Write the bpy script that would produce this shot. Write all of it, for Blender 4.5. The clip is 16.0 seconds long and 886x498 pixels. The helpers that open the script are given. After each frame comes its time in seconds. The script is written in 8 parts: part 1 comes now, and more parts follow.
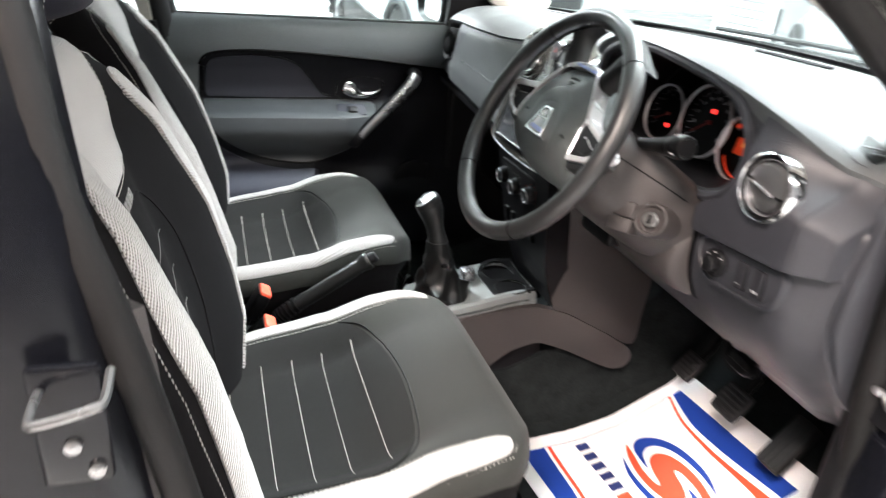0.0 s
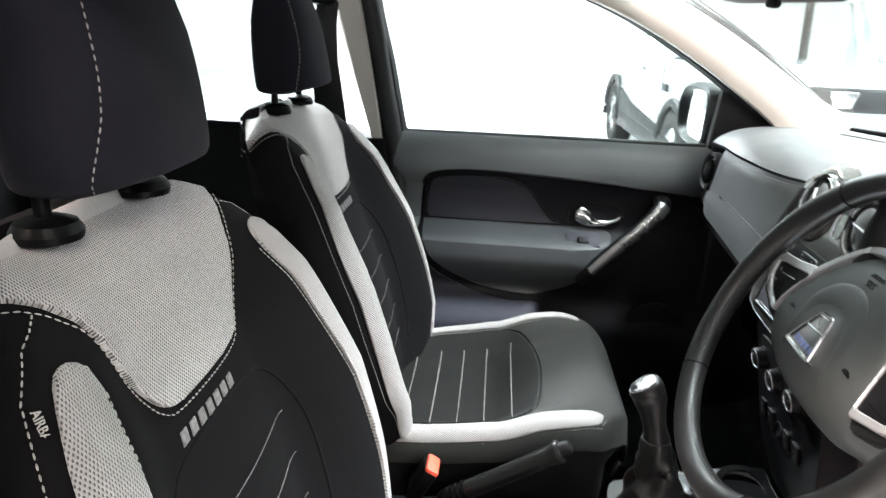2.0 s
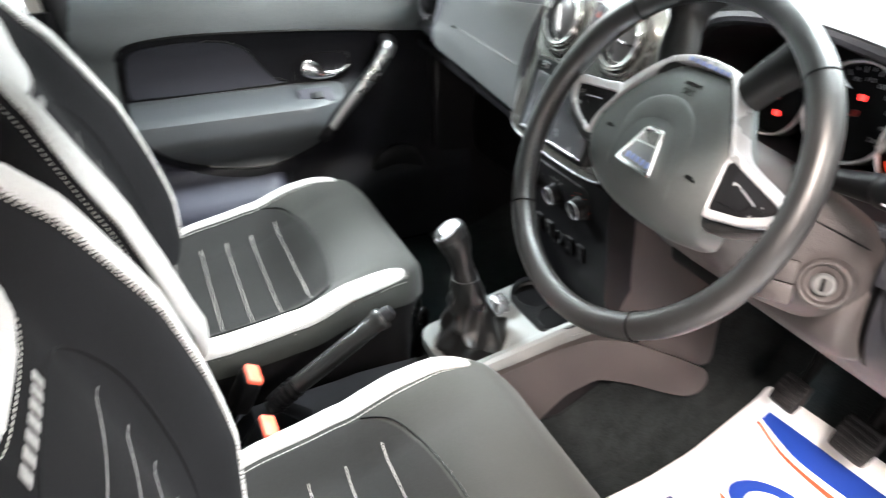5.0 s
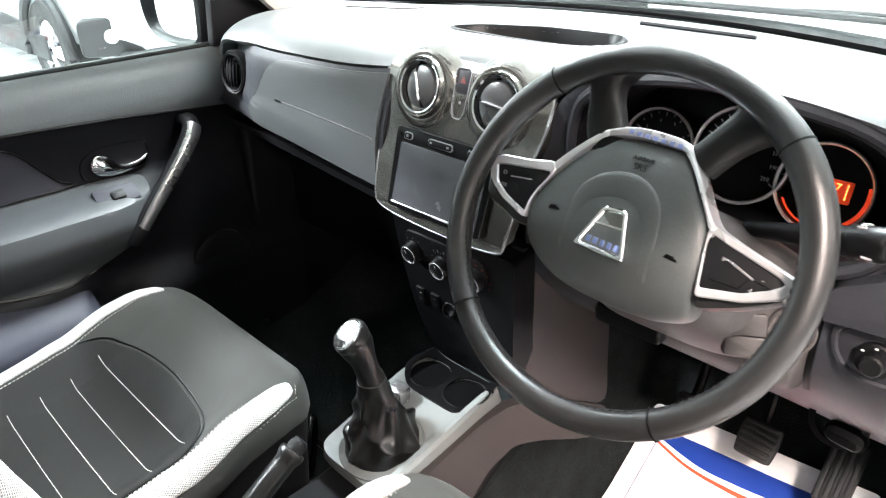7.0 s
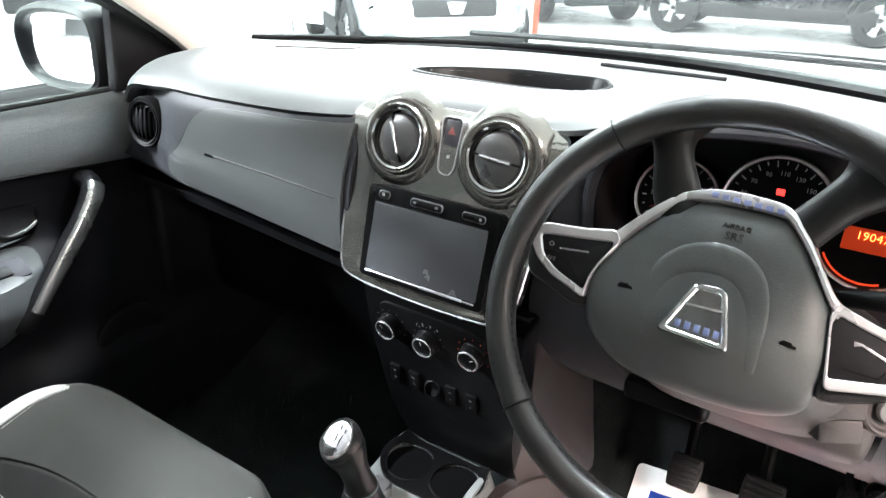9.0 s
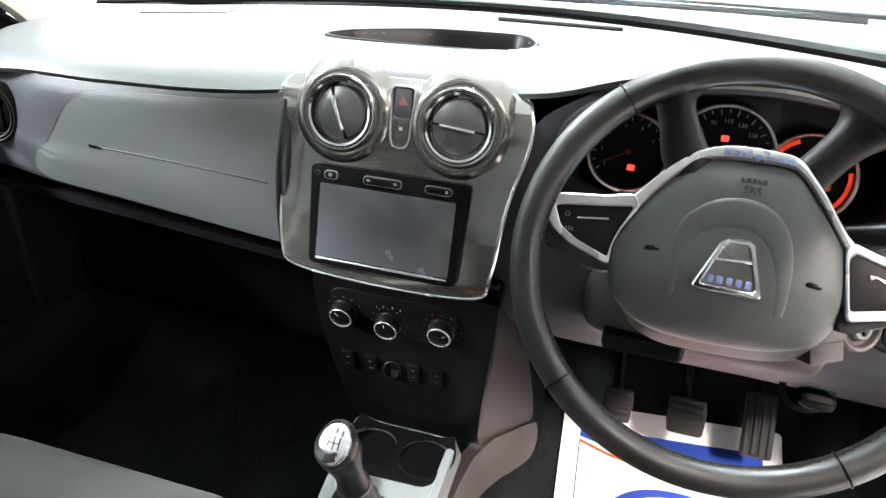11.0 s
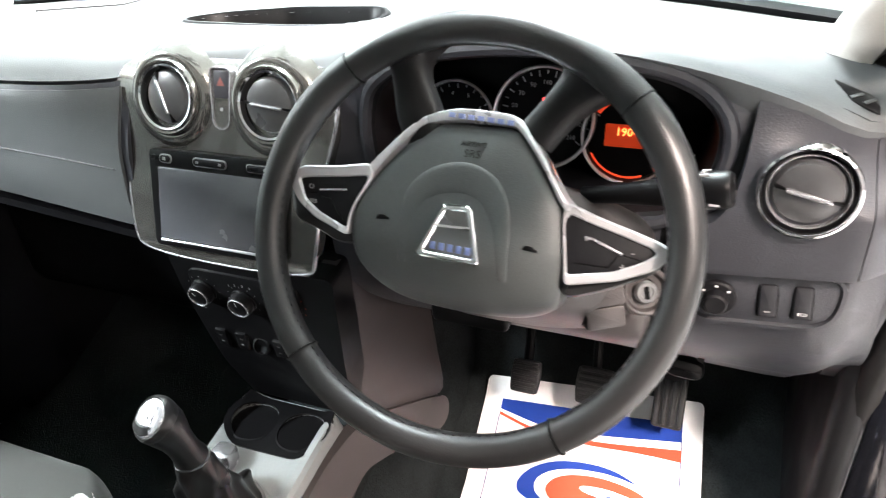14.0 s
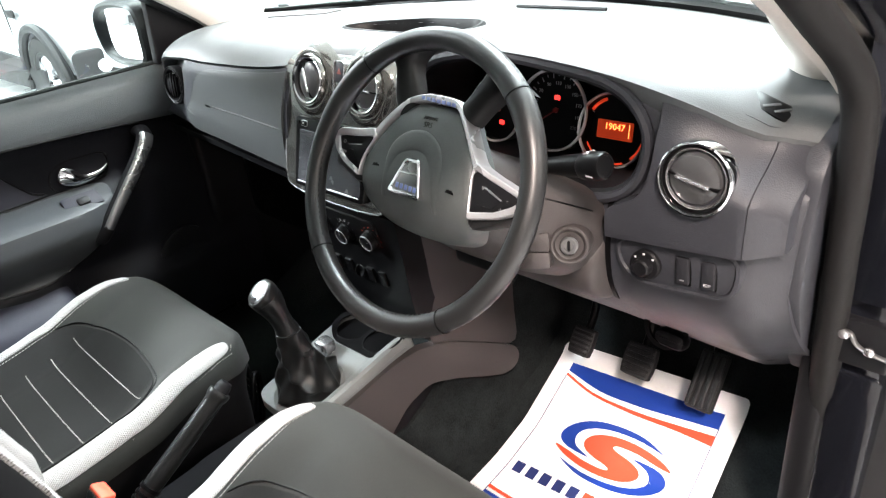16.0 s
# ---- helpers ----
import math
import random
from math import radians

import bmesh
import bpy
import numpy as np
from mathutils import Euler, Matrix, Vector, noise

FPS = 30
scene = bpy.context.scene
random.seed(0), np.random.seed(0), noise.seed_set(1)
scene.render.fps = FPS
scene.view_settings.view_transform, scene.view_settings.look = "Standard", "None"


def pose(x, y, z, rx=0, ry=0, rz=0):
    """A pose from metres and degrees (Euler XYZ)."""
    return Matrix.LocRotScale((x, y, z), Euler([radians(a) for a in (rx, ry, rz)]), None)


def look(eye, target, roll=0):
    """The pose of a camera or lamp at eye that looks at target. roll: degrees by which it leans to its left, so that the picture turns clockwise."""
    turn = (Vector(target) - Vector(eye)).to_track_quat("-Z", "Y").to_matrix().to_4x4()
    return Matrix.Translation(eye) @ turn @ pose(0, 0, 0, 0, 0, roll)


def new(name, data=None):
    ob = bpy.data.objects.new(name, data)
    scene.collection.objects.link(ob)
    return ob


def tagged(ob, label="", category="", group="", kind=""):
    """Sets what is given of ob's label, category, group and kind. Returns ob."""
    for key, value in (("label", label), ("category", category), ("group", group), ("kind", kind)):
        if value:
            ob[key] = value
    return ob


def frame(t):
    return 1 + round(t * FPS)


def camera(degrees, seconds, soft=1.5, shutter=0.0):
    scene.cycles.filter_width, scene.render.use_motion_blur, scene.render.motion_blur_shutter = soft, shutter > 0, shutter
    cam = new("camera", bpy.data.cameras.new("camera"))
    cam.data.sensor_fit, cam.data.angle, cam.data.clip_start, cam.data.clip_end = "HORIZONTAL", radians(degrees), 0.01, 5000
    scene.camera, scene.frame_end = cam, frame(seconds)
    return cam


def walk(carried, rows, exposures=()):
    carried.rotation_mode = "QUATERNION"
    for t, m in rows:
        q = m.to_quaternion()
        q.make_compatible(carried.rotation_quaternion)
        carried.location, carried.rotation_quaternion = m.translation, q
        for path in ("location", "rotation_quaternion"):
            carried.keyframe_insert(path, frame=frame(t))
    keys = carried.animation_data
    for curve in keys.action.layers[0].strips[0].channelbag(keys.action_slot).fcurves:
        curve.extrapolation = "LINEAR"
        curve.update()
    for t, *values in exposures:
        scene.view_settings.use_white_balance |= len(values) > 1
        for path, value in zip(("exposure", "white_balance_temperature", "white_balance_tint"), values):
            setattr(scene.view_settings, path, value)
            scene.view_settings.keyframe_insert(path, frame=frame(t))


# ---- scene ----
cam = camera(65.5, 16.0, soft=1.1, shutter=0.5)
PATH = [
    (0, (-0.358, -1.149, 1.276), (0.26, 0.563, 0.447), 5.2),
    (0.5, (-0.295, -0.998, 1.281), (0.087, 0.759, 0.405), 4.9),
    (1, (-0.294, -0.906, 1.281), (0.005, 0.878, 0.429), 3.8),
    (1.5, (-0.263, -0.87, 1.297), (-0.162, 0.979, 0.541), 3.2),
    (2, (-0.217, -0.879, 1.306), (-0.343, 1.013, 0.667), 2.7),
    (2.5, (-0.197, -0.877, 1.312), (-0.432, 1.014, 0.706), 3.2),
    (3, (-0.194, -0.88, 1.327), (-0.393, 0.988, 0.64), 3.2),
    (3.5, (-0.207, -0.88, 1.321), (-0.299, 0.953, 0.525), 3.4),
    (4, (-0.245, -0.869, 1.306), (-0.235, 0.899, 0.372), 2.6),
    (4.5, (-0.297, -0.834, 1.298), (-0.03, 0.878, 0.299), 1.4),
    (5, (-0.345, -0.773, 1.298), (0.364, 0.801, 0.288), 0.4),
    (5.2, (-0.359, -0.757, 1.319), (0.5, 0.741, 0.311), 0.5),
    (7.5, (-0.428, -0.526, 1.33), (0.868, 0.687, 0.408), -0.9),
    (8, (-0.436, -0.481, 1.341), (0.904, 0.682, 0.419), -1.4),
    (8.5, (-0.426, -0.429, 1.334), (0.978, 0.664, 0.421), -1.3),
    (9, (-0.406, -0.377, 1.31), (1.116, 0.612, 0.47), 1.3),
    (11.5, (-0.445, -0.199, 1.316), (1.235, 0.227, 0.322), 1.9),
    (12, (-0.434, -0.214, 1.316), (1.229, 0.212, 0.294), 1.1),
    (12.5, (-0.395, -0.269, 1.324), (1.218, 0.237, 0.259), -1.8),
    (13, (-0.387, -0.309, 1.316), (1.242, 0.203, 0.276), -1.3),
    (13.5, (-0.366, -0.373, 1.314), (1.255, 0.193, 0.289), -2.3),
    (14, (-0.355, -0.467, 1.309), (1.243, 0.199, 0.306), -3.3),
    (14.5, (-0.36, -0.563, 1.325), (1.173, 0.238, 0.322), -4.0),
    (15, (-0.365, -0.693, 1.334), (0.982, 0.442, 0.387), -6.2),
    (15.5, (-0.357, -0.788, 1.334), (0.871, 0.488, 0.406), -6.8),
    (16, (-0.401, -0.847, 1.342), (0.811, 0.441, 0.408), -6.8),
]
EXPOSURES = [(0.0, -0.05), (0.5, 0.36), (1.0, 0.45), (1.5, 0.45), (2.0, -0.2), (2.5, -0.92), (3.0, -1.04), (3.5, -0.25), (4.0, 0.3), (4.5, 0.5), (5.0, 0.72), (5.3, 0.6), (7.3, 0.47), (8.5, 0.42), (9.0, 0.32), (11.5, 0.53), (12.5, 0.72), (13.5, 0.64), (14.0, 0.38), (15.0, 0.15), (16.0, 0.05)]
walk(cam, [(t, look(eye, target, roll)) for t, eye, target, roll in PATH], EXPOSURES)

# ---- place ----
# x: towards the bonnet, y: towards the passenger side, z: up; the showroom floor is z = 0.

# ---------- light ----------
world = bpy.data.worlds.new("showroom_air")
scene.world = world
world.use_nodes = True
world.node_tree.nodes["Background"].inputs[0].default_value = (0.95, 0.98, 1.0, 1)
world.node_tree.nodes["Background"].inputs[1].default_value = 0.02


def area_lamp(name, at, target, size_x, size_y, watts, colour):
    data = bpy.data.lights.new(name, "AREA")
    data.shape, data.size, data.size_y, data.energy, data.color = "RECTANGLE", size_x, size_y, watts, colour
    ob = new(name, data)
    ob.matrix_world = look(at, target)
    return ob


# the panel at (1.9, -5.2) is an unseen one, added to brighten the passenger door
LAMPS = [(-4.2, -7.0, 300), (-2.3, -2.75, 740), (1.9, -5.2, 480), (-2.6, 4.6, 2300), (2.4, 3.8, 520), (2.3, 0.1, 980), (6.5, -1.0, 450), (6.5, 4.5, 320), (11.5, 1.5, 320), (0.2, 8.8, 800), (11.5, 8.0, 320)]


def panel_scale(lx, ly):
    """The warm panels beside the car are smaller than the rest."""
    return 0.5 if ly < -2 and lx < 0 else 1.0


for lx, ly, watts in LAMPS:
    k = panel_scale(lx, ly)
    area_lamp("ceiling_lamp", (lx, ly, 4.28), (lx, ly, 0), 2.4 * k, 1.0 * k, watts, (1.0, 0.84, 0.76) if ly < -2 and lx < 0 else (1.0, 0.90, 0.83) if ly < -2 else (0.93, 1.0, 1.04))


# ---------- materials ----------
def material(name, colour, rough=0.5, metal=0.0, grain=0.0, grain_size=0.002, vary=0.12, vary_size=0.08, coat=0.0, kind="noise", sheen=0.0, spec=0.34, wear=0.06):
    """A surface with its colour, fine relief (grain, in metres) and two scales of variation."""
    m = bpy.data.materials.new(name)
    m.use_nodes = True
    nt = m.node_tree
    b = nt.nodes["Principled BSDF"]
    b.inputs["Roughness"].default_value = rough
    b.inputs["Metallic"].default_value = metal
    b.inputs["Coat Weight"].default_value = coat
    b.inputs["Coat Roughness"].default_value = 0.05
    b.inputs["Sheen Weight"].default_value = sheen
    b.inputs["Specular IOR Level"].default_value = spec
    tc = nt.nodes.new("ShaderNodeTexCoord")
    big = nt.nodes.new("ShaderNodeTexNoise")
    big.inputs["Scale"].default_value = 1.0 / vary_size
    big.inputs["Detail"].default_value = 5.0
    nt.links.new(tc.outputs["Object"], big.inputs["Vector"])
    fine = nt.nodes.new("ShaderNodeTexNoise")
    fine.inputs["Scale"].default_value = 1.0 / (grain_size * 2)
    nt.links.new(tc.outputs["Object"], fine.inputs["Vector"])
    add = nt.nodes.new("ShaderNodeMath")
    add.operation = "ADD"
    nt.links.new(big.outputs["Fac"], add.inputs[0])
    nt.links.new(fine.outputs["Fac"], add.inputs[1])
    ramp = nt.nodes.new("ShaderNodeMapRange")
    ramp.inputs["From Min"].default_value, ramp.inputs["From Max"].default_value = 0.6, 1.4
    ramp.inputs["To Min"].default_value, ramp.inputs["To Max"].default_value = 1 - vary, 1 + vary
    nt.links.new(add.outputs[0], ramp.inputs["Value"])
    mul = nt.nodes.new("ShaderNodeVectorMath")
    mul.operation = "SCALE"
    mul.inputs[0].default_value = colour[:3]
    nt.links.new(ramp.outputs["Result"], mul.inputs["Scale"])
    nt.links.new(mul.outputs["Vector"], b.inputs["Base Color"])
    rr = nt.nodes.new("ShaderNodeMapRange")
    rr.inputs["From Min"].default_value, rr.inputs["From Max"].default_value = 0.3, 0.7
    rr.inputs["To Min"].default_value, rr.inputs["To Max"].default_value = max(0.02, rough - wear), min(1, rough + wear)
    nt.links.new(big.outputs["Fac"], rr.inputs["Value"])
    nt.links.new(rr.outputs["Result"], b.inputs["Roughness"])
    if grain:
        if kind == "leather":
            tex = nt.nodes.new("ShaderNodeTexVoronoi")
            tex.inputs["Scale"].default_value = 1.0 / grain_size
            out = tex.outputs["Distance"]
        else:
            tex, out = fine, fine.outputs["Fac"]
        if kind == "leather":
            nt.links.new(tc.outputs["Object"], tex.inputs["Vector"])
        bump = nt.nodes.new("ShaderNodeBump")
        bump.inputs["Strength"].default_value = 0.6
        bump.inputs["Distance"].default_value = grain
        nt.links.new(out, bump.inputs["Height"])
        nt.links.new(bump.outputs["Normal"], b.inputs["Normal"])
    return m


def woven(name, light, dark, pitch, gap, rough=0.8, slant=0.0):
    """Spacer-mesh cloth: pale threads round rows of small dark holes."""
    m = material(name, light, rough, grain=0.0, sheen=0.3)
    nt = m.node_tree
    b = nt.nodes["Principled BSDF"]
    tc = nt.nodes.new("ShaderNodeTexCoord")
    sep = nt.nodes.new("ShaderNodeSeparateXYZ")
    nt.links.new(tc.outputs["UV"], sep.inputs[0])

    def math_node(op, a, c):
        n = nt.nodes.new("ShaderNodeMath")
        n.operation = op
        for i, v in enumerate((a, c)):
            if v is None:
                continue
            if isinstance(v, (int, float)):
                n.inputs[i].default_value = v
            else:
                nt.links.new(v, n.inputs[i])
        return n.outputs[0]

    k = 2 * math.pi / pitch
    su = math_node("SINE", math_node("MULTIPLY", sep.outputs[0], k), None)
    sv = math_node("SINE", math_node("MULTIPLY", sep.outputs[1], k * 0.62), None)
    hole = math_node("MULTIPLY", su, sv)
    ramp = nt.nodes.new("ShaderNodeMapRange")
    ramp.interpolation_type = "SMOOTHSTEP"
    ramp.inputs["From Min"].default_value, ramp.inputs["From Max"].default_value = gap - 0.25, gap + 0.25
    nt.links.new(hole, ramp.inputs["Value"])
    mix = nt.nodes.new("ShaderNodeMix")
    mix.data_type = "RGBA"
    nt.links.new(ramp.outputs["Result"], mix.inputs["Factor"])
    old = b.inputs["Base Color"].links[0].from_socket
    nt.links.new(old, mix.inputs["A"])
    mix.inputs["B"].default_value = (*dark, 1)
    nt.links.new(mix.outputs["Result"], b.inputs["Base Color"])
    bump = nt.nodes.new("ShaderNodeBump")
    bump.invert = True
    bump.inputs["Strength"].default_value, bump.inputs["Distance"].default_value = 0.7, 0.0012
    nt.links.new(hole, bump.inputs["Height"])
    nt.links.new(bump.outputs["Normal"], b.inputs["Normal"])
    return m


def glowing(name, colour, strength):
    m = bpy.data.materials.new(name)
    m.use_nodes = True
    b = m.node_tree.nodes["Principled BSDF"]
    b.inputs["Base Color"].default_value = (*colour, 1)
    b.inputs["Emission Color"].default_value = (*colour, 1)
    b.inputs["Emission Strength"].default_value = strength
    return m


def glass(name, tint, rough=0.0):
    m = bpy.data.materials.new(name)
    m.use_nodes = True
    nt = m.node_tree
    nt.nodes.remove(nt.nodes["Principled BSDF"])
    clear = nt.nodes.new("ShaderNodeBsdfTransparent")
    clear.inputs[0].default_value = (*tint, 1)
    shiny = nt.nodes.new("ShaderNodeBsdfGlossy")
    shiny.inputs["Roughness"].default_value = rough
    facing = nt.nodes.new("ShaderNodeLayerWeight")
    facing.inputs[0].default_value = 0.5
    steep = nt.nodes.new("ShaderNodeMath")
    steep.operation = "POWER"
    steep.inputs[1].default_value = 5.0
    nt.links.new(facing.outputs["Facing"], steep.inputs[0])
    gain = nt.nodes.new("ShaderNodeMath")
    gain.operation = "MULTIPLY_ADD"
    gain.inputs[1].default_value, gain.inputs[2].default_value = 0.94, 0.05
    nt.links.new(steep.outputs[0], gain.inputs[0])
    mix = nt.nodes.new("ShaderNodeMixShader")
    nt.links.new(gain.outputs[0], mix.inputs[0])
    nt.links.new(clear.outputs[0], mix.inputs[1])
    nt.links.new(shiny.outputs[0], mix.inputs[2])
    nt.links.new(mix.outputs[0], nt.nodes["Material Output"].inputs[0])
    return m


# PAD paler, FASCIA darker, LOWER warmer: the fall of light is put into these colours
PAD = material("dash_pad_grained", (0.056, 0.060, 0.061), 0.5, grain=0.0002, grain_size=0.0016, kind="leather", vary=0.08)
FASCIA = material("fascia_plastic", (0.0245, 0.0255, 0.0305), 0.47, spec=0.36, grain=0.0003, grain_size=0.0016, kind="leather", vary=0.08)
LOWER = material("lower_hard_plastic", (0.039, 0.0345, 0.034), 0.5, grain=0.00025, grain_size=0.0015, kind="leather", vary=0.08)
DARK = material("dark_plastic", (0.006, 0.006, 0.007), 0.5, spec=0.16, grain=0.0002, grain_size=0.0015, vary=0.1)
SWITCH = material("dark_switch_plastic", (0.014, 0.0142, 0.017), 0.45, spec=0.3, vary=0.08)
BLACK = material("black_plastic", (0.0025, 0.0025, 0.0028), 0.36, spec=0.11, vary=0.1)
GLOSS = material("gloss_bronze_panel", (0.125, 0.122, 0.112), 0.18, metal=0.72, coat=1.0, vary=0.02, wear=0.01)
CHROME = material("chrome", (0.86, 0.87, 0.88), 0.1, metal=1.0, vary=0.03, wear=0.03)
SATIN = material("satin_silver", (0.52, 0.52, 0.54), 0.26, metal=0.85, vary=0.04, wear=0.04)
WHEEL_SILVER = material("wheel_silver_paint", (0.52, 0.52, 0.535), 0.28, metal=0.55, coat=0.2, vary=0.03, wear=0.03)
LEATHER = material("wheel_leather", (0.0105, 0.0107, 0.0110), 0.38, spec=0.48, grain=0.00012, grain_size=0.0012, kind="leather", vary=0.15)
SPOKE = material("spoke_plastic", (0.0055, 0.0056, 0.0060), 0.52, spec=0.2, grain=0.00012, grain_size=0.0012, kind="leather", vary=0.12)
AIRBAG = material("airbag_cover", (0.062, 0.069, 0.069), 0.42, spec=0.34, grain=0.00012, grain_size=0.0013, kind="leather", vary=0.08)
EMBOSS = material("dark_embossed_mark", (0.012, 0.013, 0.013), 0.5, vary=0.05)
DOOR_PAD = material("door_pad_grained", (0.088, 0.098, 0.103), 0.46, grain=0.0004, grain_size=0.0022, kind="leather", vary=0.08)
# DOOR_TRIM is near-black: shade from the dash on the door's front is coloured in
DOOR_TRIM = material("door_trim_plastic", (0.0058, 0.0060, 0.0078), 0.5, spec=0.12, grain=0.0003, grain_size=0.0018, kind="leather", vary=0.1)
CLOTH = material("black_seat_cloth", (0.0060, 0.0057, 0.0062), 0.9, grain=0.0003, grain_size=0.0009, vary=0.2, sheen=0.01, spec=0.05)
VINYL = material("smooth_seat_cloth", (0.0230, 0.0236, 0.0216), 0.72, grain=0.0002, grain_size=0.0009, vary=0.15, sheen=0.06, spec=0.12)
MESH = woven("grey_mesh_cloth", (0.48, 0.46, 0.445), (0.09, 0.085, 0.08), 0.0027, 0.25)
MESH_WIDE = woven("grey_open_mesh_cloth", (0.38, 0.365, 0.35), (0.08, 0.075, 0.07), 0.0028, 0.36)
CLOTH_MID = material("ribbed_seat_cloth", (0.0115, 0.0114, 0.0110), 0.8, grain=0.0003, grain_size=0.0009, vary=0.2, spec=0.15)
NAVY_CLOTH = material("dark_navy_seat_cloth", (0.0115, 0.0113, 0.0165), 0.85, grain=0.0003, grain_size=0.0009, vary=0.2, sheen=0.03, spec=0.1)
THREAD = material("pale_thread", (0.40, 0.38, 0.35), 0.7, vary=0.1)
CARPET = material("black_carpet", (0.0135, 0.0158, 0.0164), 0.95, grain=0.002, grain_size=0.0016, vary=0.5, vary_size=0.03, spec=0.03)
RUBBER = material("black_rubber", (0.011, 0.011, 0.012), 0.6, vary=0.15)
SEAL = material("door_seal_rubber", (0.0075, 0.0072, 0.0072), 0.62, spec=0.16, vary=0.15)
PILLAR = material("beige_pillar_trim", (0.52, 0.49, 0.45), 0.6, grain=0.0002, grain_size=0.0015, vary=0.06)
PAINT = material("black_car_paint", (0.006, 0.0065, 0.009), 0.16, coat=0.15, spec=0.2, vary=0.08)
CARD = material("white_paper_mat", (0.82, 0.82, 0.82), 0.55, vary=0.03, vary_size=0.12)
BLUE = material("blue_print", (0.010, 0.040, 0.26), 0.5, vary=0.04)
RED = material("red_print", (0.75, 0.07, 0.03), 0.5, vary=0.04)
INK = material("navy_print", (0.02, 0.03, 0.12), 0.5, vary=0.05)
BUCKLE = material("red_buckle", (0.75, 0.09, 0.05), 0.35, vary=0.06)
SCREEN = material("dark_screen", (0.058, 0.060, 0.066), 0.24, coat=0.6, vary=0.03, spec=0.8)
WHITE_MARK = material("white_marking", (0.75, 0.75, 0.75), 0.5, vary=0.03)
DIM_MARK = material("dim_marking", (0.07, 0.07, 0.07), 0.5, vary=0.05)
GREY_MARK = material("grey_marking", (0.2, 0.2, 0.2), 0.5, vary=0.05)
BLUE_MARK = material("pale_blue_lettering", (0.25, 0.3, 0.55), 0.3, metal=0.4, vary=0.05)
GREY_TRAY = material("console_grey_plastic", (0.15, 0.162, 0.162), 0.42, grain=0.0002, grain_size=0.0015, vary=0.07)
ORANGE_ON = glowing("orange_display", (1.0, 0.075, 0.012), 0.15)
DIGITS_ON = glowing("orange_digits", (1.0, 0.36, 0.08), 2.4)
RED_ON = glowing("red_telltale", (1.0, 0.035, 0.03), 2.6)
TINTED = glass("green_tinted_glass", (0.80, 0.89, 0.86))
DOOR_ARM = material("door_arm_plastic", (0.038, 0.042, 0.045), 0.42, spec=0.3, grain=0.0003, grain_size=0.0018, kind="leather", vary=0.08)
DOOR_SOFT = material("door_insert_plastic", (0.024, 0.025, 0.033), 0.55, spec=0.25, grain=0.0003, grain_size=0.0018, kind="leather", vary=0.1)
DOOR_NAVY = material("door_pocket_plastic", (0.025, 0.0265, 0.037), 0.5, spec=0.2, grain=0.0003, grain_size=0.0018, kind="leather", vary=0.08)
GAITER = material("soft_black_leather", (0.006, 0.006, 0.006), 0.33, grain=0.0001, grain_size=0.0012, kind="leather", vary=0.2, spec=0.42)
PALE_PRINT = material("dim_pale_embroidery", (0.16, 0.155, 0.15), 0.8, vary=0.3, vary_size=0.004)
DIAL_RING = material("brushed_dial_ring", (0.8, 0.8, 0.82), 0.38, metal=0.55, vary=0.04)
DIAL_MARK = material("dial_print", (0.34, 0.34, 0.36), 0.5, vary=0.03)
GUNMETAL = material("dark_metal_grip", (0.25, 0.25, 0.25), 0.28, metal=0.9, vary=0.05)
MIRROR = material("mirror_glass", (0.92, 0.93, 0.93), 0.02, metal=1.0, vary=0.01, wear=0.01)


# ---------- mesh helpers ----------
POSES = {}


def thing(name, m, label, category, group="", kind=""):
    ob = new(name)
    ob.empty_display_size = 0.05
    if not isinstance(m, Matrix):
        m = Matrix.Translation(m)
    ob.matrix_world = m
    POSES[ob.name] = m
    return tagged(ob, label, category, group, kind)


def finish(name, bm, mat, smooth=True):
    bmesh.ops.remove_doubles(bm, verts=bm.verts, dist=1e-5)
    bmesh.ops.recalc_face_normals(bm, faces=bm.faces)
    me = bpy.data.meshes.new(name)
    bm.to_mesh(me)
    bm.free()
    me.materials.append(mat)
    if smooth:
        me.polygons.foreach_set("use_smooth", [True] * len(me.polygons))
        me.set_sharp_from_angle(angle=radians(38))
    return me


def part(name, bm, mat, parent, label="", local=False, smooth=True, kind=""):
    """One mesh under a thing or a part. The bmesh is in world places, or in the thing's own when local."""
    m = POSES[parent.name]
    if not local:
        bmesh.ops.transform(bm, matrix=m.inverted(), verts=bm.verts)
    ob = new(name, finish(name, bm, mat, smooth))
    ob.parent = parent
    POSES[ob.name] = m
    return tagged(ob, label, kind=kind)


def solo(name, bm, mat, label, category, group="", kind="", smooth=True):
    """A thing that is one mesh, its origin at its base."""
    lo = [min(v.co[i] for v in bm.verts) for i in range(3)]
    hi = [max(v.co[i] for v in bm.verts) for i in range(3)]
    base = Vector(((lo[0] + hi[0]) / 2, (lo[1] + hi[1]) / 2, lo[2]))
    bmesh.ops.translate(bm, vec=-base, verts=bm.verts)
    ob = new(name, finish(name, bm, mat, smooth))
    ob.matrix_world = Matrix.Translation(base)
    POSES[ob.name] = Matrix.Translation(base)
    return tagged(ob, label, category, group, kind)


def lerp(table, t):
    """Smoothly blends a table of (t, value or tuple)."""
    if t <= table[0][0]:
        return table[0][1]
    for (a, p), (b, q) in zip(table, table[1:]):
        if t <= b:
            k = (t - a) / (b - a)
            if isinstance(p, tuple):
                return tuple(x + (y - x) * k for x, y in zip(p, q))
            return p + (q - p) * k
    return table[-1][1]


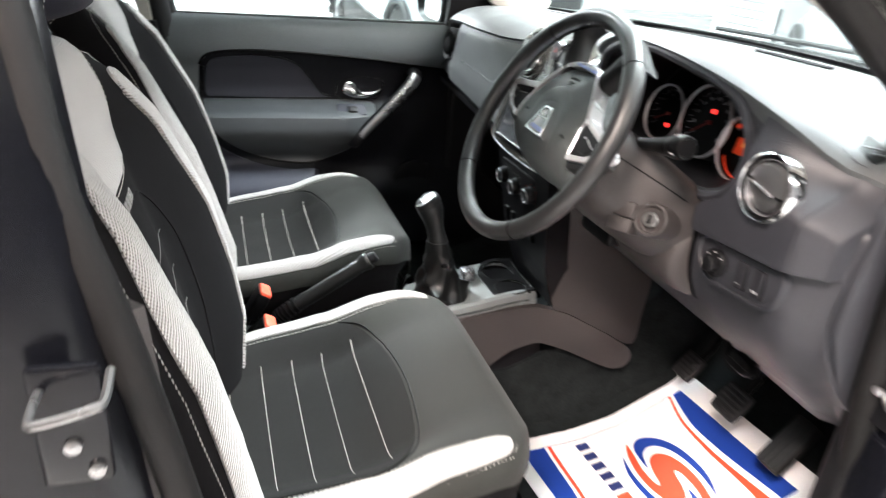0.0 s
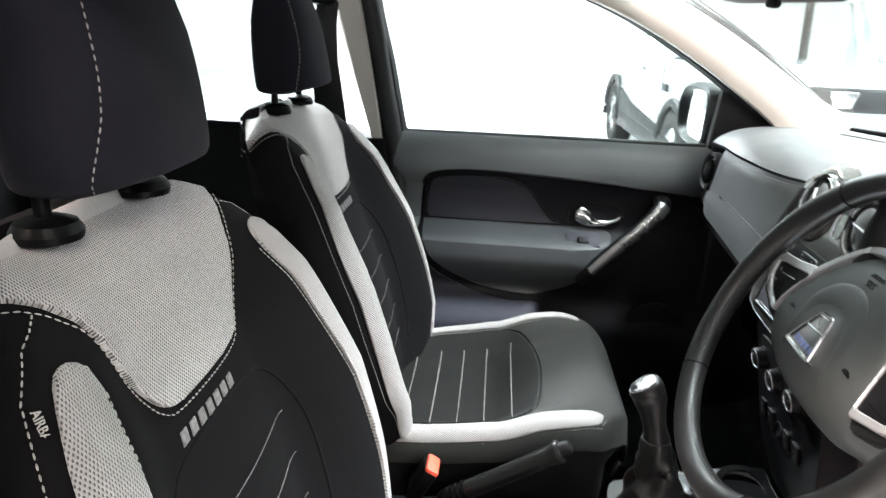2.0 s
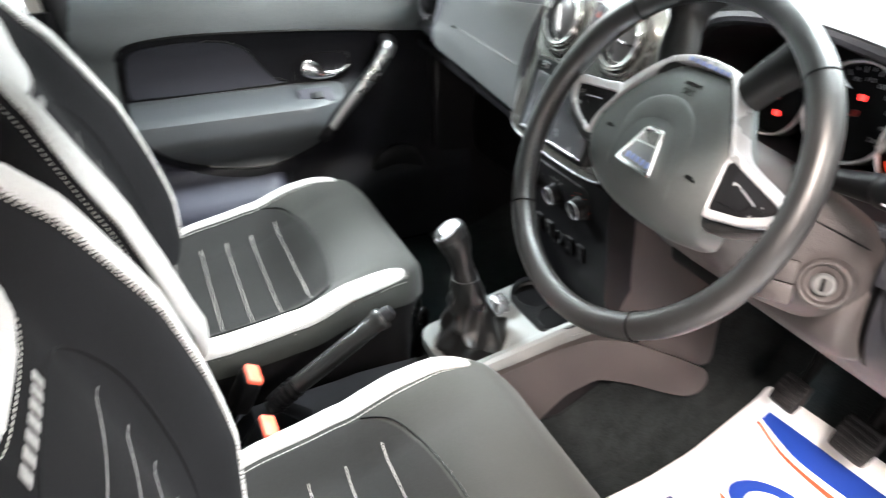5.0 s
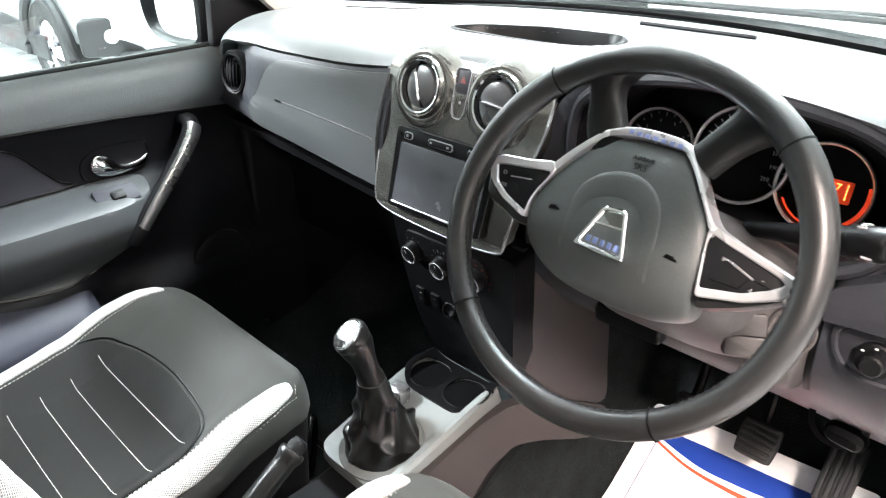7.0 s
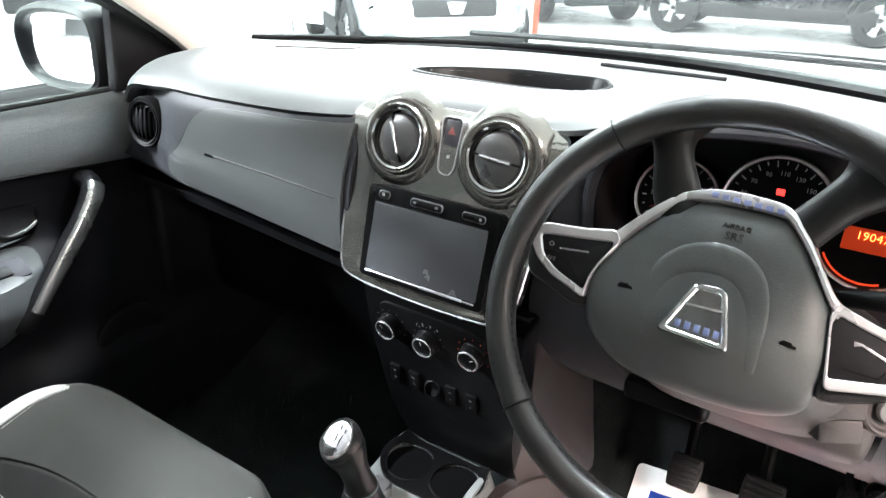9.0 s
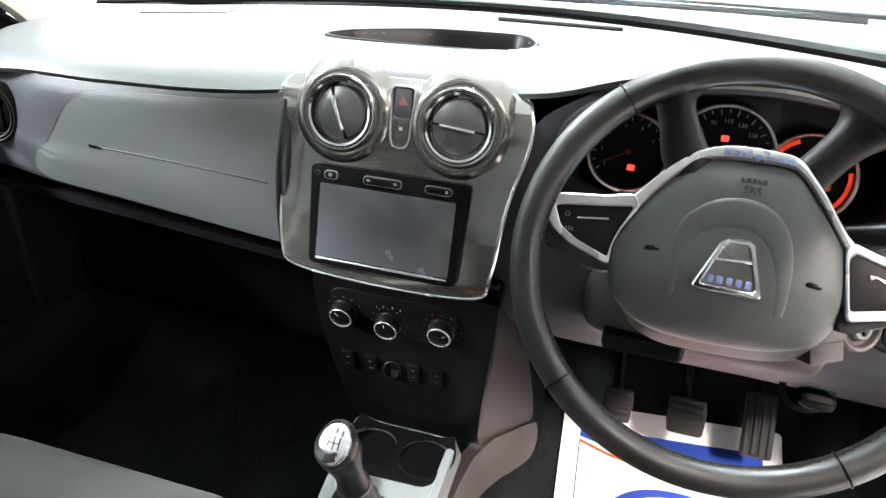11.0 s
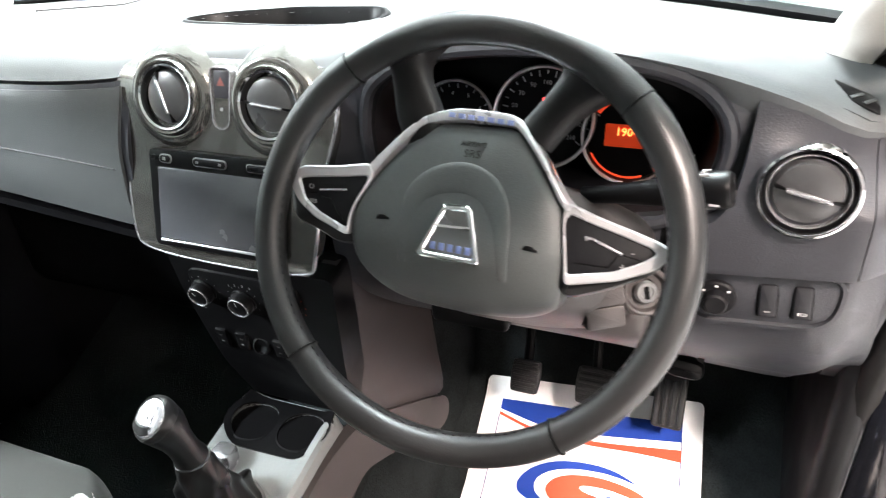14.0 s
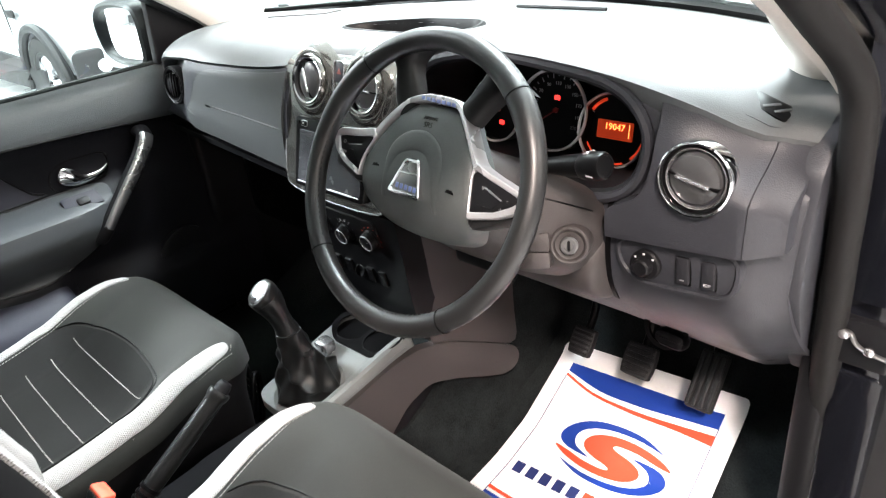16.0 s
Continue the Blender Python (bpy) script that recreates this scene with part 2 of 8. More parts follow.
def glide(table, t):
    """Blends a table of (t, value) along a smooth curve with no overshoot."""
    T, V = [p[0] for p in table], [p[1] for p in table]
    if t <= T[0]:
        return V[0]
    if t >= T[-1]:
        return V[-1]
    i = max(k for k in range(len(T) - 1) if T[k] <= t)
    d = [(V[k + 1] - V[k]) / (T[k + 1] - T[k]) for k in range(len(T) - 1)]

    def slope(k):
        if k == 0 or k == len(T) - 1:
            return d[min(k, len(d) - 1)]
        a, b = d[k - 1], d[k]
        return 0.0 if a * b <= 0 else 2 * a * b / (a + b)

    h = T[i + 1] - T[i]
    k = (t - T[i]) / h
    return (2 * k ** 3 - 3 * k ** 2 + 1) * V[i] + (k ** 3 - 2 * k ** 2 + k) * h * slope(i) + (3 * k ** 2 - 2 * k ** 3) * V[i + 1] + (k ** 3 - k ** 2) * h * slope(i + 1)


def ss(a, b, x):
    k = min(1.0, max(0.0, (x - a) / (b - a)))
    return k * k * (3 - 2 * k)


def curve_through(pts, closed=False, n=8):
    """Points on a smooth curve through the given ones."""
    P = [Vector(p) for p in pts]
    L = len(P)
    out = []
    for i in range(L if closed else L - 1):
        p0 = P[i - 1] if closed or i else P[0]
        p1, p2 = P[i], P[(i + 1) % L]
        p3 = P[(i + 2) % L] if closed or i + 2 < L else P[-1]
        for k in range(n):
            t = k / n
            out.append(0.5 * (2 * p1 + (p2 - p0) * t + (2 * p0 - 5 * p1 + 4 * p2 - p3) * t * t + (3 * p1 - p0 - 3 * p2 + p3) * t * t * t))
    if not closed:
        out.append(P[-1].copy())
    return out


def rounded(pts, r, n=5):
    """A 2D outline with its corners rounded."""
    out = []
    L = len(pts)
    for i in range(L):
        p, a, b = Vector(pts[i]), Vector(pts[i - 1]), Vector(pts[(i + 1) % L])
        ka, kb = min(r, (a - p).length * 0.48), min(r, (b - p).length * 0.48)
        s, e = p + (a - p).normalized() * ka, p + (b - p).normalized() * kb
        for k in range(n + 1):
            t = k / n
            out.append((1 - t) ** 2 * s + 2 * t * (1 - t) * p + t * t * e)
    return out


def loft(bm, rings, caps=True, closed=True):
    rows = [[bm.verts.new(p) for p in ring] for ring in rings]
    n = len(rows[0])
    for a, b in zip(rows, rows[1:]):
        for i in range(n if closed else n - 1):
            j = (i + 1) % n
            bm.faces.new((a[i], a[j], b[j], b[i]))
    if caps and closed:
        bm.faces.new(rows[0][::-1])
        bm.faces.new(rows[-1])
    return rows


def offset2(pts, d):
    """A closed 2D outline moved inwards by d (counter-clockwise or not)."""
    area = sum(pts[i - 1][0] * pts[i][1] - pts[i][0] * pts[i - 1][1] for i in range(len(pts)))
    s = 1 if area > 0 else -1
    out = []
    L = len(pts)
    for i in range(L):
        a, p, b = Vector(pts[i - 1]), Vector(pts[i]), Vector(pts[(i + 1) % L])
        e1, e2 = (p - a), (b - p)
        if e1.length < 1e-9 or e2.length < 1e-9:
            out.append(p.copy())
            continue
        n1, n2 = Vector((-e1.y, e1.x)).normalized(), Vector((-e2.y, e2.x)).normalized()
        m = (n1 + n2)
        m = m.normalized() / max(0.5, m.length / 2) if m.length > 1e-6 else n1
        out.append(p + m * d * s)
    return out


def plate(bm, outline, m, depth, bevel=0.001, base=0.0):
    """A slab with a rounded front edge: outline in the plane of m, its front at z = depth."""
    bevel = min(bevel, abs(depth - base) * 0.8)
    inner1, inner2 = offset2(outline, bevel * 0.3), offset2(outline, bevel)
    rings = [[(p[0], p[1], base) for p in outline], [(p[0], p[1], depth - bevel) for p in outline],
             [(p[0], p[1], depth - bevel * 0.3) for p in inner1], [(p[0], p[1], depth) for p in inner2]]
    loft(bm, [[m @ Vector(p) for p in r] for r in rings])
    return bm


def slab(bm, lo, hi, r=0.004, m=None):
    """A box with rounded edges between two corners."""
    m = m or Matrix()
    cx, cy = (lo[0] + hi[0]) / 2, (lo[1] + hi[1]) / 2
    hx, hy = abs(hi[0] - lo[0]) / 2, abs(hi[1] - lo[1]) / 2
    r = min(r, hx * 0.9, hy * 0.9, abs(hi[2] - lo[2]) * 0.45)
    out = rounded([(cx - hx, cy - hy), (cx + hx, cy - hy), (cx + hx, cy + hy), (cx - hx, cy + hy)], r * 1.6, 4)
    z0, z1 = min(lo[2], hi[2]), max(lo[2], hi[2])
    i1, i2 = offset2(out, r * 0.3), offset2(out, r)
    rings = [(i2, z0), (i1, z0 + 0.3 * r), (out, z0 + r), (out, z1 - r), (i1, z1 - 0.3 * r), (i2, z1)]
    loft(bm, [[m @ Vector((p[0], p[1], z)) for p in o] for o, z in rings])
    return bm


def lathe(bm, profile, m, seg=32, cap=True):
    """Turns (radius, height) round the z axis of m."""
    rings = [[m @ Vector((r * math.cos(2 * math.pi * k / seg), r * math.sin(2 * math.pi * k / seg), h)) for k in range(seg)] for r, h in profile]
    loft(bm, rings, caps=cap)
    return bm


def tube(bm, pts, radius, seg=10, closed=False, caps=True, flat=1.0, up=(0, 0, 1)):
    """A round bar along points; radius a number or a list; flat squeezes it along up."""
    P = [Vector(p) for p in pts]
    L = len(P)
    up = Vector(up)
    rings = []
    for i in range(L):
        a = P[i - 1] if closed or i else P[0]
        b = P[(i + 1) % L] if closed or i + 1 < L else P[-1]
        t = (b - a).normalized()
        side = t.cross(up)
        side = side.normalized() if side.length > 1e-4 else t.orthogonal().normalized()
        nor = side.cross(t).normalized()
        r = radius[i] if isinstance(radius, (list, tuple)) else radius
        rings.append([P[i] + side * r * math.cos(2 * math.pi * k / seg) + nor * r * flat * math.sin(2 * math.pi * k / seg) for k in range(seg)])
    if closed:
        rings.append(rings[0])
    loft(bm, rings, caps=caps and not closed)
    return bm


def patch(outline, surface, step_u, step_v, off=0.0, down=0.004, holes=(), uv=None, puff=0.0, flip=False):
    """A panel on a curved surface(u, v): its outline is in (u, v), its rim is turned down. uv: metres per unit for the weave."""
    bm = bmesh.new()
    for loop in (outline, *holes):
        vs = [bm.verts.new((p[0], p[1], 0)) for p in loop]
        for i in range(len(vs)):
            bm.edges.new((vs[i - 1], vs[i]))
    bmesh.ops.triangle_fill(bm, use_beauty=True, use_dissolve=False, edges=bm.edges[:])
    us, vs_ = [p[0] for p in outline], [p[1] for p in outline]
    for axis, lo, hi, step in ((0, min(us), max(us), step_u), (1, min(vs_), max(vs_), step_v)):
        k = math.ceil(lo / step + 1e-6)
        while k * step < hi - 1e-6:
            co, no = [0, 0, 0], [0, 0, 0]
            co[axis], no[axis] = k * step, 1
            bmesh.ops.bisect_plane(bm, geom=bm.verts[:] + bm.edges[:] + bm.faces[:], plane_co=co, plane_no=no, dist=1e-6)
            k += 1
    layer = bm.loops.layers.uv.new("weave") if uv else None
    if uv:
        for f in bm.faces:
            for l in f.loops:
                l[layer].uv = (l.vert.co.x * uv[0], l.vert.co.y * uv[1])
    rim = [e for e in bm.edges if len(e.link_faces) == 1]
    rim_verts = {v for e in rim for v in e.verts}
    plain = {v: (v.co.x, v.co.y) for v in bm.verts}

    def normal(u, v):
        e = 1e-4 * max(1e-3, step_u) / 0.01
        du = Vector(surface(u + e, v)) - Vector(surface(u - e, v))
        dv = Vector(surface(u, v + e)) - Vector(surface(u, v - e))
        n = dv.cross(du) if flip else du.cross(dv)
        return n.normalized() if n.length > 1e-12 else Vector((0, 0, 1))

    norm = {v: normal(*plain[v]) for v in bm.verts}
    ext = bmesh.ops.extrude_edge_only(bm, edges=rim)
    fresh = [g for g in ext["geom"] if isinstance(g, bmesh.types.BMVert)]
    old = list(plain)
    key = {}
    for v in rim_verts:
        key[(round(v.co.x, 7), round(v.co.y, 7))] = v
    for v in fresh:
        src = key[(round(v.co.x, 7), round(v.co.y, 7))]
        u, w = plain[src]
        v.co = Vector(surface(u, w)) - norm[src] * down
    for v in old:
        u, w = plain[v]
        v.co = Vector(surface(u, w)) + norm[v] * (off if v in rim_verts else off + puff)
    return bm


def stitches(bm, pts, length, gap, radius):
    """Short raised thread dashes along a line."""
    P = [Vector(p) for p in pts]
    run, nxt, on = 0.0, 0.0, None
    for a, b in zip(P, P[1:]):
        d = (b - a).length
        if d < 1e-9:
            continue
        while nxt <= run + d:
            s = a + (b - a) * ((nxt - run) / d)
            t = (b - a).normalized()
            e = s + t * length
            side = t.orthogonal().normalized()
            n2 = t.cross(side)
            ring = [(side * math.cos(k * math.pi / 2) + n2 * math.sin(k * math.pi / 2)) * radius for k in range(4)]
            loft(bm, [[s + r * 0.4 for r in ring], [s + t * length * 0.3 + r for r in ring], [s + t * length * 0.7 + r for r in ring], [e + r * 0.4 for r in ring]])
            nxt += length + gap
        run += d
    return bm


def writing(name, body, size, m, mat, parent, depth=0.0004, label=""):
    """Raised letters, centred at the origin of m in its xy plane."""
    cu = bpy.data.curves.new(name, "FONT")
    cu.body, cu.size, cu.extrude, cu.align_x, cu.align_y = body, size, depth, "CENTER", "CENTER"
    cu.resolution_u = 2
    tmp = bpy.data.objects.new(name, cu)
    scene.collection.objects.link(tmp)
    me = bpy.data.meshes.new_from_object(tmp.evaluated_get(bpy.context.evaluated_depsgraph_get()))
    bpy.data.objects.remove(tmp)
    me.transform(POSES[parent.name].inverted() @ m)
    me.materials.clear()
    me.materials.append(mat)
    ob = new(name, me)
    ob.parent = parent
    POSES[ob.name] = POSES[parent.name]
    if label:
        tagged(ob, label)
    return ob


def basis(origin, xa, ya):
    """A frame from its origin, x axis and about its y axis."""
    x = Vector(xa).normalized()
    z = x.cross(Vector(ya)).normalized()
    y = z.cross(x)
    m = Matrix((x, y, z)).transposed().to_4x4()
    m.translation = Vector(origin)
    return m


# ---------- showroom ----------
FLOOR_TILE = material("pale_showroom_floor", (0.62, 0.62, 0.62), 0.25, vary=0.06, vary_size=0.6, wear=0.08)
WALL_WHITE = material("white_showroom_wall", (0.8, 0.8, 0.8), 0.7, vary=0.03, vary_size=0.8)
CEIL_WHITE = material("white_ceiling", (0.75, 0.75, 0.75), 0.8, vary=0.03, vary_size=0.8)
WALL_DARK = material("dark_grey_showroom_wall", (0.16, 0.16, 0.165), 0.7, vary=0.04, vary_size=0.8)
LAMP_ON = glowing("lamp_diffuser", (1.0, 0.97, 0.94), 9.0)


def wall_box(name, lo, hi, mat, label, category):
    bm = bmesh.new()
    slab(bm, lo, hi, 0.01)
    return solo(name, bm, mat, label, category, kind="structure", smooth=False)


wall_box("ground", (-12, -10, -0.12), (18, 16, 0.0), FLOOR_TILE, "pale polished showroom floor", "floor")
wall_box("wall_north", (-12, 14.0, 0), (18, 14.2, 4.4), WALL_WHITE, "plain white showroom wall", "wall")
wall_box("wall_south", (-12, -9.2, 0), (18, -9.0, 4.4), WALL_DARK, "plain dark grey showroom wall", "wall")
wall_box("wall_east", (16.8, -9, 0), (17.0, 14, 4.4), WALL_WHITE, "plain white showroom wall", "wall")
wall_box("wall_west", (-10.2, -9, 0), (-10.0, 14, 4.4), WALL_DARK, "plain dark grey showroom wall", "wall")
wall_box("ceiling", (-12, -10, 4.4), (18, 16, 4.55), CEIL_WHITE, "plain white showroom ceiling", "ceiling")
for lx, ly, _ in LAMPS:
    fixture = thing("ceiling_light", (lx, ly, 4.3), "long white ceiling light panel, switched on", "ceiling light", "showroom ceiling lights")
    bm = bmesh.new()
    k = panel_scale(lx, ly)
    plate(bm, rounded([(-1.25 * k, -0.55 * k), (1.25 * k, -0.55 * k), (1.25 * k, 0.55 * k), (-1.25 * k, 0.55 * k)], 0.02), pose(lx, ly, 4.4, 180), 0.08, 0.01)
    part("frame", bm, WALL_WHITE, fixture)
    bm = bmesh.new()
    plate(bm, rounded([(-1.18 * k, -0.48 * k), (1.18 * k, -0.48 * k), (1.18 * k, 0.48 * k), (-1.18 * k, 0.48 * k)], 0.02), pose(lx, ly, 4.325, 180), 0.015, 0.004)
    part("diffuser", bm, LAMP_ON, fixture, "glowing white diffuser")

# ---------- the body shell of the car ----------
shell = thing("car_body", (0.0, 0.03, 0.0), "black hatchback body shell with its driver's door open", "car", kind="structure")
CY = 0.035

# floor pan with the sloping toe board
bm = bmesh.new()
FLOOR = [(-1.9, 0.40), (-0.95, 0.40), (-0.6, 0.375), (0.30, 0.375), (0.40, 0.39), (0.60, 0.475), (0.72, 0.62), (0.78, 0.85), (0.80, 1.02)]
loft(bm, [[(x, -0.69, z) for x, z in FLOOR], [(x, -0.1, z) for x, z in FLOOR], [(x, 0.2, z) for x, z in FLOOR], [(x, 0.76, z) for x, z in FLOOR],
          [(x, 0.76, z - 0.04) for x, z in FLOOR], [(x, -0.69, z - 0.04) for x, z in FLOOR], [(x, -0.69, z) for x, z in FLOOR]], caps=False, closed=False)
part("floor_carpet", bm, CARPET, shell, "black floor carpet")

# driver's sill, with a plastic scuff strip
bm = bmesh.new()
slab(bm, (-0.40, -0.78, 0.22), (0.52, -0.665, 0.43), 0.02)
part("door_sill", bm, PAINT, shell)
bm = bmesh.new()
slab(bm, (-0.39, -0.715, 0.425), (0.45, -0.655, 0.44), 0.005)
part("scuff_strip", bm, DARK, shell)
bm = bmesh.new()
slab(bm, (-1.9, 0.755, 0.2), (0.8, 0.85, 0.62), 0.02)
part("sill_panel", bm, PAINT, shell)

# roof with its lining
bm = bmesh.new()
rings = []
for x, z, h in [(-0.02, 1.40, 0.56), (-0.10, 1.445, 0.57), (-0.5, 1.49, 0.58), (-1.1, 1.49, 0.58), (-1.75, 1.43, 0.56)]:
    rings.append([(x, CY + h * k / 6 * 1.0, z - 0.05 * abs(k / 6) ** 3) for k in range(-6, 7)])
rows = loft(bm, rings, closed=False, caps=False)
part("roof_lining", bm, material("pale_roof_lining", (0.55, 0.54, 0.52), 0.9, grain=0.0006, grain_size=0.002, vary=0.05), shell, "pale fabric roof lining")
bm = bmesh.new()
loft(bm, [[(p[0] + 0.02, CY + (p[1] - CY) * 1.08, p[2] + 0.035) for p in r] for r in rings], closed=False, caps=False)
part("roof_panel", bm, PAINT, shell)

# screen pillars: pale trim inside, dark seal towards the door
for side, label in ((1, "passenger"), (-1, "driver")):
    y0 = CY + side * 0.70
    spine = [(-0.30, 1.425, -0.12), (-0.12, 1.41, -0.11), (0.06, 1.355, -0.085), (0.24, 1.265, -0.055), (0.40, 1.165, -0.03), (0.53, 1.07, -0.005)]
    P = curve_through([(x, y0 + side * d, z) for x, z, d in spine], n=5)
    bm = bmesh.new()
    rings = []
    for i, p in enumerate(P):
        t = (P[min(i + 1, len(P) - 1)] - P[max(i - 1, 0)]).normalized()
        k = i / (len(P) - 1)
        wide = 0.032 + 0.020 * k + 0.022 * ss(0.8, 1.0, k)
        across = Vector((0, side, 0)).cross(t).normalized() * (1 if side > 0 else -1)
        ring = []
        for a in range(14):
            c, s = math.cos(2 * math.pi * a / 14), math.sin(2 * math.pi * a / 14)
            ring.append(p + across * wide * (abs(c) ** 0.7) * (1 if c > 0 else -1) + Vector((0, 1, 0)) * 0.020 * (abs(s) ** 0.7) * (1 if s > 0 else -1))
        rings.append(ring)
    loft(bm, rings)
    part("screen_pillar_trim", bm, PILLAR, shell, "pale beige screen pillar trim")
    bm = bmesh.new()
    tube(bm, [(p.x + 0.01, p.y + side * 0.035, p.z + 0.02) for p in P], 0.042, 10, flat=1.0)
    part("screen_pillar", bm, PAINT, shell)

# broad foot of the driver's pillar trim, down on the dashboard
bm = bmesh.new()
rings = []
for a, b in (((0.26, -0.590, 1.232), (0.235, -0.632, 1.24)), ((0.33, -0.579, 1.191), (0.31, -0.626, 1.195)), ((0.40, -0.572, 1.154), (0.372, -0.619, 1.156)), ((0.437, -0.571, 1.132), (0.405, -0.615, 1.128)), ((0.456, -0.563, 1.113), (0.434, -0.612, 1.104)), ((0.459, -0.562, 1.096), (0.437, -0.612, 1.086))):
    a, b = Vector(a), Vector(b)
    ring = [a.lerp(b, k / 6) + Vector((-0.012, 0.006, 0)) * math.sin(math.pi * k / 6) ** 0.6 for k in range(7)]
    back = Vector((0.05, -0.02, 0.02))
    rings.append(ring + [b + back, a.lerp(b, 0.5) + back, a + back])
smooth_rings = [curve_through(col, n=4) for col in zip(*rings)]
loft(bm, [list(r) for r in zip(*smooth_rings)])
part("pillar_foot", bm, PILLAR, shell, "pale beige pillar foot")

# door aperture seals and the jamb on the driver's side
SEAL_F = [(-0.42, -0.60, 1.445), (-0.15, -0.605, 1.418), (0.0, -0.618, 1.368), (0.10, -0.635, 1.305), (0.22, -0.655, 1.218), (0.315, -0.672, 1.14), (0.335, -0.678, 1.06), (0.345, -0.68, 0.93), (0.365, -0.68, 0.78), (0.40, -0.68, 0.60), (0.415, -0.68, 0.48), (0.36, -0.685, 0.44)]
bm = bmesh.new()
tube(bm, curve_through(SEAL_F, n=6), 0.017, 10)
part("front_door_seal", bm, SEAL, shell, "dark rubber door seal")
SEAL_B = [(-0.52, -0.60, 1.40), (-0.475, -0.655, 1.24), (-0.455, -0.69, 1.12), (-0.43, -0.70, 1.02), (-0.405, -0.70, 0.90), (-0.385, -0.70, 0.78), (-0.37, -0.70, 0.62), (-0.33, -0.695, 0.46)]
bm = bmesh.new()
tube(bm, curve_through(SEAL_B, n=6), 0.014, 10)
part("rear_door_seal", bm, SEAL, shell, "dark rubber door seal")

# front jamb: painted upright behind the seal, with its check strap
bm = bmesh.new()
J = [(0.44, 1.20, -0.665), (0.44, 1.08, -0.70), (0.435, 0.9, -0.725), (0.44, 0.7, -0.735), (0.46, 0.45, -0.735), (0.47, 0.25, -0.73)]
loft(bm, [[(x - 0.075, -0.668, z), (x - 0.045, y - 0.0, z), (x + 0.03, y - 0.012, z), (x + 0.06, y - 0.03, z), (x + 0.16, y - 0.035, z), (x + 0.18, -0.66, z)] for x, z, y in J])
part("front_jamb", bm, PAINT, shell, "glossy black door jamb")
bm = bmesh.new()
slab(bm, (0.352, -0.745, 0.800), (0.368, -0.684, 0.862), 0.004)
part("check_plate", bm, DARK, shell)
bm = bmesh.new()
tube(bm, curve_through([(0.350, -0.690, 0.846), (0.349, -0.702, 0.846), (0.346, -0.712, 0.834), (0.345, -0.735, 0.828), (0.352, -0.79, 0.818), (0.40, -0.88, 0.80)], n=5), 0.0036, 8, flat=0.6)
strap = part("check_strap", bm, GUNMETAL, shell, "bare metal door check strap")
for y, z in ((-0.696, 0.845), (-0.724, 0.831)):
    bm = bmesh.new()
    lathe(bm, [(0.006, 0), (0.006, 0.003), (0.003, 0.005)], basis((0.346, y, z), (0, -1, 0), (0, 0, 1)), 8)
    part("bolt", bm, SATIN, strap)
for z0, z1 in ((0.88, 1.10), (0.52, 0.785)):
    bm = bmesh.new()
    plate(bm, rounded([(-0.026, z0), (0.026, z0), (0.026, z1), (-0.026, z1)], 0.012, 5), basis((0.366, -0.715, 0), (0, -1, 0), (0, 0, 1)), 0.004, 0.003)
    part("jamb_panel", bm, PAINT, shell)

JAMB = material("black_jamb_paint", (0.003, 0.0032, 0.0045), 0.2, spec=0.2, vary=0.1)
# centre pillar, driver's side, with the striker
bm = bmesh.new()
BP = [(-0.515, 1.42, -0.60), (-0.49, 1.24, -0.665), (-0.47, 1.1, -0.71), (-0.455, 0.9, -0.725), (-0.435, 0.7, -0.73), (-0.42, 0.45, -0.73), (-0.41, 0.25, -0.73)]
loft(bm, [[(x + 0.02, y + 0.07, z), (x + 0.035, y + 0.02, z), (x + 0.02, y, z), (x - 0.01, y - 0.012, z), (x - 0.03, y - 0.014, z), (x - 0.15, y - 0.02, z), (x - 0.16, y + 0.07, z)] for x, z, y in BP])
part("centre_pillar", bm, JAMB, shell, "glossy black centre pillar")
striker = thing("door_striker", (-0.47, -0.75, 0.93), "bare metal door striker on the black pillar", "door striker")
bm = bmesh.new()
slab(bm, (-0.475, -0.750, 0.925), (-0.432, -0.742, 1.018), 0.004)
part("plate", bm, JAMB, striker)
bm = bmesh.new()
tube(bm, curve_through([(-0.468, -0.746, 1.001), (-0.468, -0.778, 1.002), (-0.462, -0.785, 1.003), (-0.433, -0.785, 1.010), (-0.427, -0.778, 1.010), (-0.427, -0.746, 1.010)], n=4), 0.0031, 8)
part("loop", bm, GUNMETAL, striker)
for x, z in ((-0.454, 0.957), (-0.442, 0.936)):
    bm = bmesh.new()
    lathe(bm, [(0.0055, 0), (0.0055, 0.003), (0.003, 0.0045)], basis((x, -0.750, z), (1, 0, 0), (0, 0, 1)), 10)
    part("bolt", bm, GUNMETAL, striker)
# lower pillar trim, inside the seal
bm = bmesh.new()
loft(bm, [[(x + 0.028, -0.66, z), (x + 0.05, -0.685, z), (x + 0.028, -0.697, z), (x - 0.05, -0.69, z), (x - 0.06, -0.62, z)] for x, z in [(-0.46, 1.02), (-0.45, 0.9), (-0.43, 0.7), (-0.42, 0.5), (-0.40, 0.42)]])
part("pillar_trim", bm, LOWER, shell)
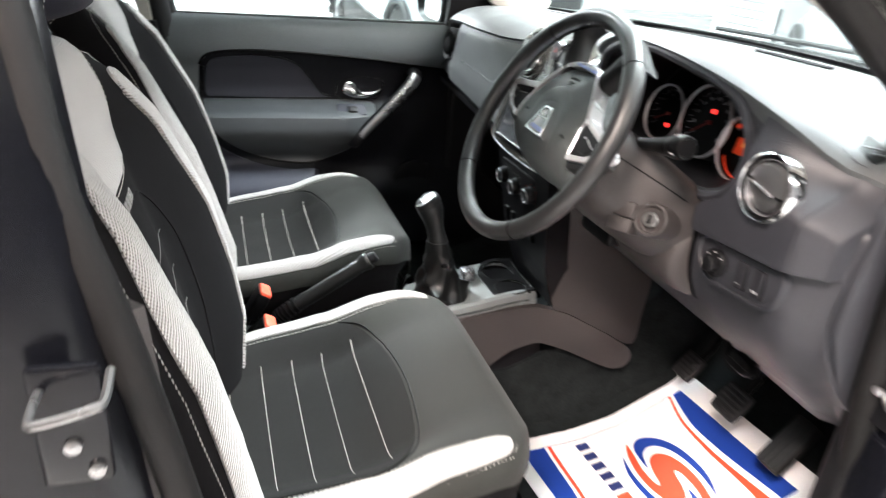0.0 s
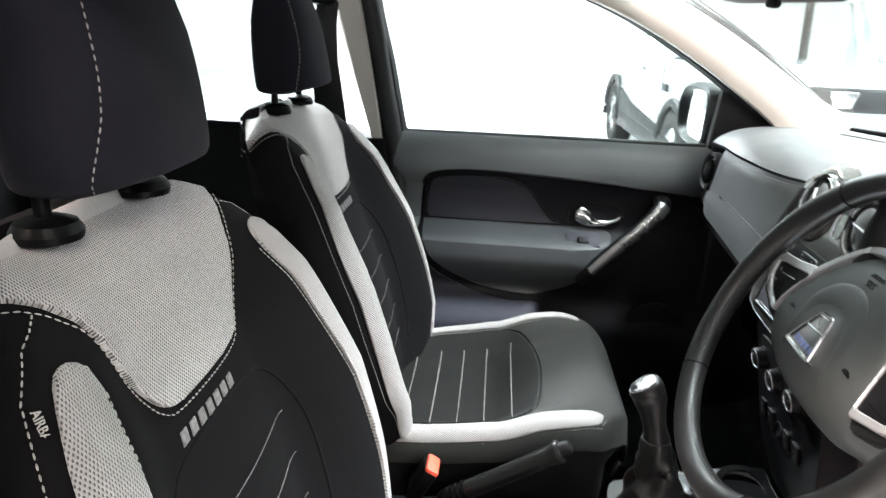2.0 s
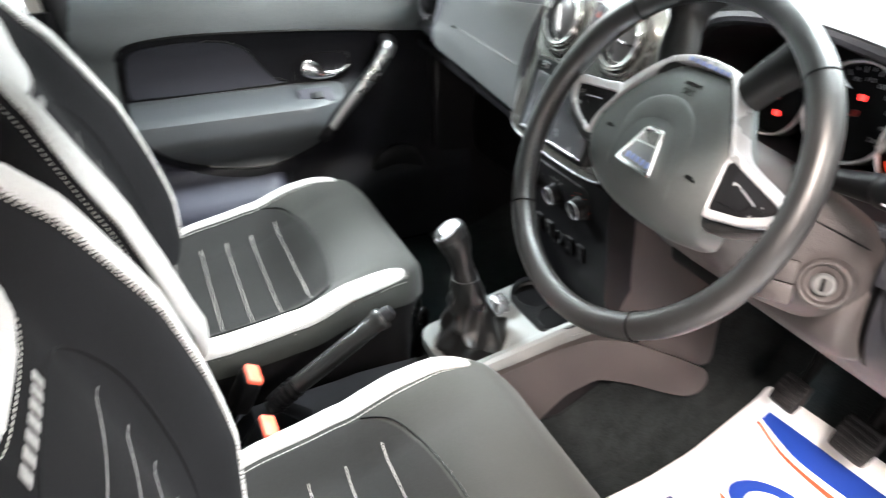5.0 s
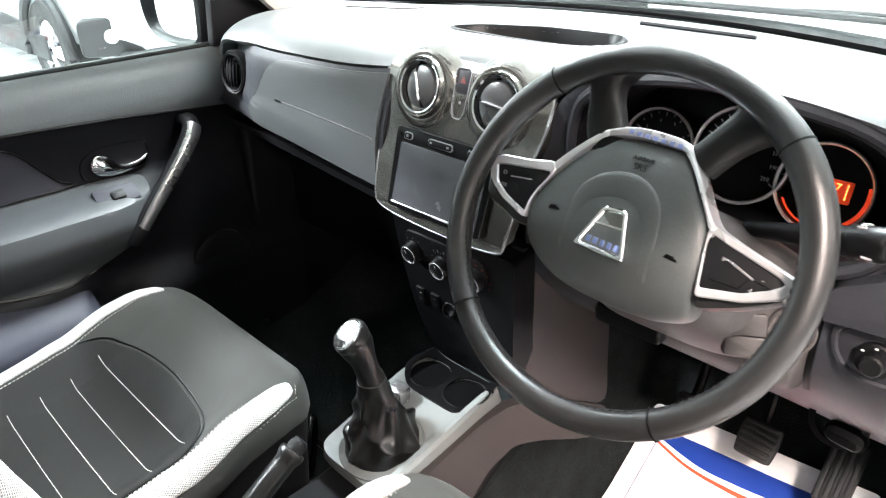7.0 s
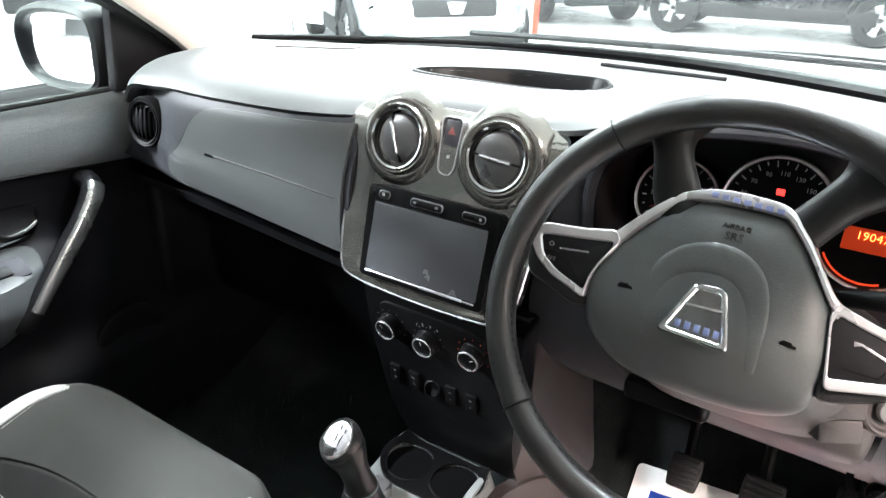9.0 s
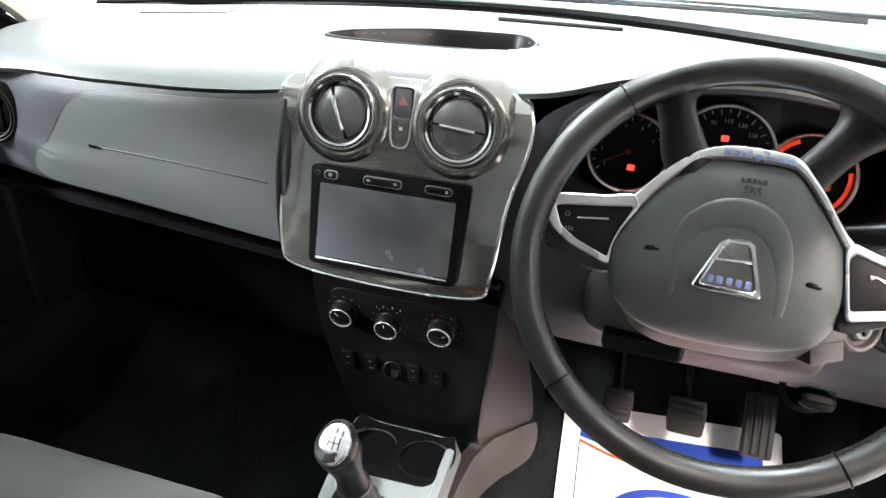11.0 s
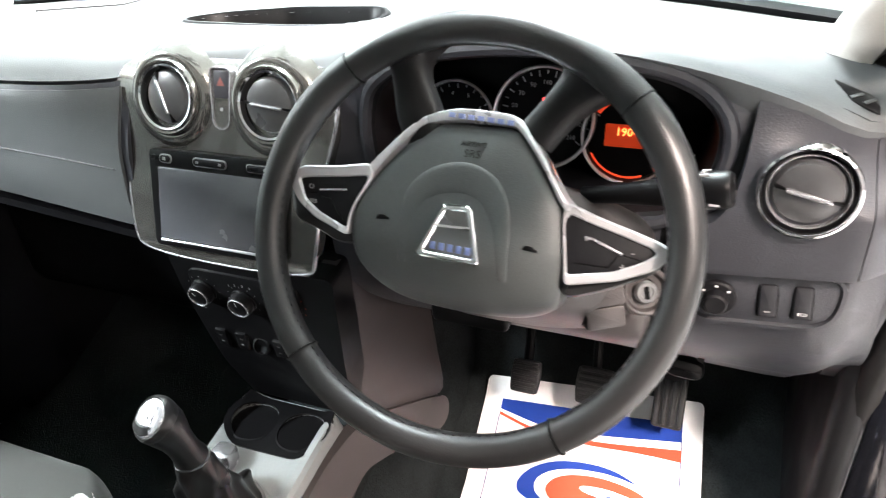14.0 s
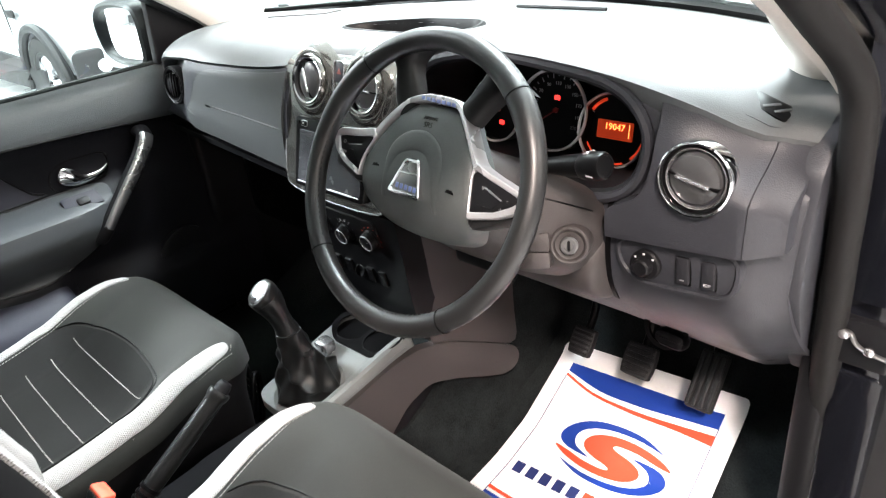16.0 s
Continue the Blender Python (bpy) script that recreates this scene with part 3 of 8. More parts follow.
# rear door outer skin, closed
bm = bmesh.new()
loft(bm, [[(-0.60, y, z), (-1.3, y - 0.01, z), (-1.3, y + 0.1, z), (-0.60, y + 0.07, z)] for z, y in [(1.06, -0.735), (0.95, -0.76), (0.75, -0.775), (0.5, -0.77), (0.28, -0.74)]])
part("rear_door_skin", bm, PAINT, shell, "glossy black closed rear door")
bm = bmesh.new()
slab(bm, (-1.30, -0.72, 1.05), (-0.62, -0.69, 1.09), 0.01)
part("rear_sill_seal", bm, RUBBER, shell)

# centre pillar, passenger side: pale trim above, dark below, belt anchor
bm = bmesh.new()
loft(bm, [[(x - w, y, z), (x - w * 0.7, y - 0.022, z), (x + w * 0.7, y - 0.024, z), (x + w, y, z), (x + w * 0.7, y + 0.05, z), (x - w * 0.7, y + 0.05, z)] for x, z, y, w in [(-0.585, 1.46, 0.66, 0.036), (-0.563, 1.38, 0.68, 0.035), (-0.545, 1.30, 0.70, 0.033), (-0.522, 1.18, 0.722, 0.027), (-0.502, 1.08, 0.737, 0.020), (-0.488, 1.005, 0.744, 0.013)]])
part("centre_pillar_trim", bm, PILLAR, shell, "pale beige centre pillar trim")
bm = bmesh.new()
loft(bm, [[(x - 0.06, y, z), (x - 0.04, y - 0.03, z), (x + 0.04, y - 0.032, z), (x + 0.05, y, z), (x + 0.03, y + 0.05, z), (x - 0.03, y + 0.05, z)] for x, z, y in [(-0.515, 1.03, 0.74), (-0.50, 0.9, 0.745), (-0.49, 0.7, 0.745), (-0.48, 0.42, 0.745)]])
part("lower_pillar_trim", bm, DARK, shell)
bm = bmesh.new()
tube(bm, curve_through([(-0.535, 0.68, 1.46), (-0.508, 0.705, 1.32), (-0.486, 0.73, 1.18), (-0.462, 0.745, 1.05), (-0.446, 0.75, 0.9), (-0.436, 0.75, 0.6)], n=5), 0.026, 10)
part("pillar_seal", bm, RUBBER, shell)
bm = bmesh.new()
loft(bm, [[(x - w, y + 0.01, z), (x, y - 0.004, z), (x + w, y + 0.004, z), (x, y + 0.012, z)] for x, z, y, w in [(-0.592, 1.345, 0.668, 0.024), (-0.60, 1.28, 0.668, 0.026), (-0.603, 1.2, 0.672, 0.030), (-0.596, 1.10, 0.682, 0.036), (-0.588, 1.0, 0.69, 0.040), (-0.58, 0.7, 0.70, 0.04)]])
part("seat_belt", bm, RUBBER, shell, "black seat belt webbing")
bm = bmesh.new()
slab(bm, (-0.632, 0.645, 1.318), (-0.572, 0.685, 1.372), 0.014)
part("belt_anchor", bm, BLACK, shell)

# glass
bm = bmesh.new()
WS = [(0.88, 1.103), (0.70, 1.195), (0.45, 1.305), (0.2, 1.40), (0.0, 1.455)]
rings = []
for i, (x, z) in enumerate(WS):
    half = 0.71 - 0.032 * i
    rings.append([(x - 0.30 * (k / 8) ** 2 * (1 - 0.12 * i), CY + half * k / 8, z) for k in range(-8, 9)])
loft(bm, rings, closed=False, caps=False)
screen_glass = part("windscreen", bm, TINTED, shell, "clear green-tinted windscreen")
screen_glass.visible_shadow = False
for name, pts in (("rear_side_window", [(-0.62, 0.75, 1.05), (-1.35, 0.75, 1.07), (-1.25, 0.66, 1.42), (-0.66, 0.66, 1.44)]),
                  ("rear_side_window", [(-0.62, -0.68, 1.07), (-1.35, -0.68, 1.08), (-1.25, -0.60, 1.42), (-0.66, -0.60, 1.44)]),
                  ("tailgate_window", [(-2.0, -0.5, 1.06), (-2.0, 0.57, 1.06), (-1.78, 0.5, 1.42), (-1.78, -0.43, 1.42)])):
    bm = bmesh.new()
    vs = [bm.verts.new(p) for p in pts]
    bm.faces.new(vs)
    g = part(name, bm, TINTED, shell)
    g.visible_shadow = False
# screen surround: black band and cowl
bm = bmesh.new()
tube(bm, [(p[0] - 0.004, p[1], p[2] + 0.004) for p in rings[0]], [0.006 + 0.006 * ss(0.45, -0.35, p[1]) for p in rings[0]], 8)
part("screen_band", bm, BLACK, shell, "black screen seal")
for pts, r in (([(0.91, 0.42, 1.112), (0.90, 0.15, 1.122), (0.875, -0.2, 1.132), (0.83, -0.52, 1.138)], 0.006), ([(0.93, -0.05, 1.12), (0.89, -0.25, 1.138), (0.82, -0.55, 1.146)], 0.004)):
    bm = bmesh.new()
    tube(bm, curve_through(pts, n=4), r, 8)
    part("wiper", bm, BLACK, shell, "black windscreen wiper")
bm = bmesh.new()
loft(bm, [[(p[0] + 0.01, p[1], p[2] + 0.005), (p[0] + 0.10, p[1] * 1.02, p[2] - 0.02), (p[0] + 0.18, p[1] * 1.03, p[2] - 0.06)] for p in rings[0]], closed=False, caps=False)
part("cowl", bm, DARK, shell)
bm = bmesh.new()
loft(bm, [[(0.95, CY + 0.72 * k / 6, 0.985 - 0.04 * (k / 6) ** 2) for k in range(-6, 7)], [(1.4, CY + 0.72 * k / 6, 0.955 - 0.05 * (k / 6) ** 2) for k in range(-6, 7)],
          [(1.75, CY + 0.68 * k / 6, 0.86 - 0.06 * (k / 6) ** 2) for k in range(-6, 7)], [(1.85, CY + 0.66 * k / 6, 0.6) for k in range(-6, 7)]], closed=False, caps=False)
part("bonnet", bm, PAINT, shell)
bm = bmesh.new()
slab(bm, (-2.05, -0.62, 0.3), (-1.95, 0.70, 1.05), 0.03)
part("tailgate", bm, PAINT, shell)
bm = bmesh.new()
slab(bm, (-1.95, 0.71, 0.4), (-0.56, 0.80, 1.055), 0.02)
part("rear_door_trim", bm, DARK, shell, "dark grey rear door trim")
bm = bmesh.new()
slab(bm, (-1.95, -0.72, 0.4), (-1.32, -0.62, 1.06), 0.02)
part("rear_quarter_trim", bm, DARK, shell)
for y in (0.70, -0.64):
    bm = bmesh.new()
    loft(bm, [[(-1.32, y, 1.05), (-1.32, y - 0.04, 1.05), (-1.6, y - 0.04, 1.05), (-1.6, y, 1.05)], [(-1.24, y - 0.1 * (1 if y > 0 else -1), 1.44), (-1.24, y - 0.14 * (1 if y > 0 else -1), 1.44), (-1.7, y - 0.14, 1.44), (-1.7, y - 0.1, 1.44)]])
    part("rear_pillar_trim", bm, DARK, shell)
# bulkhead, near-black instead of carpet: the footwell's shade is put into its colour
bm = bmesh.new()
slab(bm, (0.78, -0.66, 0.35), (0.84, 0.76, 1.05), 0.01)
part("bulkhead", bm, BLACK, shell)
for y in (0.74, -0.67):
    bm = bmesh.new()
    slab(bm, (0.36 if y < 0 else 0.30, y - 0.02, 0.36), (0.80, y + 0.02, 0.93 if y > 0 else 1.0), 0.01)
    part("kick_panel", bm, DARK, shell)

# rear bench
bench = thing("rear_bench_seat", (-1.15, 0.035, 0.40), "black cloth rear bench seat", "car seat")
bm = bmesh.new()
loft(bm, [[(-0.78, y, 0.44), (-0.75, y, 0.56), (-0.80, y, 0.64), (-1.0, y, 0.64), (-1.3, y, 0.60), (-1.35, y, 0.44)] for y in (-0.60, -0.3, 0.035, 0.37, 0.67)])
part("cushion", bm, CLOTH, bench)
bm = bmesh.new()
loft(bm, [[(-1.22, y, 0.58), (-1.27, y, 0.8), (-1.36, y, 1.02), (-1.42, y, 1.06), (-1.50, y, 1.04), (-1.45, y, 0.58)] for y in (-0.60, -0.3, 0.035, 0.37, 0.67)])
part("backrest", bm, CLOTH, bench)
for y in (-0.36, 0.40):
    bm = bmesh.new()
    slab(bm, (-1.50, y - 0.13, 1.07), (-1.40, y + 0.13, 1.24), 0.04)
    hr = part("headrest", bm, CLOTH, bench)

# ---------- passenger door ----------
pdoor = thing("passenger_door", (-0.1, 0.76, 0.3), "dark grey closed car door with silver handle and pull", "car door")


def door_y(x, z):
    jut = 1 - ss(-0.02, 0.17, x) * 0.92
    base = glide([(0.40, 0.70), (0.60, 0.705), (0.70, 0.712), (0.78, 0.722), (0.86, 0.732), (0.92, 0.726), (0.955, 0.710), (0.98, 0.707), (1.01, 0.710), (1.032, 0.719), (1.044, 0.731), (1.05, 0.744)], z)
    arm = 0.078 * (ss(0.655, 0.775, z) - ss(0.803, 0.836, z)) * jut
    pocket = 0.085 * (1 - ss(0.60, 0.70, z)) * (1 - ss(-0.11, -0.05, x))
    speaker = 0.03 * (1 - ss(0.58, 0.66, z)) * ss(-0.05, 0.05, x)
    bow = 0.012 * ((x + 0.1) / 0.36) ** 2
    return base - arm - pocket - speaker + bow * 0.5


def door_surface(x, z):
    return (x, door_y(x, z), z)


bm = patch(rounded([(-0.445, 0.42), (0.40, 0.42), (0.40, 0.90), (0.33, 0.99), (0.285, 1.046), (-0.452, 1.046)], 0.012), door_surface, 0.03, 0.0125, down=0.03)
trim_panel = part("trim_panel", bm, DOOR_TRIM, pdoor, "dark grey moulded door trim")
top_line = curve_through([(-0.452, 0.806), (-0.392, 0.806), (-0.384, 0.88), (-0.376, 0.935), (-0.345, 0.957), (-0.25, 0.966), (-0.10, 0.962), (0.08, 0.950), (0.20, 0.936), (0.30, 0.925)], n=5)
bm = patch([(p[0], p[1]) for p in top_line] + [(0.33, 0.985), (0.286, 1.044), (-0.45, 1.044)], door_surface, 0.03, 0.0125, off=0.004, down=0.004)
part("upper_pad", bm, DOOR_PAD, pdoor, "grained grey upper door pad")
low_curve = [(0.052, 0.785), (0.018, 0.728), (-0.035, 0.688), (-0.085, 0.673), (-0.155, 0.673), (-0.235, 0.688), (-0.295, 0.717), (-0.342, 0.757), (-0.368, 0.795)]
arm_o = curve_through([(-0.374, 0.832), (-0.30, 0.836), (-0.05, 0.838), (0.03, 0.836), (0.078, 0.824)] + low_curve, True, 4)
bm = patch([(p[0], p[1]) for p in arm_o], door_surface, 0.03, 0.006, off=0.003, down=0.005)
part("armrest", bm, DOOR_ARM, pdoor, "grained grey armrest")
bm = patch(rounded([(-0.452, 0.792), (-0.384, 0.796), (-0.388, 0.832), (-0.452, 0.832)], 0.006), door_surface, 0.02, 0.006, off=0.0035, down=0.005)
part("armrest_end", bm, DOOR_ARM, pdoor)
ins = curve_through([(-0.366, 0.846), (-0.365, 0.90), (-0.354, 0.934), (-0.325, 0.946), (-0.25, 0.952), (-0.175, 0.948), (-0.128, 0.926), (-0.095, 0.886), (-0.068, 0.855), (-0.05, 0.843), (-0.2, 0.841), (-0.33, 0.842)], True, 4)
bm = patch([(p[0], p[1]) for p in ins], door_surface, 0.03, 0.0125, off=0.003, down=0.004)
part("door_insert", bm, DOOR_SOFT, pdoor, "smooth dark door insert")
# grooves below the pad, round the armrest and round the insert
for line_, r_ in ((top_line[14:], 0.0040), (curve_through(low_curve + [(-0.378, 0.84), (-0.374, 0.92)], n=5), 0.0030), (ins[18:40], 0.0022)):
    bm = bmesh.new()
    tube(bm, [Vector(door_surface(p[0], p[1])) + Vector((0, -0.0028, 0)) for p in line_], r_, 6)
    part("door_groove", bm, BLACK, pdoor)
bm = patch([(p[0], p[1]) for p in curve_through([(-0.425, 0.46), (-0.425, 0.76), (-0.395, 0.784), (-0.362, 0.752), (-0.315, 0.703), (-0.245, 0.670), (-0.16, 0.656), (-0.095, 0.655), (-0.080, 0.625), (-0.066, 0.46)], True, 4)], door_surface, 0.03, 0.0125, off=0.003, down=0.004)
part("door_pocket", bm, DOOR_NAVY, pdoor, "dark navy door pocket")
# window rail with its felt seal
bm = bmesh.new()
tube(bm, [(-0.45, 0.750, 1.044), (-0.1, 0.758, 1.045), (0.28, 0.753, 1.047)], 0.006, 8)
part("window_seal", bm, RUBBER, pdoor)
# sail panel in the corner of the window
bm = bmesh.new()
plate(bm, rounded([(0.272, 1.045), (0.45, 1.07), (0.44, 1.085), (0.30, 1.195), (0.285, 1.19)], 0.008), basis((0, 0.742, 0), (1, 0, 0), (0, 0, 1)) @ pose(0, 0, 0, 0, 0, 0), 0.02, 0.004)
part("sail_panel", bm, DARK, pdoor, "dark triangular mirror cover")
# window frame uprights
bm = bmesh.new()
tube(bm, curve_through([(-0.44, 0.745, 1.045), (-0.47, 0.725, 1.2), (-0.50, 0.69, 1.38), (-0.42, 0.665, 1.43), (-0.2, 0.665, 1.415), (0.02, 0.68, 1.345), (0.2, 0.705, 1.25), (0.40, 0.735, 1.12)], n=6), 0.017, 8)
part("window_frame", bm, RUBBER, pdoor)
bm = bmesh.new()
tube(bm, [(0.285, 0.748, 1.05), (0.292, 0.742, 1.12), (0.30, 0.73, 1.20)], 0.008, 8)
part("window_bar", bm, RUBBER, pdoor)
bm = bmesh.new()
vs = [bm.verts.new(p) for p in [(-0.45, 0.752, 1.03), (0.30, 0.752, 1.03), (0.30, 0.738, 1.19), (0.05, 0.69, 1.34), (-0.2, 0.672, 1.42), (-0.48, 0.675, 1.42)]]
bm.faces.new(vs)
wg = part("window_glass", bm, TINTED, pdoor, "green-tinted side window, raised")
wg.visible_shadow = False
# outer skin
bm = bmesh.new()
loft(bm, [[(-0.47, y, z), (0.47, y, z), (0.47, y + 0.02, z), (-0.47, y + 0.02, z)] for z, y in [(1.03, 0.775), (0.9, 0.80), (0.7, 0.815), (0.45, 0.805), (0.3, 0.78)]])
part("outer_skin", bm, PAINT, pdoor, "glossy black outer skin")
# handle: recessed oval bezel and chrome lever
bm = bmesh.new()
hand = basis((0.045, 0.7365, 0.868), (1, 0, 0.0), (0, 0, 1))
oval = [p * 1.22 for p in rounded([(-0.062, -0.028), (0.040, -0.026), (0.052, 0.005), (0.045, 0.027), (-0.035, 0.030), (-0.064, 0.010)], 0.022, 6)]
inner = offset2(oval, 0.007)
loft(bm, [[hand @ Vector((p[0], p[1], 0.0)) for p in oval], [hand @ Vector((p[0], p[1], 0.007)) for p in offset2(oval, 0.002)], [hand @ Vector((p[0], p[1], 0.007)) for p in offset2(oval, 0.005)],
          [hand @ Vector((p[0], p[1], -0.0)) for p in inner], [hand @ Vector((p[0], p[1], 0.0015)) for p in offset2(oval, 0.009)]], caps=False)
plate(bm, offset2(oval, 0.006), hand, 0.002, 0.0005)
bezel = part("handle_bezel", bm, BLACK, pdoor, "black oval handle recess")
bm = bmesh.new()
lever = curve_through([(-0.045, 0.005), (-0.035, 0.017), (-0.018, 0.012), (-0.002, -0.004), (0.022, -0.004), (0.040, 0.004), (0.036, -0.010), (0.010, -0.018), (-0.022, -0.019), (-0.042, -0.010)], True, 4)
plate(bm, [(p.x * 1.28, p.y * 1.28) for p in lever], hand, 0.018, 0.006, base=0.002)
part("door_lever", bm, CHROME, pdoor, "chrome release lever")
# pull handle: dark bar with a silver face
bm = bmesh.new()
pull = curve_through([(0.188, 0.725, 0.918), (0.182, 0.695, 0.905), (0.15, 0.678, 0.87), (0.10, 0.664, 0.825), (0.055, 0.655, 0.783), (0.02, 0.652, 0.745), (0.008, 0.664, 0.728)], n=5)
tube(bm, pull, [0.021 - 0.006 * i / (len(pull) - 1) for i in range(len(pull))], 12, flat=0.7, up=(0, -1, 0))
pull_bar = part("pull_handle", bm, DARK, pdoor, "dark pull handle")
bm = bmesh.new()
pf = pull[4:-6]
tube(bm, [(p.x + 0.002, p.y - 0.010, p.z + 0.004) for p in pf], [0.0165 - 0.006 * i / (len(pf) - 1) for i in range(len(pf))], 12, flat=0.45, up=(0, -1, 0))
part("pull_face", bm, GUNMETAL, pull_bar, "dark metallic grip face")
# window switch on the armrest
bm = bmesh.new()
sw = basis((0.008, door_y(0.008, 0.817) - 0.002, 0.817), (1, 0, 0.02), (0, 0.75, 0.66))
plate(bm, rounded([(-0.04, -0.018), (0.04, -0.016), (0.035, 0.02), (-0.04, 0.022)], 0.006), sw, 0.006, 0.002)
swp = part("switch_plate", bm, DOOR_SOFT, pdoor)
bm = bmesh.new()
slab(bm, (-0.012, -0.009, 0.004), (0.014, 0.009, 0.011), 0.003, sw)
part("window_switch", bm, DARK, swp)
bm = bmesh.new()
lathe(bm, [(0.07, 0), (0.07, 0.012), (0.06, 0.016), (0.02, 0.010)], basis((0.20, 0.705, 0.60), (1, 0, 0), (0, 0, 1)), 28)
part("speaker_grille", bm, DARK, pdoor)
# door mirror outside
mirror = thing("door_mirror", (0.33, 0.95, 1.02), "black door mirror reflecting the bright room", "mirror")
bm = bmesh.new()
face = [(0.80, 1.055), (0.787, 1.10), (0.785, 1.145), (0.81, 1.164), (0.90, 1.167), (0.985, 1.155), (1.018, 1.12), (1.005, 1.065), (0.96, 1.046), (0.87, 1.045)]
fo = [Vector((p[0], p[1])) for p in curve_through(face, True, 4)]
ring = lambda o, d: [(0.274 + d, p[0], p[1]) for p in o]
loft(bm, [ring(offset2(fo, 0.004), 0.008), ring(offset2(fo, -0.001), -0.004), ring(offset2(fo, -0.006), -0.008), ring(offset2(fo, -0.013), -0.003), ring(offset2(fo, -0.017), 0.012), ring(offset2(fo, -0.016), 0.04), ring(offset2(fo, 0.0), 0.09), ring(offset2(fo, 0.03), 0.12)], caps=True)
part("housing", bm, DARK, mirror)
bm = bmesh.new()
loft(bm, [[(0.30, 0.76, 1.05), (0.38, 0.76, 1.05), (0.38, 0.76, 1.09), (0.30, 0.76, 1.09)], [(0.30, 0.86, 1.05), (0.36, 0.86, 1.05), (0.36, 0.86, 1.09), (0.30, 0.86, 1.09)]])
part("arm", bm, DARK, mirror)
bm = bmesh.new()
plate(bm, offset2(fo, 0.001), basis((0.281, 0, 0), (0, 1, 0), (0, 0, 1)) @ Matrix.Diagonal((1, 1, -1, 1)), 0.005, 0.001)
mg = part("mirror_glass", bm, MIRROR, mirror, "mirror glass showing white")


# ---------- front seats ----------
SPINE = [(0.0, (-0.375, 0.585)), (0.12, (-0.385, 0.655)), (0.3, (-0.402, 0.755)), (0.5, (-0.43, 0.87)), (0.72, (-0.464, 0.995)), (0.86, (-0.492, 1.075)), (0.95, (-0.520, 1.114)), (1.0, (-0.556, 1.136))]
BACK_W = [(0.0, 0.215), (0.1, 0.25), (0.25, 0.282), (0.45, 0.285), (0.65, 0.265), (0.8, 0.235), (0.9, 0.20), (0.96, 0.175), (1.0, 0.15)]
RECLINE = 0.0


def spine_at(v):
    """Centre line of the backrest, leaned back by RECLINE."""
    x, z = lerp(SPINE, v)
    return Vector((x - RECLINE * (z - 0.60), 0, z))


width_pts = curve_through([(t, w, 0) for t, w in BACK_W], n=8)


def back_half(v):
    return lerp([(p.x, p.y) for p in width_pts], v)


def back_surface(s, v):
    """Front of the backrest: s across from -1 to 1, v up from 0 to 1."""
    v = min(max(v, 0.0), 1.0)
    c = 0.25 * spine_at(max(0, v - 0.03)) + 0.5 * spine_at(v) + 0.25 * spine_at(min(1, v + 0.03))
    t = (spine_at(min(1, v + 0.05)) - spine_at(max(0, v - 0.05))).normalized()
    n = Vector((t.z, 0, -t.x))
    w = back_half(v)
    a = abs(s)
    sign = 1 if s > 0 else -1
    if a < 0.78:
        y, d = a / 0.78 * 0.86, 0.0
    else:
        q = min((a - 0.78) / 0.22, 1.25) * math.pi / 2
        y, d = 0.86 + 0.14 * math.sin(q), -0.062 * (1 - math.cos(q))
    lift = lerp([(0.0, 0.045), (0.15, 0.065), (0.5, 0.062), (0.75, 0.040), (0.9, 0.012), (1.0, 0.0)], v)
    d += lift * ss(0.34, 0.80, y) + 0.010 * math.cos(min(1, y / 0.4) * math.pi / 2) * math.sin(math.pi * min(1, v * 1.25))
    p = c + n * d
    return (p.x, sign * y * w, p.z)


CUSH_W = [(-0.40, 0.215), (-0.30, 0.235), (-0.15, 0.245), (-0.05, 0.242), (0.0, 0.23), (0.035, 0.205), (0.055, 0.17), (0.065, 0.13)]


def cushion_surface(s, x):
    """Top of the cushion: s across from -1 to 1, x along."""
    w = lerp(CUSH_W, x) - 0.035 * ss(-0.02, 0.066, x) ** 2
    a = abs(s)
    sign = 1 if s > 0 else -1
    z = glide([(-0.42, 0.575), (-0.32, 0.588), (-0.2, 0.60), (-0.1, 0.647), (-0.03, 0.673), (0.01, 0.676), (0.037, 0.661), (0.057, 0.628), (0.068, 0.585)], x)
    if a < 0.8:
        y, d = a / 0.8 * 0.88, 0.0
    else:
        q = min((a - 0.8) / 0.2, 1.2) * math.pi / 2
        y, d = 0.88 + 0.12 * math.sin(q), -0.045 * (1 - math.cos(q))
    lift = lerp([(-0.40, 0.03), (-0.2, 0.045), (-0.1, 0.028), (-0.05, 0.014), (0.0, 0.001), (0.04, 0.0), (0.07, 0.0)], x)
    z += d + lift * ss(0.5, 0.84, y) - 0.004 * math.cos(min(1, y / 0.5) * math.pi / 2) * ss(-0.1, -0.25, x)
    return (x, -sign * y * w, z)


def on_seat(surface, pts, lift=0.0012):
    out = []
    for p in pts:
        q = Vector(surface(p[0], p[1]))
        e = 1e-3
        n = (Vector(surface(p[0] + e, p[1])) - q).cross(Vector(surface(p[0], p[1] + e)) - q)
        out.append(q + (n.normalized() if n.length > 0 else Vector()) * lift)
    return out


def dense(pts, n=14):
    P = [Vector((p[0], p[1])) for p in pts]
    return [a.lerp(b, k / n) for a, b in zip(P, P[1:]) for k in range(n)] + [P[-1]]


def mirrored(pts):
    return [(-p[0], p[1]) for p in pts][::-1]


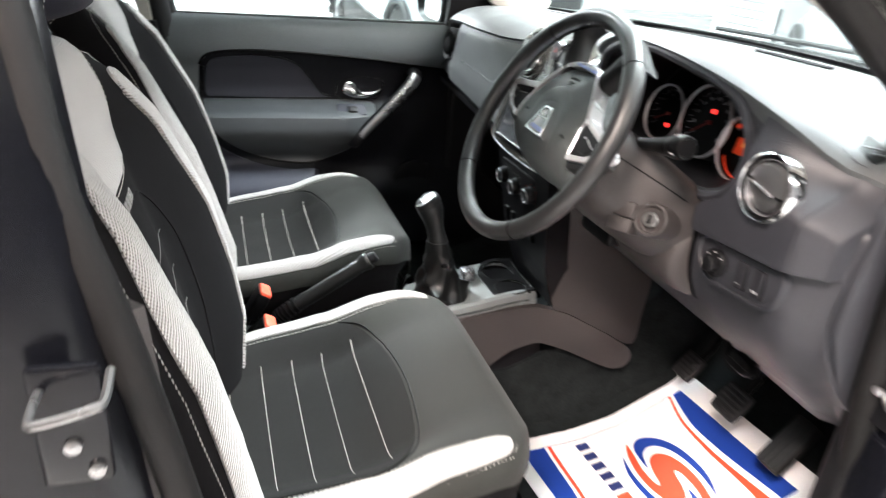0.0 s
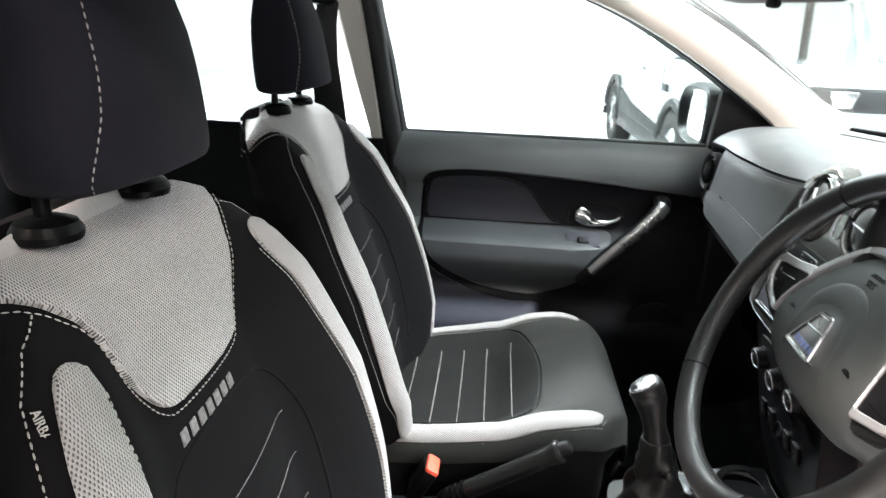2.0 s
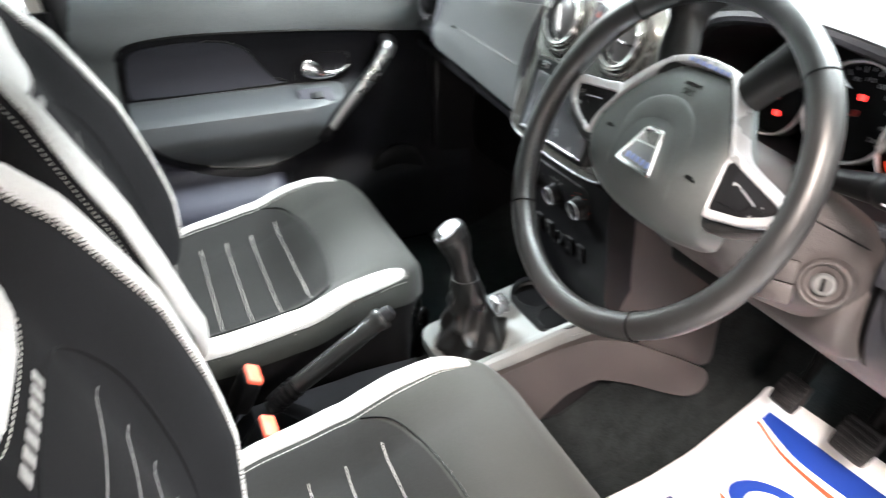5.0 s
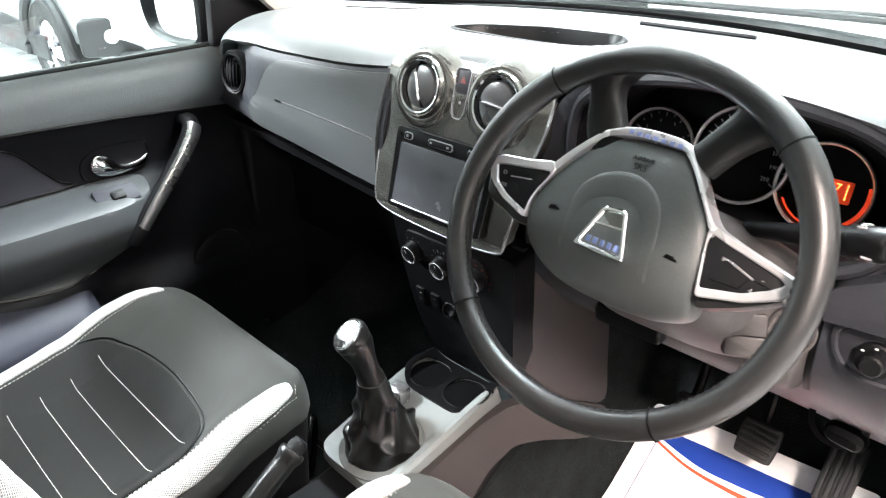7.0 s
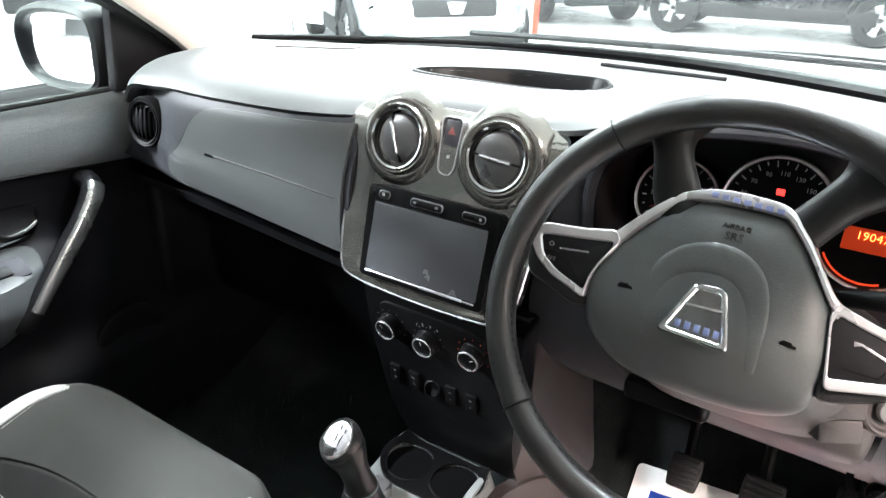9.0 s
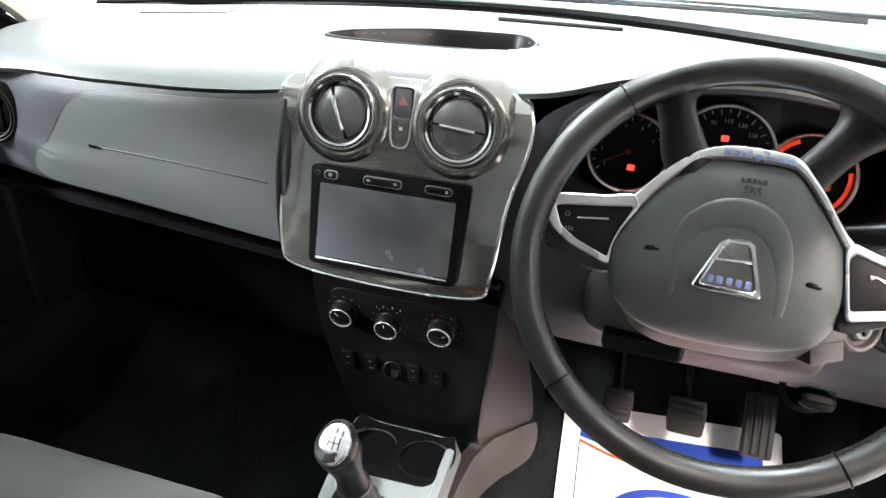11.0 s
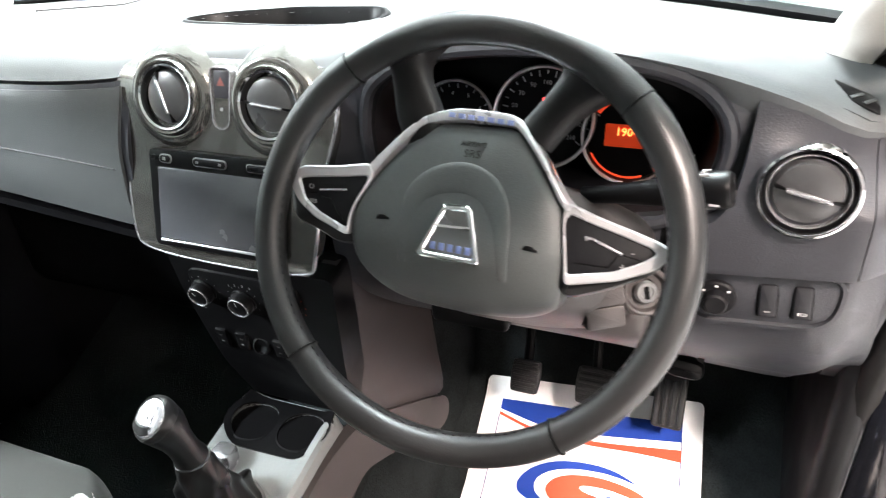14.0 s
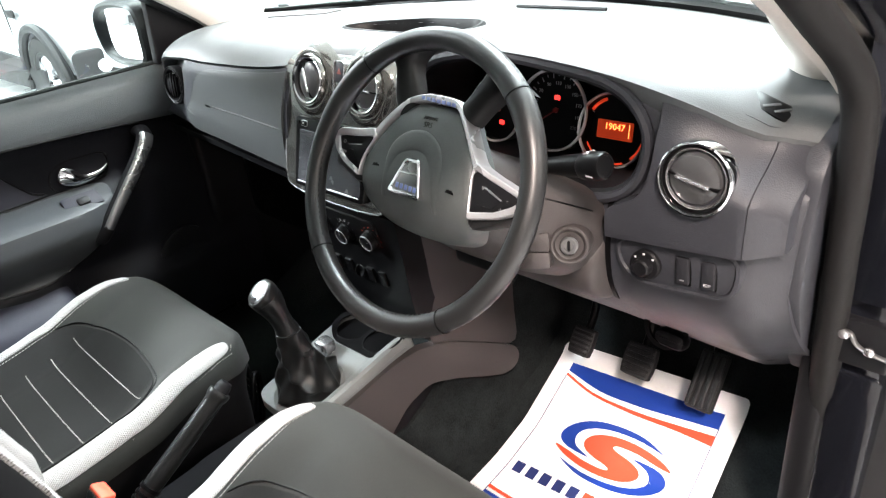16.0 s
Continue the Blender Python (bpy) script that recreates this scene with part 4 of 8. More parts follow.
def front_seat(y0, label, recline=0.0, shift_cushion=0.0):
    global RECLINE
    RECLINE = recline
    seat = thing("front_seat", (-0.2, y0, 0.375), label, "car seat", "front seats")
    shift = Matrix.Translation((0, y0, 0))
    low_names = ("cushion", "centre_cloth", "edge_strip", "front_seam", "seat_frame", "runner", "adjuster_bar")

    def seat_part(name, bm, mat, parent=None, text="", kind=""):
        side = shift_cushion if name in low_names or (parent and parent.name.startswith("cushion")) else 0.0
        bmesh.ops.transform(bm, matrix=shift @ Matrix.Translation((0, side, 0)), verts=bm.verts)
        return part(name, bm, mat, parent or seat, text, kind=kind)

    # backrest body: a closed shell of rings
    bm = bmesh.new()
    rings = []
    S = [-1.0 + 2.0 * k / 44 for k in range(45)]
    for j in range(41):
        v = j / 40
        front = [Vector(back_surface(s, v)) for s in S]
        w = back_half(v)
        rear = []
        thick = lerp([(0, 0.15), (0.5, 0.13), (0.9, 0.085), (1.0, 0.05)], v)
        c = Vector(back_surface(0, v))
        for k in range(1, 12):
            a = 1 - 2 * k / 12
            rear.append(Vector((c.x - thick * (1 - 0.35 * abs(a) ** 4), a * w * 0.97, c.z)))
        rings.append(front + rear)
    top = rings[-1]
    mid = sum(top, Vector()) / len(top)
    rings.append([mid + (p - mid) * 0.82 + Vector((-0.004, 0, 0.010)) for p in top])
    rings.append([mid + (p - mid) * 0.45 + Vector((-0.006, 0, 0.014)) for p in top])
    loft(bm, rings)
    back = seat_part("backrest", bm, CLOTH, text="black cloth backrest")
    # grey mesh shoulder panel with its pointed lower edge
    low = curve_through([(x, v, 0) for x, v in [(-0.98, 0.982), (-0.88, 0.972), (-0.72, 0.942), (-0.64, 0.92), (-0.54, 0.885), (-0.44, 0.810), (-0.36, 0.768), (-0.29, 0.735), (-0.225, 0.721), (-0.08, 0.718), (0.08, 0.719), (0.20, 0.724), (0.265, 0.736), (0.335, 0.768), (0.41, 0.812), (0.47, 0.845), (0.57, 0.893), (0.78, 0.95), (0.98, 0.982)]], n=3)
    outline = [(p.x, p.y) for p in low] + [(0.98, 0.999), (-0.98, 0.999)]
    bm = patch(outline, back_surface, 0.05, 0.02, off=0.0035, down=0.004, uv=(0.2, 0.56), puff=0.0015)
    seat_part("shoulder_panel", bm, MESH, back, "grey mesh shoulder panel")
    # cap over the top of the backrest in the same mesh
    bm = bmesh.new()

    def proud(p):
        return ss(0.165, 0.140, abs(p.y)) * ss(-0.036, -0.022, p.x - top[22].x)

    lift = [[p.lerp(rings[-3][i], 0.55) + (p - mid).normalized() * (0.007 * proud(p) - 0.004) for i, p in enumerate(rings[-4])]]
    lift += [[p + Vector((0, 0, 0.009 * proud(p) - 0.005)) for p in ring] for ring in rings[-3:]]
    loft(bm, lift)
    seat_part("top_cap", bm, MESH, back, "grey mesh top")
    # bolster strips
    strip = [(0.635, 0.832), (0.70, 0.866), (0.79, 0.858), (0.845, 0.76), (0.87, 0.6), (0.875, 0.4), (0.885, 0.2), (0.86, 0.03), (0.72, 0.02), (0.735, 0.2), (0.708, 0.42), (0.678, 0.6), (0.652, 0.74)]
    smooth_strip = [(p.x, p.y) for p in curve_through([(*p, 0) for p in strip], True, 4)]
    for o in (smooth_strip, mirrored(smooth_strip)):
        bm = patch(o, back_surface, 0.03, 0.025, off=0.003, down=0.004, uv=(0.27, 0.56), puff=0.0015)
        seat_part("bolster_strip", bm, MESH_WIDE, back, "grey open-mesh side strip")
    # pale stitching round the panels and across the centre
    bm = bmesh.new()
    stitches(bm, on_seat(back_surface, [(p.x, p.y - 0.012) for p in low], 0.0015), 0.0045, 0.002, 0.0007)
    for sgn in (1, -1):
        stitches(bm, on_seat(back_surface, dense([(sgn * 0.61, 0.82), (sgn * 0.636, 0.73), (sgn * 0.662, 0.6), (sgn * 0.692, 0.42), (sgn * 0.718, 0.2), (sgn * 0.705, 0.03)]), 0.0015), 0.0045, 0.002, 0.0007)
        stitches(bm, on_seat(back_surface, dense([(sgn * 0.73, 0.93), (sgn * 0.82, 0.905), (sgn * 0.865, 0.86), (sgn * 0.89, 0.75), (sgn * 0.905, 0.5), (sgn * 0.905, 0.2), (sgn * 0.87, 0.04)]), 0.0015), 0.0045, 0.002, 0.0007)
    seat_part("edge_stitching", bm, THREAD, back, "pale edge stitching", "stuff")
    for v in (0.525, 0.430, 0.335, 0.240, 0.150):
        bm = bmesh.new()
        tube(bm, on_seat(back_surface, dense([(-0.37, v), (0.37, v)], 24), 0.0003), 0.0005, 5)
        seat_part("stitch_line", bm, PALE_PRINT, back)
    bm = bmesh.new()
    tube(bm, on_seat(back_surface, [(p.x, p.y) for p in curve_through([(-0.44, 0.10, 0), (-0.46, 0.3, 0), (-0.45, 0.5, 0), (-0.36, 0.62, 0), (-0.15, 0.655, 0), (0.15, 0.655, 0), (0.36, 0.62, 0), (0.45, 0.5, 0), (0.46, 0.3, 0), (0.44, 0.10, 0)], n=8)], -0.0005), 0.0022, 6)
    seat_part("centre_seam", bm, CLOTH, back)
    # row of embroidered letters below the point: plain pale bars
    for k in range(7):
        bm = bmesh.new()
        s0 = -0.252 + 0.0545 * k
        cell = [(s0, 0.6615), (s0 + 0.034, 0.6625), (s0 + 0.038, 0.6835), (s0 + 0.004, 0.6825)]
        loft(bm, [on_seat(back_surface, cell, -0.001), on_seat(back_surface, cell, 0.0008), on_seat(back_surface, [(p[0] * 0.9 + 0.1 * (s0 + 0.022), p[1] * 0.9 + 0.0672) for p in cell], 0.0014)])
        seat_part("embroidered_bar", bm, PALE_PRINT, back)
    # cushion body
    bm = bmesh.new()
    rings = []
    xs = [-0.42 + 0.0125 * k for k in range(35)] + [0.015, 0.0225, 0.03, 0.0375, 0.045, 0.052, 0.06, 0.066]
    for x in xs:
        topline = [Vector(cushion_surface(-s, x)) for s in S]
        w = lerp(CUSH_W, x) - 0.035 * ss(-0.02, 0.066, x) ** 2
        front = ss(-0.02, 0.066, x)
        base = 0.455 + 0.06 * front
        low_ = [Vector((x - 0.03 * front, w * (1.01 - 0.02 * k), topline[-1].z + (base - topline[-1].z) * (k + 1) / 4)) for k in range(4)]
        under = [Vector((x - 0.03 * front, w * 0.9 * (1 - 2 * k / 6), base)) for k in range(1, 6)]
        lowl = [Vector((p.x, -p.y, p.z)) for p in low_[::-1]]
        rings.append(topline + low_ + under + lowl)
    mid = sum(rings[-1], Vector()) / len(rings[-1])
    rings.append([mid + (p - mid) * 0.8 + Vector((0.005, 0, -0.002)) for p in rings[-1]])
    loft(bm, rings)
    cush = seat_part("cushion", bm, CLOTH, text="black cloth seat cushion")
    # smooth upper cover, down to the seam
    bm = bmesh.new()
    rings = []
    for x in xs:
        top_ = [Vector(cushion_surface(-s, x)) for s in S]
        mid_z = 0.002
        rings.append([Vector((p.x + 0.002 * ss(0.0, 0.06, x), p.y * 1.006, p.z + 0.0022)) for p in [top_[0] + Vector((0, 0, -mid_z))] + top_ + [top_[-1] + Vector((0, 0, -mid_z))]])
    for dx, dz, k in ((0.004, -0.03, 0.985), (0.0, -0.055, 0.97)):
        rings.append([Vector((p.x + dx, p.y * k, p.z + dz)) for p in rings[len(xs) - 1]])
    loft(bm, rings, closed=False, caps=False)
    seat_part("cushion_cover", bm, VINYL, cush, "smooth dark grey cover")
    # cloth centre, grey edge strips
    cloth = [(p.x, p.y) for p in curve_through([(-0.70, -0.40, 0), (-0.70, -0.26, 0), (-0.695, -0.172, 0), (-0.61, -0.133, 0), (-0.47, -0.112, 0), (-0.25, -0.101, 0), (0, -0.097, 0), (0.25, -0.101, 0), (0.47, -0.112, 0), (0.61, -0.133, 0), (0.695, -0.172, 0), (0.70, -0.26, 0), (0.70, -0.40, 0)], n=5)]
    bm = patch(cloth, cushion_surface, 0.04, 0.0125, off=0.0040, down=0.004)
    seat_part("centre_cloth", bm, CLOTH_MID, cush)
    edge = [(0.74, -0.40), (0.73, -0.2), (0.73, -0.08), (0.745, -0.012), (0.80, -0.003), (0.865, -0.02), (0.885, -0.10), (0.89, -0.2), (0.89, -0.40)]
    edge = [(p.x, p.y) for p in curve_through([(*p, 0) for p in edge], False, 5)]
    for o in (edge, mirrored(edge)):
        bm = patch(o, cushion_surface, 0.02, 0.02, off=0.003, down=0.004, uv=(0.24, 1.0), puff=0.0015)
        seat_part("edge_strip", bm, MESH_WIDE, cush, "grey open-mesh edge strip")
    bm = bmesh.new()
    for sgn in (1, -1):
        stitches(bm, on_seat(cushion_surface, dense([(sgn * 0.905, -0.38), (sgn * 0.905, -0.1), (sgn * 0.88, -0.01), (sgn * 0.82, 0.004)], 30), 0.0015), 0.0045, 0.002, 0.0007)
        stitches(bm, on_seat(cushion_surface, dense([(sgn * 0.715, -0.38), (sgn * 0.71, -0.1), (sgn * 0.735, -0.004)], 30), 0.0015), 0.0045, 0.002, 0.0007)
    seat_part("edge_stitching", bm, THREAD, cush, kind="stuff")
    for x in (-0.352, -0.300, -0.250, -0.200, -0.148):
        bm = bmesh.new()
        tube(bm, on_seat(cushion_surface, dense([(-0.56, x), (0.56, x)], 24), 0.0044), 0.0006, 5)
        seat_part("stitch_line", bm, THREAD, cush)
    bm = bmesh.new()
    tube(bm, on_seat(cushion_surface, [(p.x, p.y) for p in curve_through([(-0.70, -0.165, 0), (-0.62, -0.128, 0), (-0.48, -0.107, 0), (-0.25, -0.096, 0), (0, -0.092, 0), (0.25, -0.096, 0), (0.48, -0.107, 0), (0.62, -0.128, 0), (0.70, -0.165, 0)], n=8)], 0.0022), 0.0013, 6)
    seat_part("front_seam", bm, BLACK, cush)
    # headrest with its posts and collars
    hb = bmesh.new()
    rings = []
    HEAD = [(0.0, 0.78), (0.012, 0.87), (0.035, 0.94), (0.08, 0.985), (0.16, 1.0), (0.26, 0.995), (0.38, 0.965), (0.5, 0.905), (0.62, 0.815), (0.73, 0.70), (0.82, 0.59), (0.90, 0.47), (0.96, 0.35), (1.0, 0.22)]
    for z, grow in HEAD:
        hw, hd = 0.100 * grow, 0.047 * min(1.0, 1.12 * grow) * (1 - 0.45 * z ** 1.5)
        cx = -0.520 - RECLINE * 0.66 - (0.012 + 0.2 * RECLINE) * z
        ring = []
        for a in range(64):
            c, s = math.cos(2 * math.pi * a / 64), math.sin(2 * math.pi * a / 64)
            bow = 0.014 * (1 - abs(s) ** 1.5) if c > 0 else 0.0
            ring.append(Vector((cx + hd * math.copysign(abs(c) ** 0.55, c) + bow - 0.006, hw * math.copysign(abs(s) ** 0.50, s), 1.170 + 0.232 * z + 0.012 * max(0.0, c) * (1 - z) ** 2)))
        rings.append(ring)
    loft(hb, rings)
    head = seat_part("headrest", hb, NAVY_CLOTH, text="dark navy cloth headrest")
    for sgn in (1, -1):
        bm = bmesh.new()
        line = []
        for k in range(1, len(rings) - 2):
            at = 7.2 + 5.0 * max(0.0, (0.35 - HEAD[k][0]) / 0.35) ** 1.6 + 2.2 * max(0.0, (HEAD[k][0] - 0.35) / 0.65)
            i0 = int(at)
            r = rings[k]
            p = r[i0].lerp(r[i0 + 1], at - i0) if sgn > 0 else r[(64 - i0) % 64].lerp(r[(63 - i0) % 64], at - i0)
            line.append(p + Vector((0.0006, 0.0008 * sgn, 0)))
        stitches(bm, curve_through(line, n=4), 0.0045, 0.0025, 0.0006)
        seat_part("headrest_stitching", bm, THREAD, head, kind="stuff")
    top_x = -0.545 - RECLINE * 0.55
    for y in (-0.072, 0.072):
        bm = bmesh.new()
        tube(bm, [(top_x, y, 1.10), (top_x - 0.001, y, 1.15), (top_x - 0.004, y, 1.21)], 0.0062, 12)
        seat_part("headrest_post", bm, BLACK, head)
        bm = bmesh.new()
        lathe(bm, [(0.025, 0), (0.026, 0.006), (0.022, 0.013), (0.012, 0.017), (0.007, 0.017)], pose(top_x, y, 1.138), 24)
        seat_part("post_collar", bm, BLACK, head)
    # frame, runners and the height bar
    bm = bmesh.new()
    slab(bm, (-0.40, -0.21, 0.425), (0.0, 0.21, 0.47), 0.01)
    seat_part("seat_frame", bm, BLACK, text="black seat base")
    for y in (-0.18, 0.18):
        bm = bmesh.new()
        slab(bm, (-0.42, y - 0.022, 0.374), (0.04, y + 0.022, 0.43), 0.006)
        seat_part("runner", bm, DARK)
    bm = bmesh.new()
    tube(bm, curve_through([(-0.02, -0.19, 0.46), (0.05, -0.19, 0.455), (0.085, -0.17, 0.45), (0.09, -0.1, 0.45), (0.09, 0.1, 0.45), (0.085, 0.17, 0.45), (0.05, 0.19, 0.455), (-0.02, 0.19, 0.46)], n=5), 0.0065, 8)
    seat_part("adjuster_bar", bm, BLACK)
    return seat


passenger_seat = front_seat(0.350, "black and grey cloth front seat beside the closed door", 0.08)
driver_seat = front_seat(-0.345, "black and grey cloth front seat beside the open door", 0.0, 0.033)
tag_at = Vector(back_surface(-0.845, 0.835)) + Vector((0.002, -0.345 - 0.003, 0))
writing("airbag_tag", "AIRBAG", 0.0080, basis(tag_at, (0.15, 0.12, -1), (0.55, 0.8, 0.2)), THREAD, driver_seat, 0.0006, "pale woven tag")


bm = bmesh.new()
tube(bm, curve_through([(-0.03, 0.160, 0.44), (0.012, 0.162, 0.505), (0.030, 0.168, 0.556), (0.042, 0.176, 0.572), (0.052, 0.182, 0.556), (0.046, 0.184, 0.50), (0.030, 0.184, 0.44), (0.020, 0.184, 0.415)], n=6), 0.0058, 12)
part("slide_handle", bm, material("gloss_black_tube", (0.004, 0.004, 0.004), 0.14, spec=0.5, vary=0.05), passenger_seat, "glossy black bent slide handle")


# ---------- steering wheel ----------
TAU = radians(28.5)
wheel_m = Matrix(((0, math.sin(TAU), -math.cos(TAU), 0.077), (-1, 0, 0, -0.300), (0, math.cos(TAU), math.sin(TAU), 1.055), (0, 0, 0, 1))) 
wheel = thing("steering_wheel", wheel_m, "black leather steering wheel with silver spoke trim", "steering wheel")
RX, RY, RC, RT = 0.167, 0.1615, -0.006, 0.0130


def on_rim(deg, b=None, grow=1.0):
    """A point of the rim's centre line, or of its skin at the angle b round it."""
    a = radians(deg)
    c = Vector((RX * math.cos(a), RC + RY * math.sin(a), 0))
    if b is None:
        return c
    n = Vector((math.cos(a) / RX, math.sin(a) / RY, 0)).normalized()
    return c + n * (RT * grow * math.cos(b)) + Vector((0, 0, RT * grow * math.sin(b)))


bm = bmesh.new()
rings = []
for k in range(96):
    deg = 360 * k / 96
    swell = 1 + 0.09 * math.exp(-(((deg - 35 + 180) % 360 - 180) / 16) ** 2) + 0.09 * math.exp(-(((deg - 145 + 180) % 360 - 180) / 16) ** 2)
    rings.append([on_rim(deg, 2 * math.pi * j / 16, swell) for j in range(16)])
rings.append(rings[0])
loft(bm, rings, caps=False)
rim = part("rim", bm, LEATHER, wheel, "black leather rim", local=True)
for deg in (129, 44, 223, 305):
    bm = bmesh.new()
    a = radians(deg)
    tube(bm, [on_rim(deg, 2 * math.pi * j / 20, 1.05) for j in range(20)], 0.0009, 5, closed=True, up=(-math.sin(a), math.cos(a), 0))
    part("rim_seam", bm, BLACK, rim, local=True)
bm = bmesh.new()
for lo, hi in ((224, 304), (-54, 43), (131, 221)):
    stitches(bm, [on_rim(d, 2.78, 1.01) for d in range(lo, hi, 2)], 0.004, 0.003, 0.0006)
part("rim_stitching", bm, DARK, rim, local=True, kind="stuff")
# all outlines below are in millimetres in the wheel plane, x to the wheel's right, y up
def mm2(pts):
    return [Vector((p[0] * 0.001, p[1] * 0.001)) for p in pts]


def smooth2(pts, n=4):
    return [Vector((p.x, p.y)) for p in curve_through([(p[0] * 0.001, p[1] * 0.001, 0) for p in pts], True, n)]


def frame_ring(bm, outer, inner, z, depth, edge):
    """A closed band between two outlines of equal count, softly rounded."""
    loft(bm, [[Vector((*p, z - depth)) for p in outer], [Vector((*p, z - edge)) for p in outer], [Vector((*p, z)) for p in offset2(outer, edge)],
              [Vector((*p, z)) for p in offset2(inner, -edge)], [Vector((*p, z - edge)) for p in inner], [Vector((*p, z - depth)) for p in inner]], caps=False)


# upper spokes: broad dark arms that swell into the rim
for ea, eb in (([(-56, 58), (-70, 80), (-77, 108), (-84, 128), (-96, 140)], [(-30, 84), (-41, 104), (-50, 122), (-50, 136), (-38, 150)]),
               ([(30, 88), (46, 108), (57, 124), (60, 138), (56, 150)], [(56, 70), (72, 92), (88, 106), (104, 113), (122, 112)])):
    bm = bmesh.new()
    A_, B_ = [curve_through([(p[0] * 0.001, p[1] * 0.001, 0) for p in e], n=5) for e in (ea, eb)]
    rings_ = []
    for i, (p, q) in enumerate(zip(A_, B_)):
        up_ = 0.009 * ss(0.55, 1.0, i / (len(A_) - 1)) - 0.004 * ss(0.5, 0.0, i / (len(A_) - 1))
        rings_.append([Vector((*(p.lerp(q, k).to_2d()), h + up_ * (1 if h > -0.03 else 0))) for k, h in ((0, -0.036), (0, -0.022), (0.06, -0.0155), (0.2, -0.0115), (0.5, -0.0095), (0.8, -0.0115), (0.94, -0.0155), (1, -0.022), (1, -0.036))])
    loft(bm, rings_)
    part("upper_spoke", bm, SPOKE, wheel, local=True)
# side spokes: dark backing behind the buttons
for pts in ([(-166, 24), (-150, 33), (-88, 37), (-91, -22), (-113, -24), (-133, -15), (-158, -8)], [(79, 23), (144, 10), (152, -7), (141, -15), (117, -28), (86, -40), (78, -33)]):
    bm = bmesh.new()
    plate(bm, rounded(mm2(pts), 0.010, 5), Matrix(), -0.018, 0.006, base=-0.040)
    part("side_spoke", bm, LEATHER, wheel, local=True)


def dome(p, h):
    """Bends the cover away at its top and bottom."""
    return h - 9.5 * min(0.0, p[1] + 0.006) ** 2 - 2.2 * max(0.0, p[1] - 0.040) ** 2


hub_smooth = smooth2([(-23, 86), (3, 86), (29, 85), (39, 80), (51, 64), (66, 44), (76, 29), (81, 10), (83, -16), (81, -38), (72, -54), (50, -64), (24, -68), (-16, -69), (-54, -65), (-77, -55), (-94, -37), (-100, -18), (-101, 1), (-96, 16), (-86, 33), (-66, 58), (-48, 76), (-38, 83)], 3)
cen = Vector((-0.008, 0.008))
bm = bmesh.new()
rings = []
for k, h in ((1.0, -0.05), (1.0, -0.024), (0.99, -0.019), (0.97, -0.0155), (0.93, -0.0125), (0.86, -0.0100), (0.76, -0.0080), (0.64, -0.0065), (0.5, -0.0055), (0.35, -0.0050), (0.2, -0.0048)):
    rings.append([Vector((*(cen + (p - cen) * k), dome(cen + (p - cen) * k, h))) for p in hub_smooth])
loft(bm, rings)
cover = part("airbag_cover", bm, AIRBAG, wheel, "grained grey airbag cover", local=True)
# horseshoe ridge round the emblem
bm = bmesh.new()
rp = curve_through([(-0.048, -0.030, 0), (-0.046, 0.000, 0), (-0.041, 0.022, 0), (-0.029, 0.034, 0), (-0.013, 0.040, 0), (0.004, 0.040, 0), (0.019, 0.032, 0), (0.029, 0.015, 0), (0.034, -0.010, 0), (0.036, -0.034, 0)], n=6)
tube(bm, [Vector((p.x, p.y, dome(p, -0.0062))) for p in rp], [0.003 + 0.010 * math.sin(math.pi * i / (len(rp) - 1)) for i in range(len(rp))], 16, flat=0.20, up=(0, 0, 1))
part("cover_ridge", bm, AIRBAG, cover, local=True)
# emblem: chrome frame, dark field and a dark lower bar, no lettering
em = mm2([(-15, 20), (8, 21), (20, -24), (-34, -22)])
bm = bmesh.new()
frame_ring(bm, rounded(em, 0.005, 5), rounded(offset2(em, 0.0045), 0.003, 5), 0.0005, 0.012, 0.0012)
emblem = part("emblem", bm, CHROME, cover, "plain chrome trapezoid emblem", local=True)
bm = bmesh.new()
plate(bm, rounded(offset2(em, 0.004), 0.003, 4), Matrix(), -0.0018, 0.0004, base=-0.012)
part("emblem_field", bm, GUNMETAL, cover, local=True)
bm = bmesh.new()
plate(bm, rounded(mm2([(-21.5, 1.5), (12, 2.5), (11.5, 5.0), (-20.5, 4.0)]), 0.0006, 3), Matrix(), 0.0002, 0.0005, base=-0.010)
part("emblem_bar", bm, CHROME, cover, local=True)
for k in range(5):
    bm = bmesh.new()
    x0, y0 = -22 + 7.2 * k, -15.5 - 0.3 * k
    plate(bm, mm2([(x0, y0), (x0 + 4.4, y0 - 0.2), (x0 + 4.6, y0 + 5.6), (x0 + 0.2, y0 + 5.8)]), Matrix(), -0.0010, 0.0003, base=-0.010)
    part("emblem_mark", bm, BLUE_MARK, cover, local=True)
for px, py, a in ((-67, 3, 4), (56, -6, -4)):
    bm = bmesh.new()
    m = Matrix.Translation((px * 0.001, py * 0.001, dome((0, py * 0.001), -0.0070))) @ pose(0, 0, 0, 0, 0, a)
    plate(bm, [(-0.006, -0.0013), (0.006, -0.0013), (0.0055, 0.001), (0.003, 0.001), (0.002, 0.0026), (-0.004, 0.0026), (-0.0055, 0.0008)], m, 0.0012, 0.0003)
    part("horn_mark", bm, BLACK, cover, local=True)
writing("airbag_mark", "SRS", 0.0092, wheel_m @ pose(0.001, 0.0605, -0.0080, -10, 0, -1), EMBOSS, cover, 0.0007)
writing("airbag_mark", "AIRBAG", 0.0060, wheel_m @ pose(0.001, 0.0685, -0.0096, -12, 0, -1), EMBOSS, cover, 0.0007)
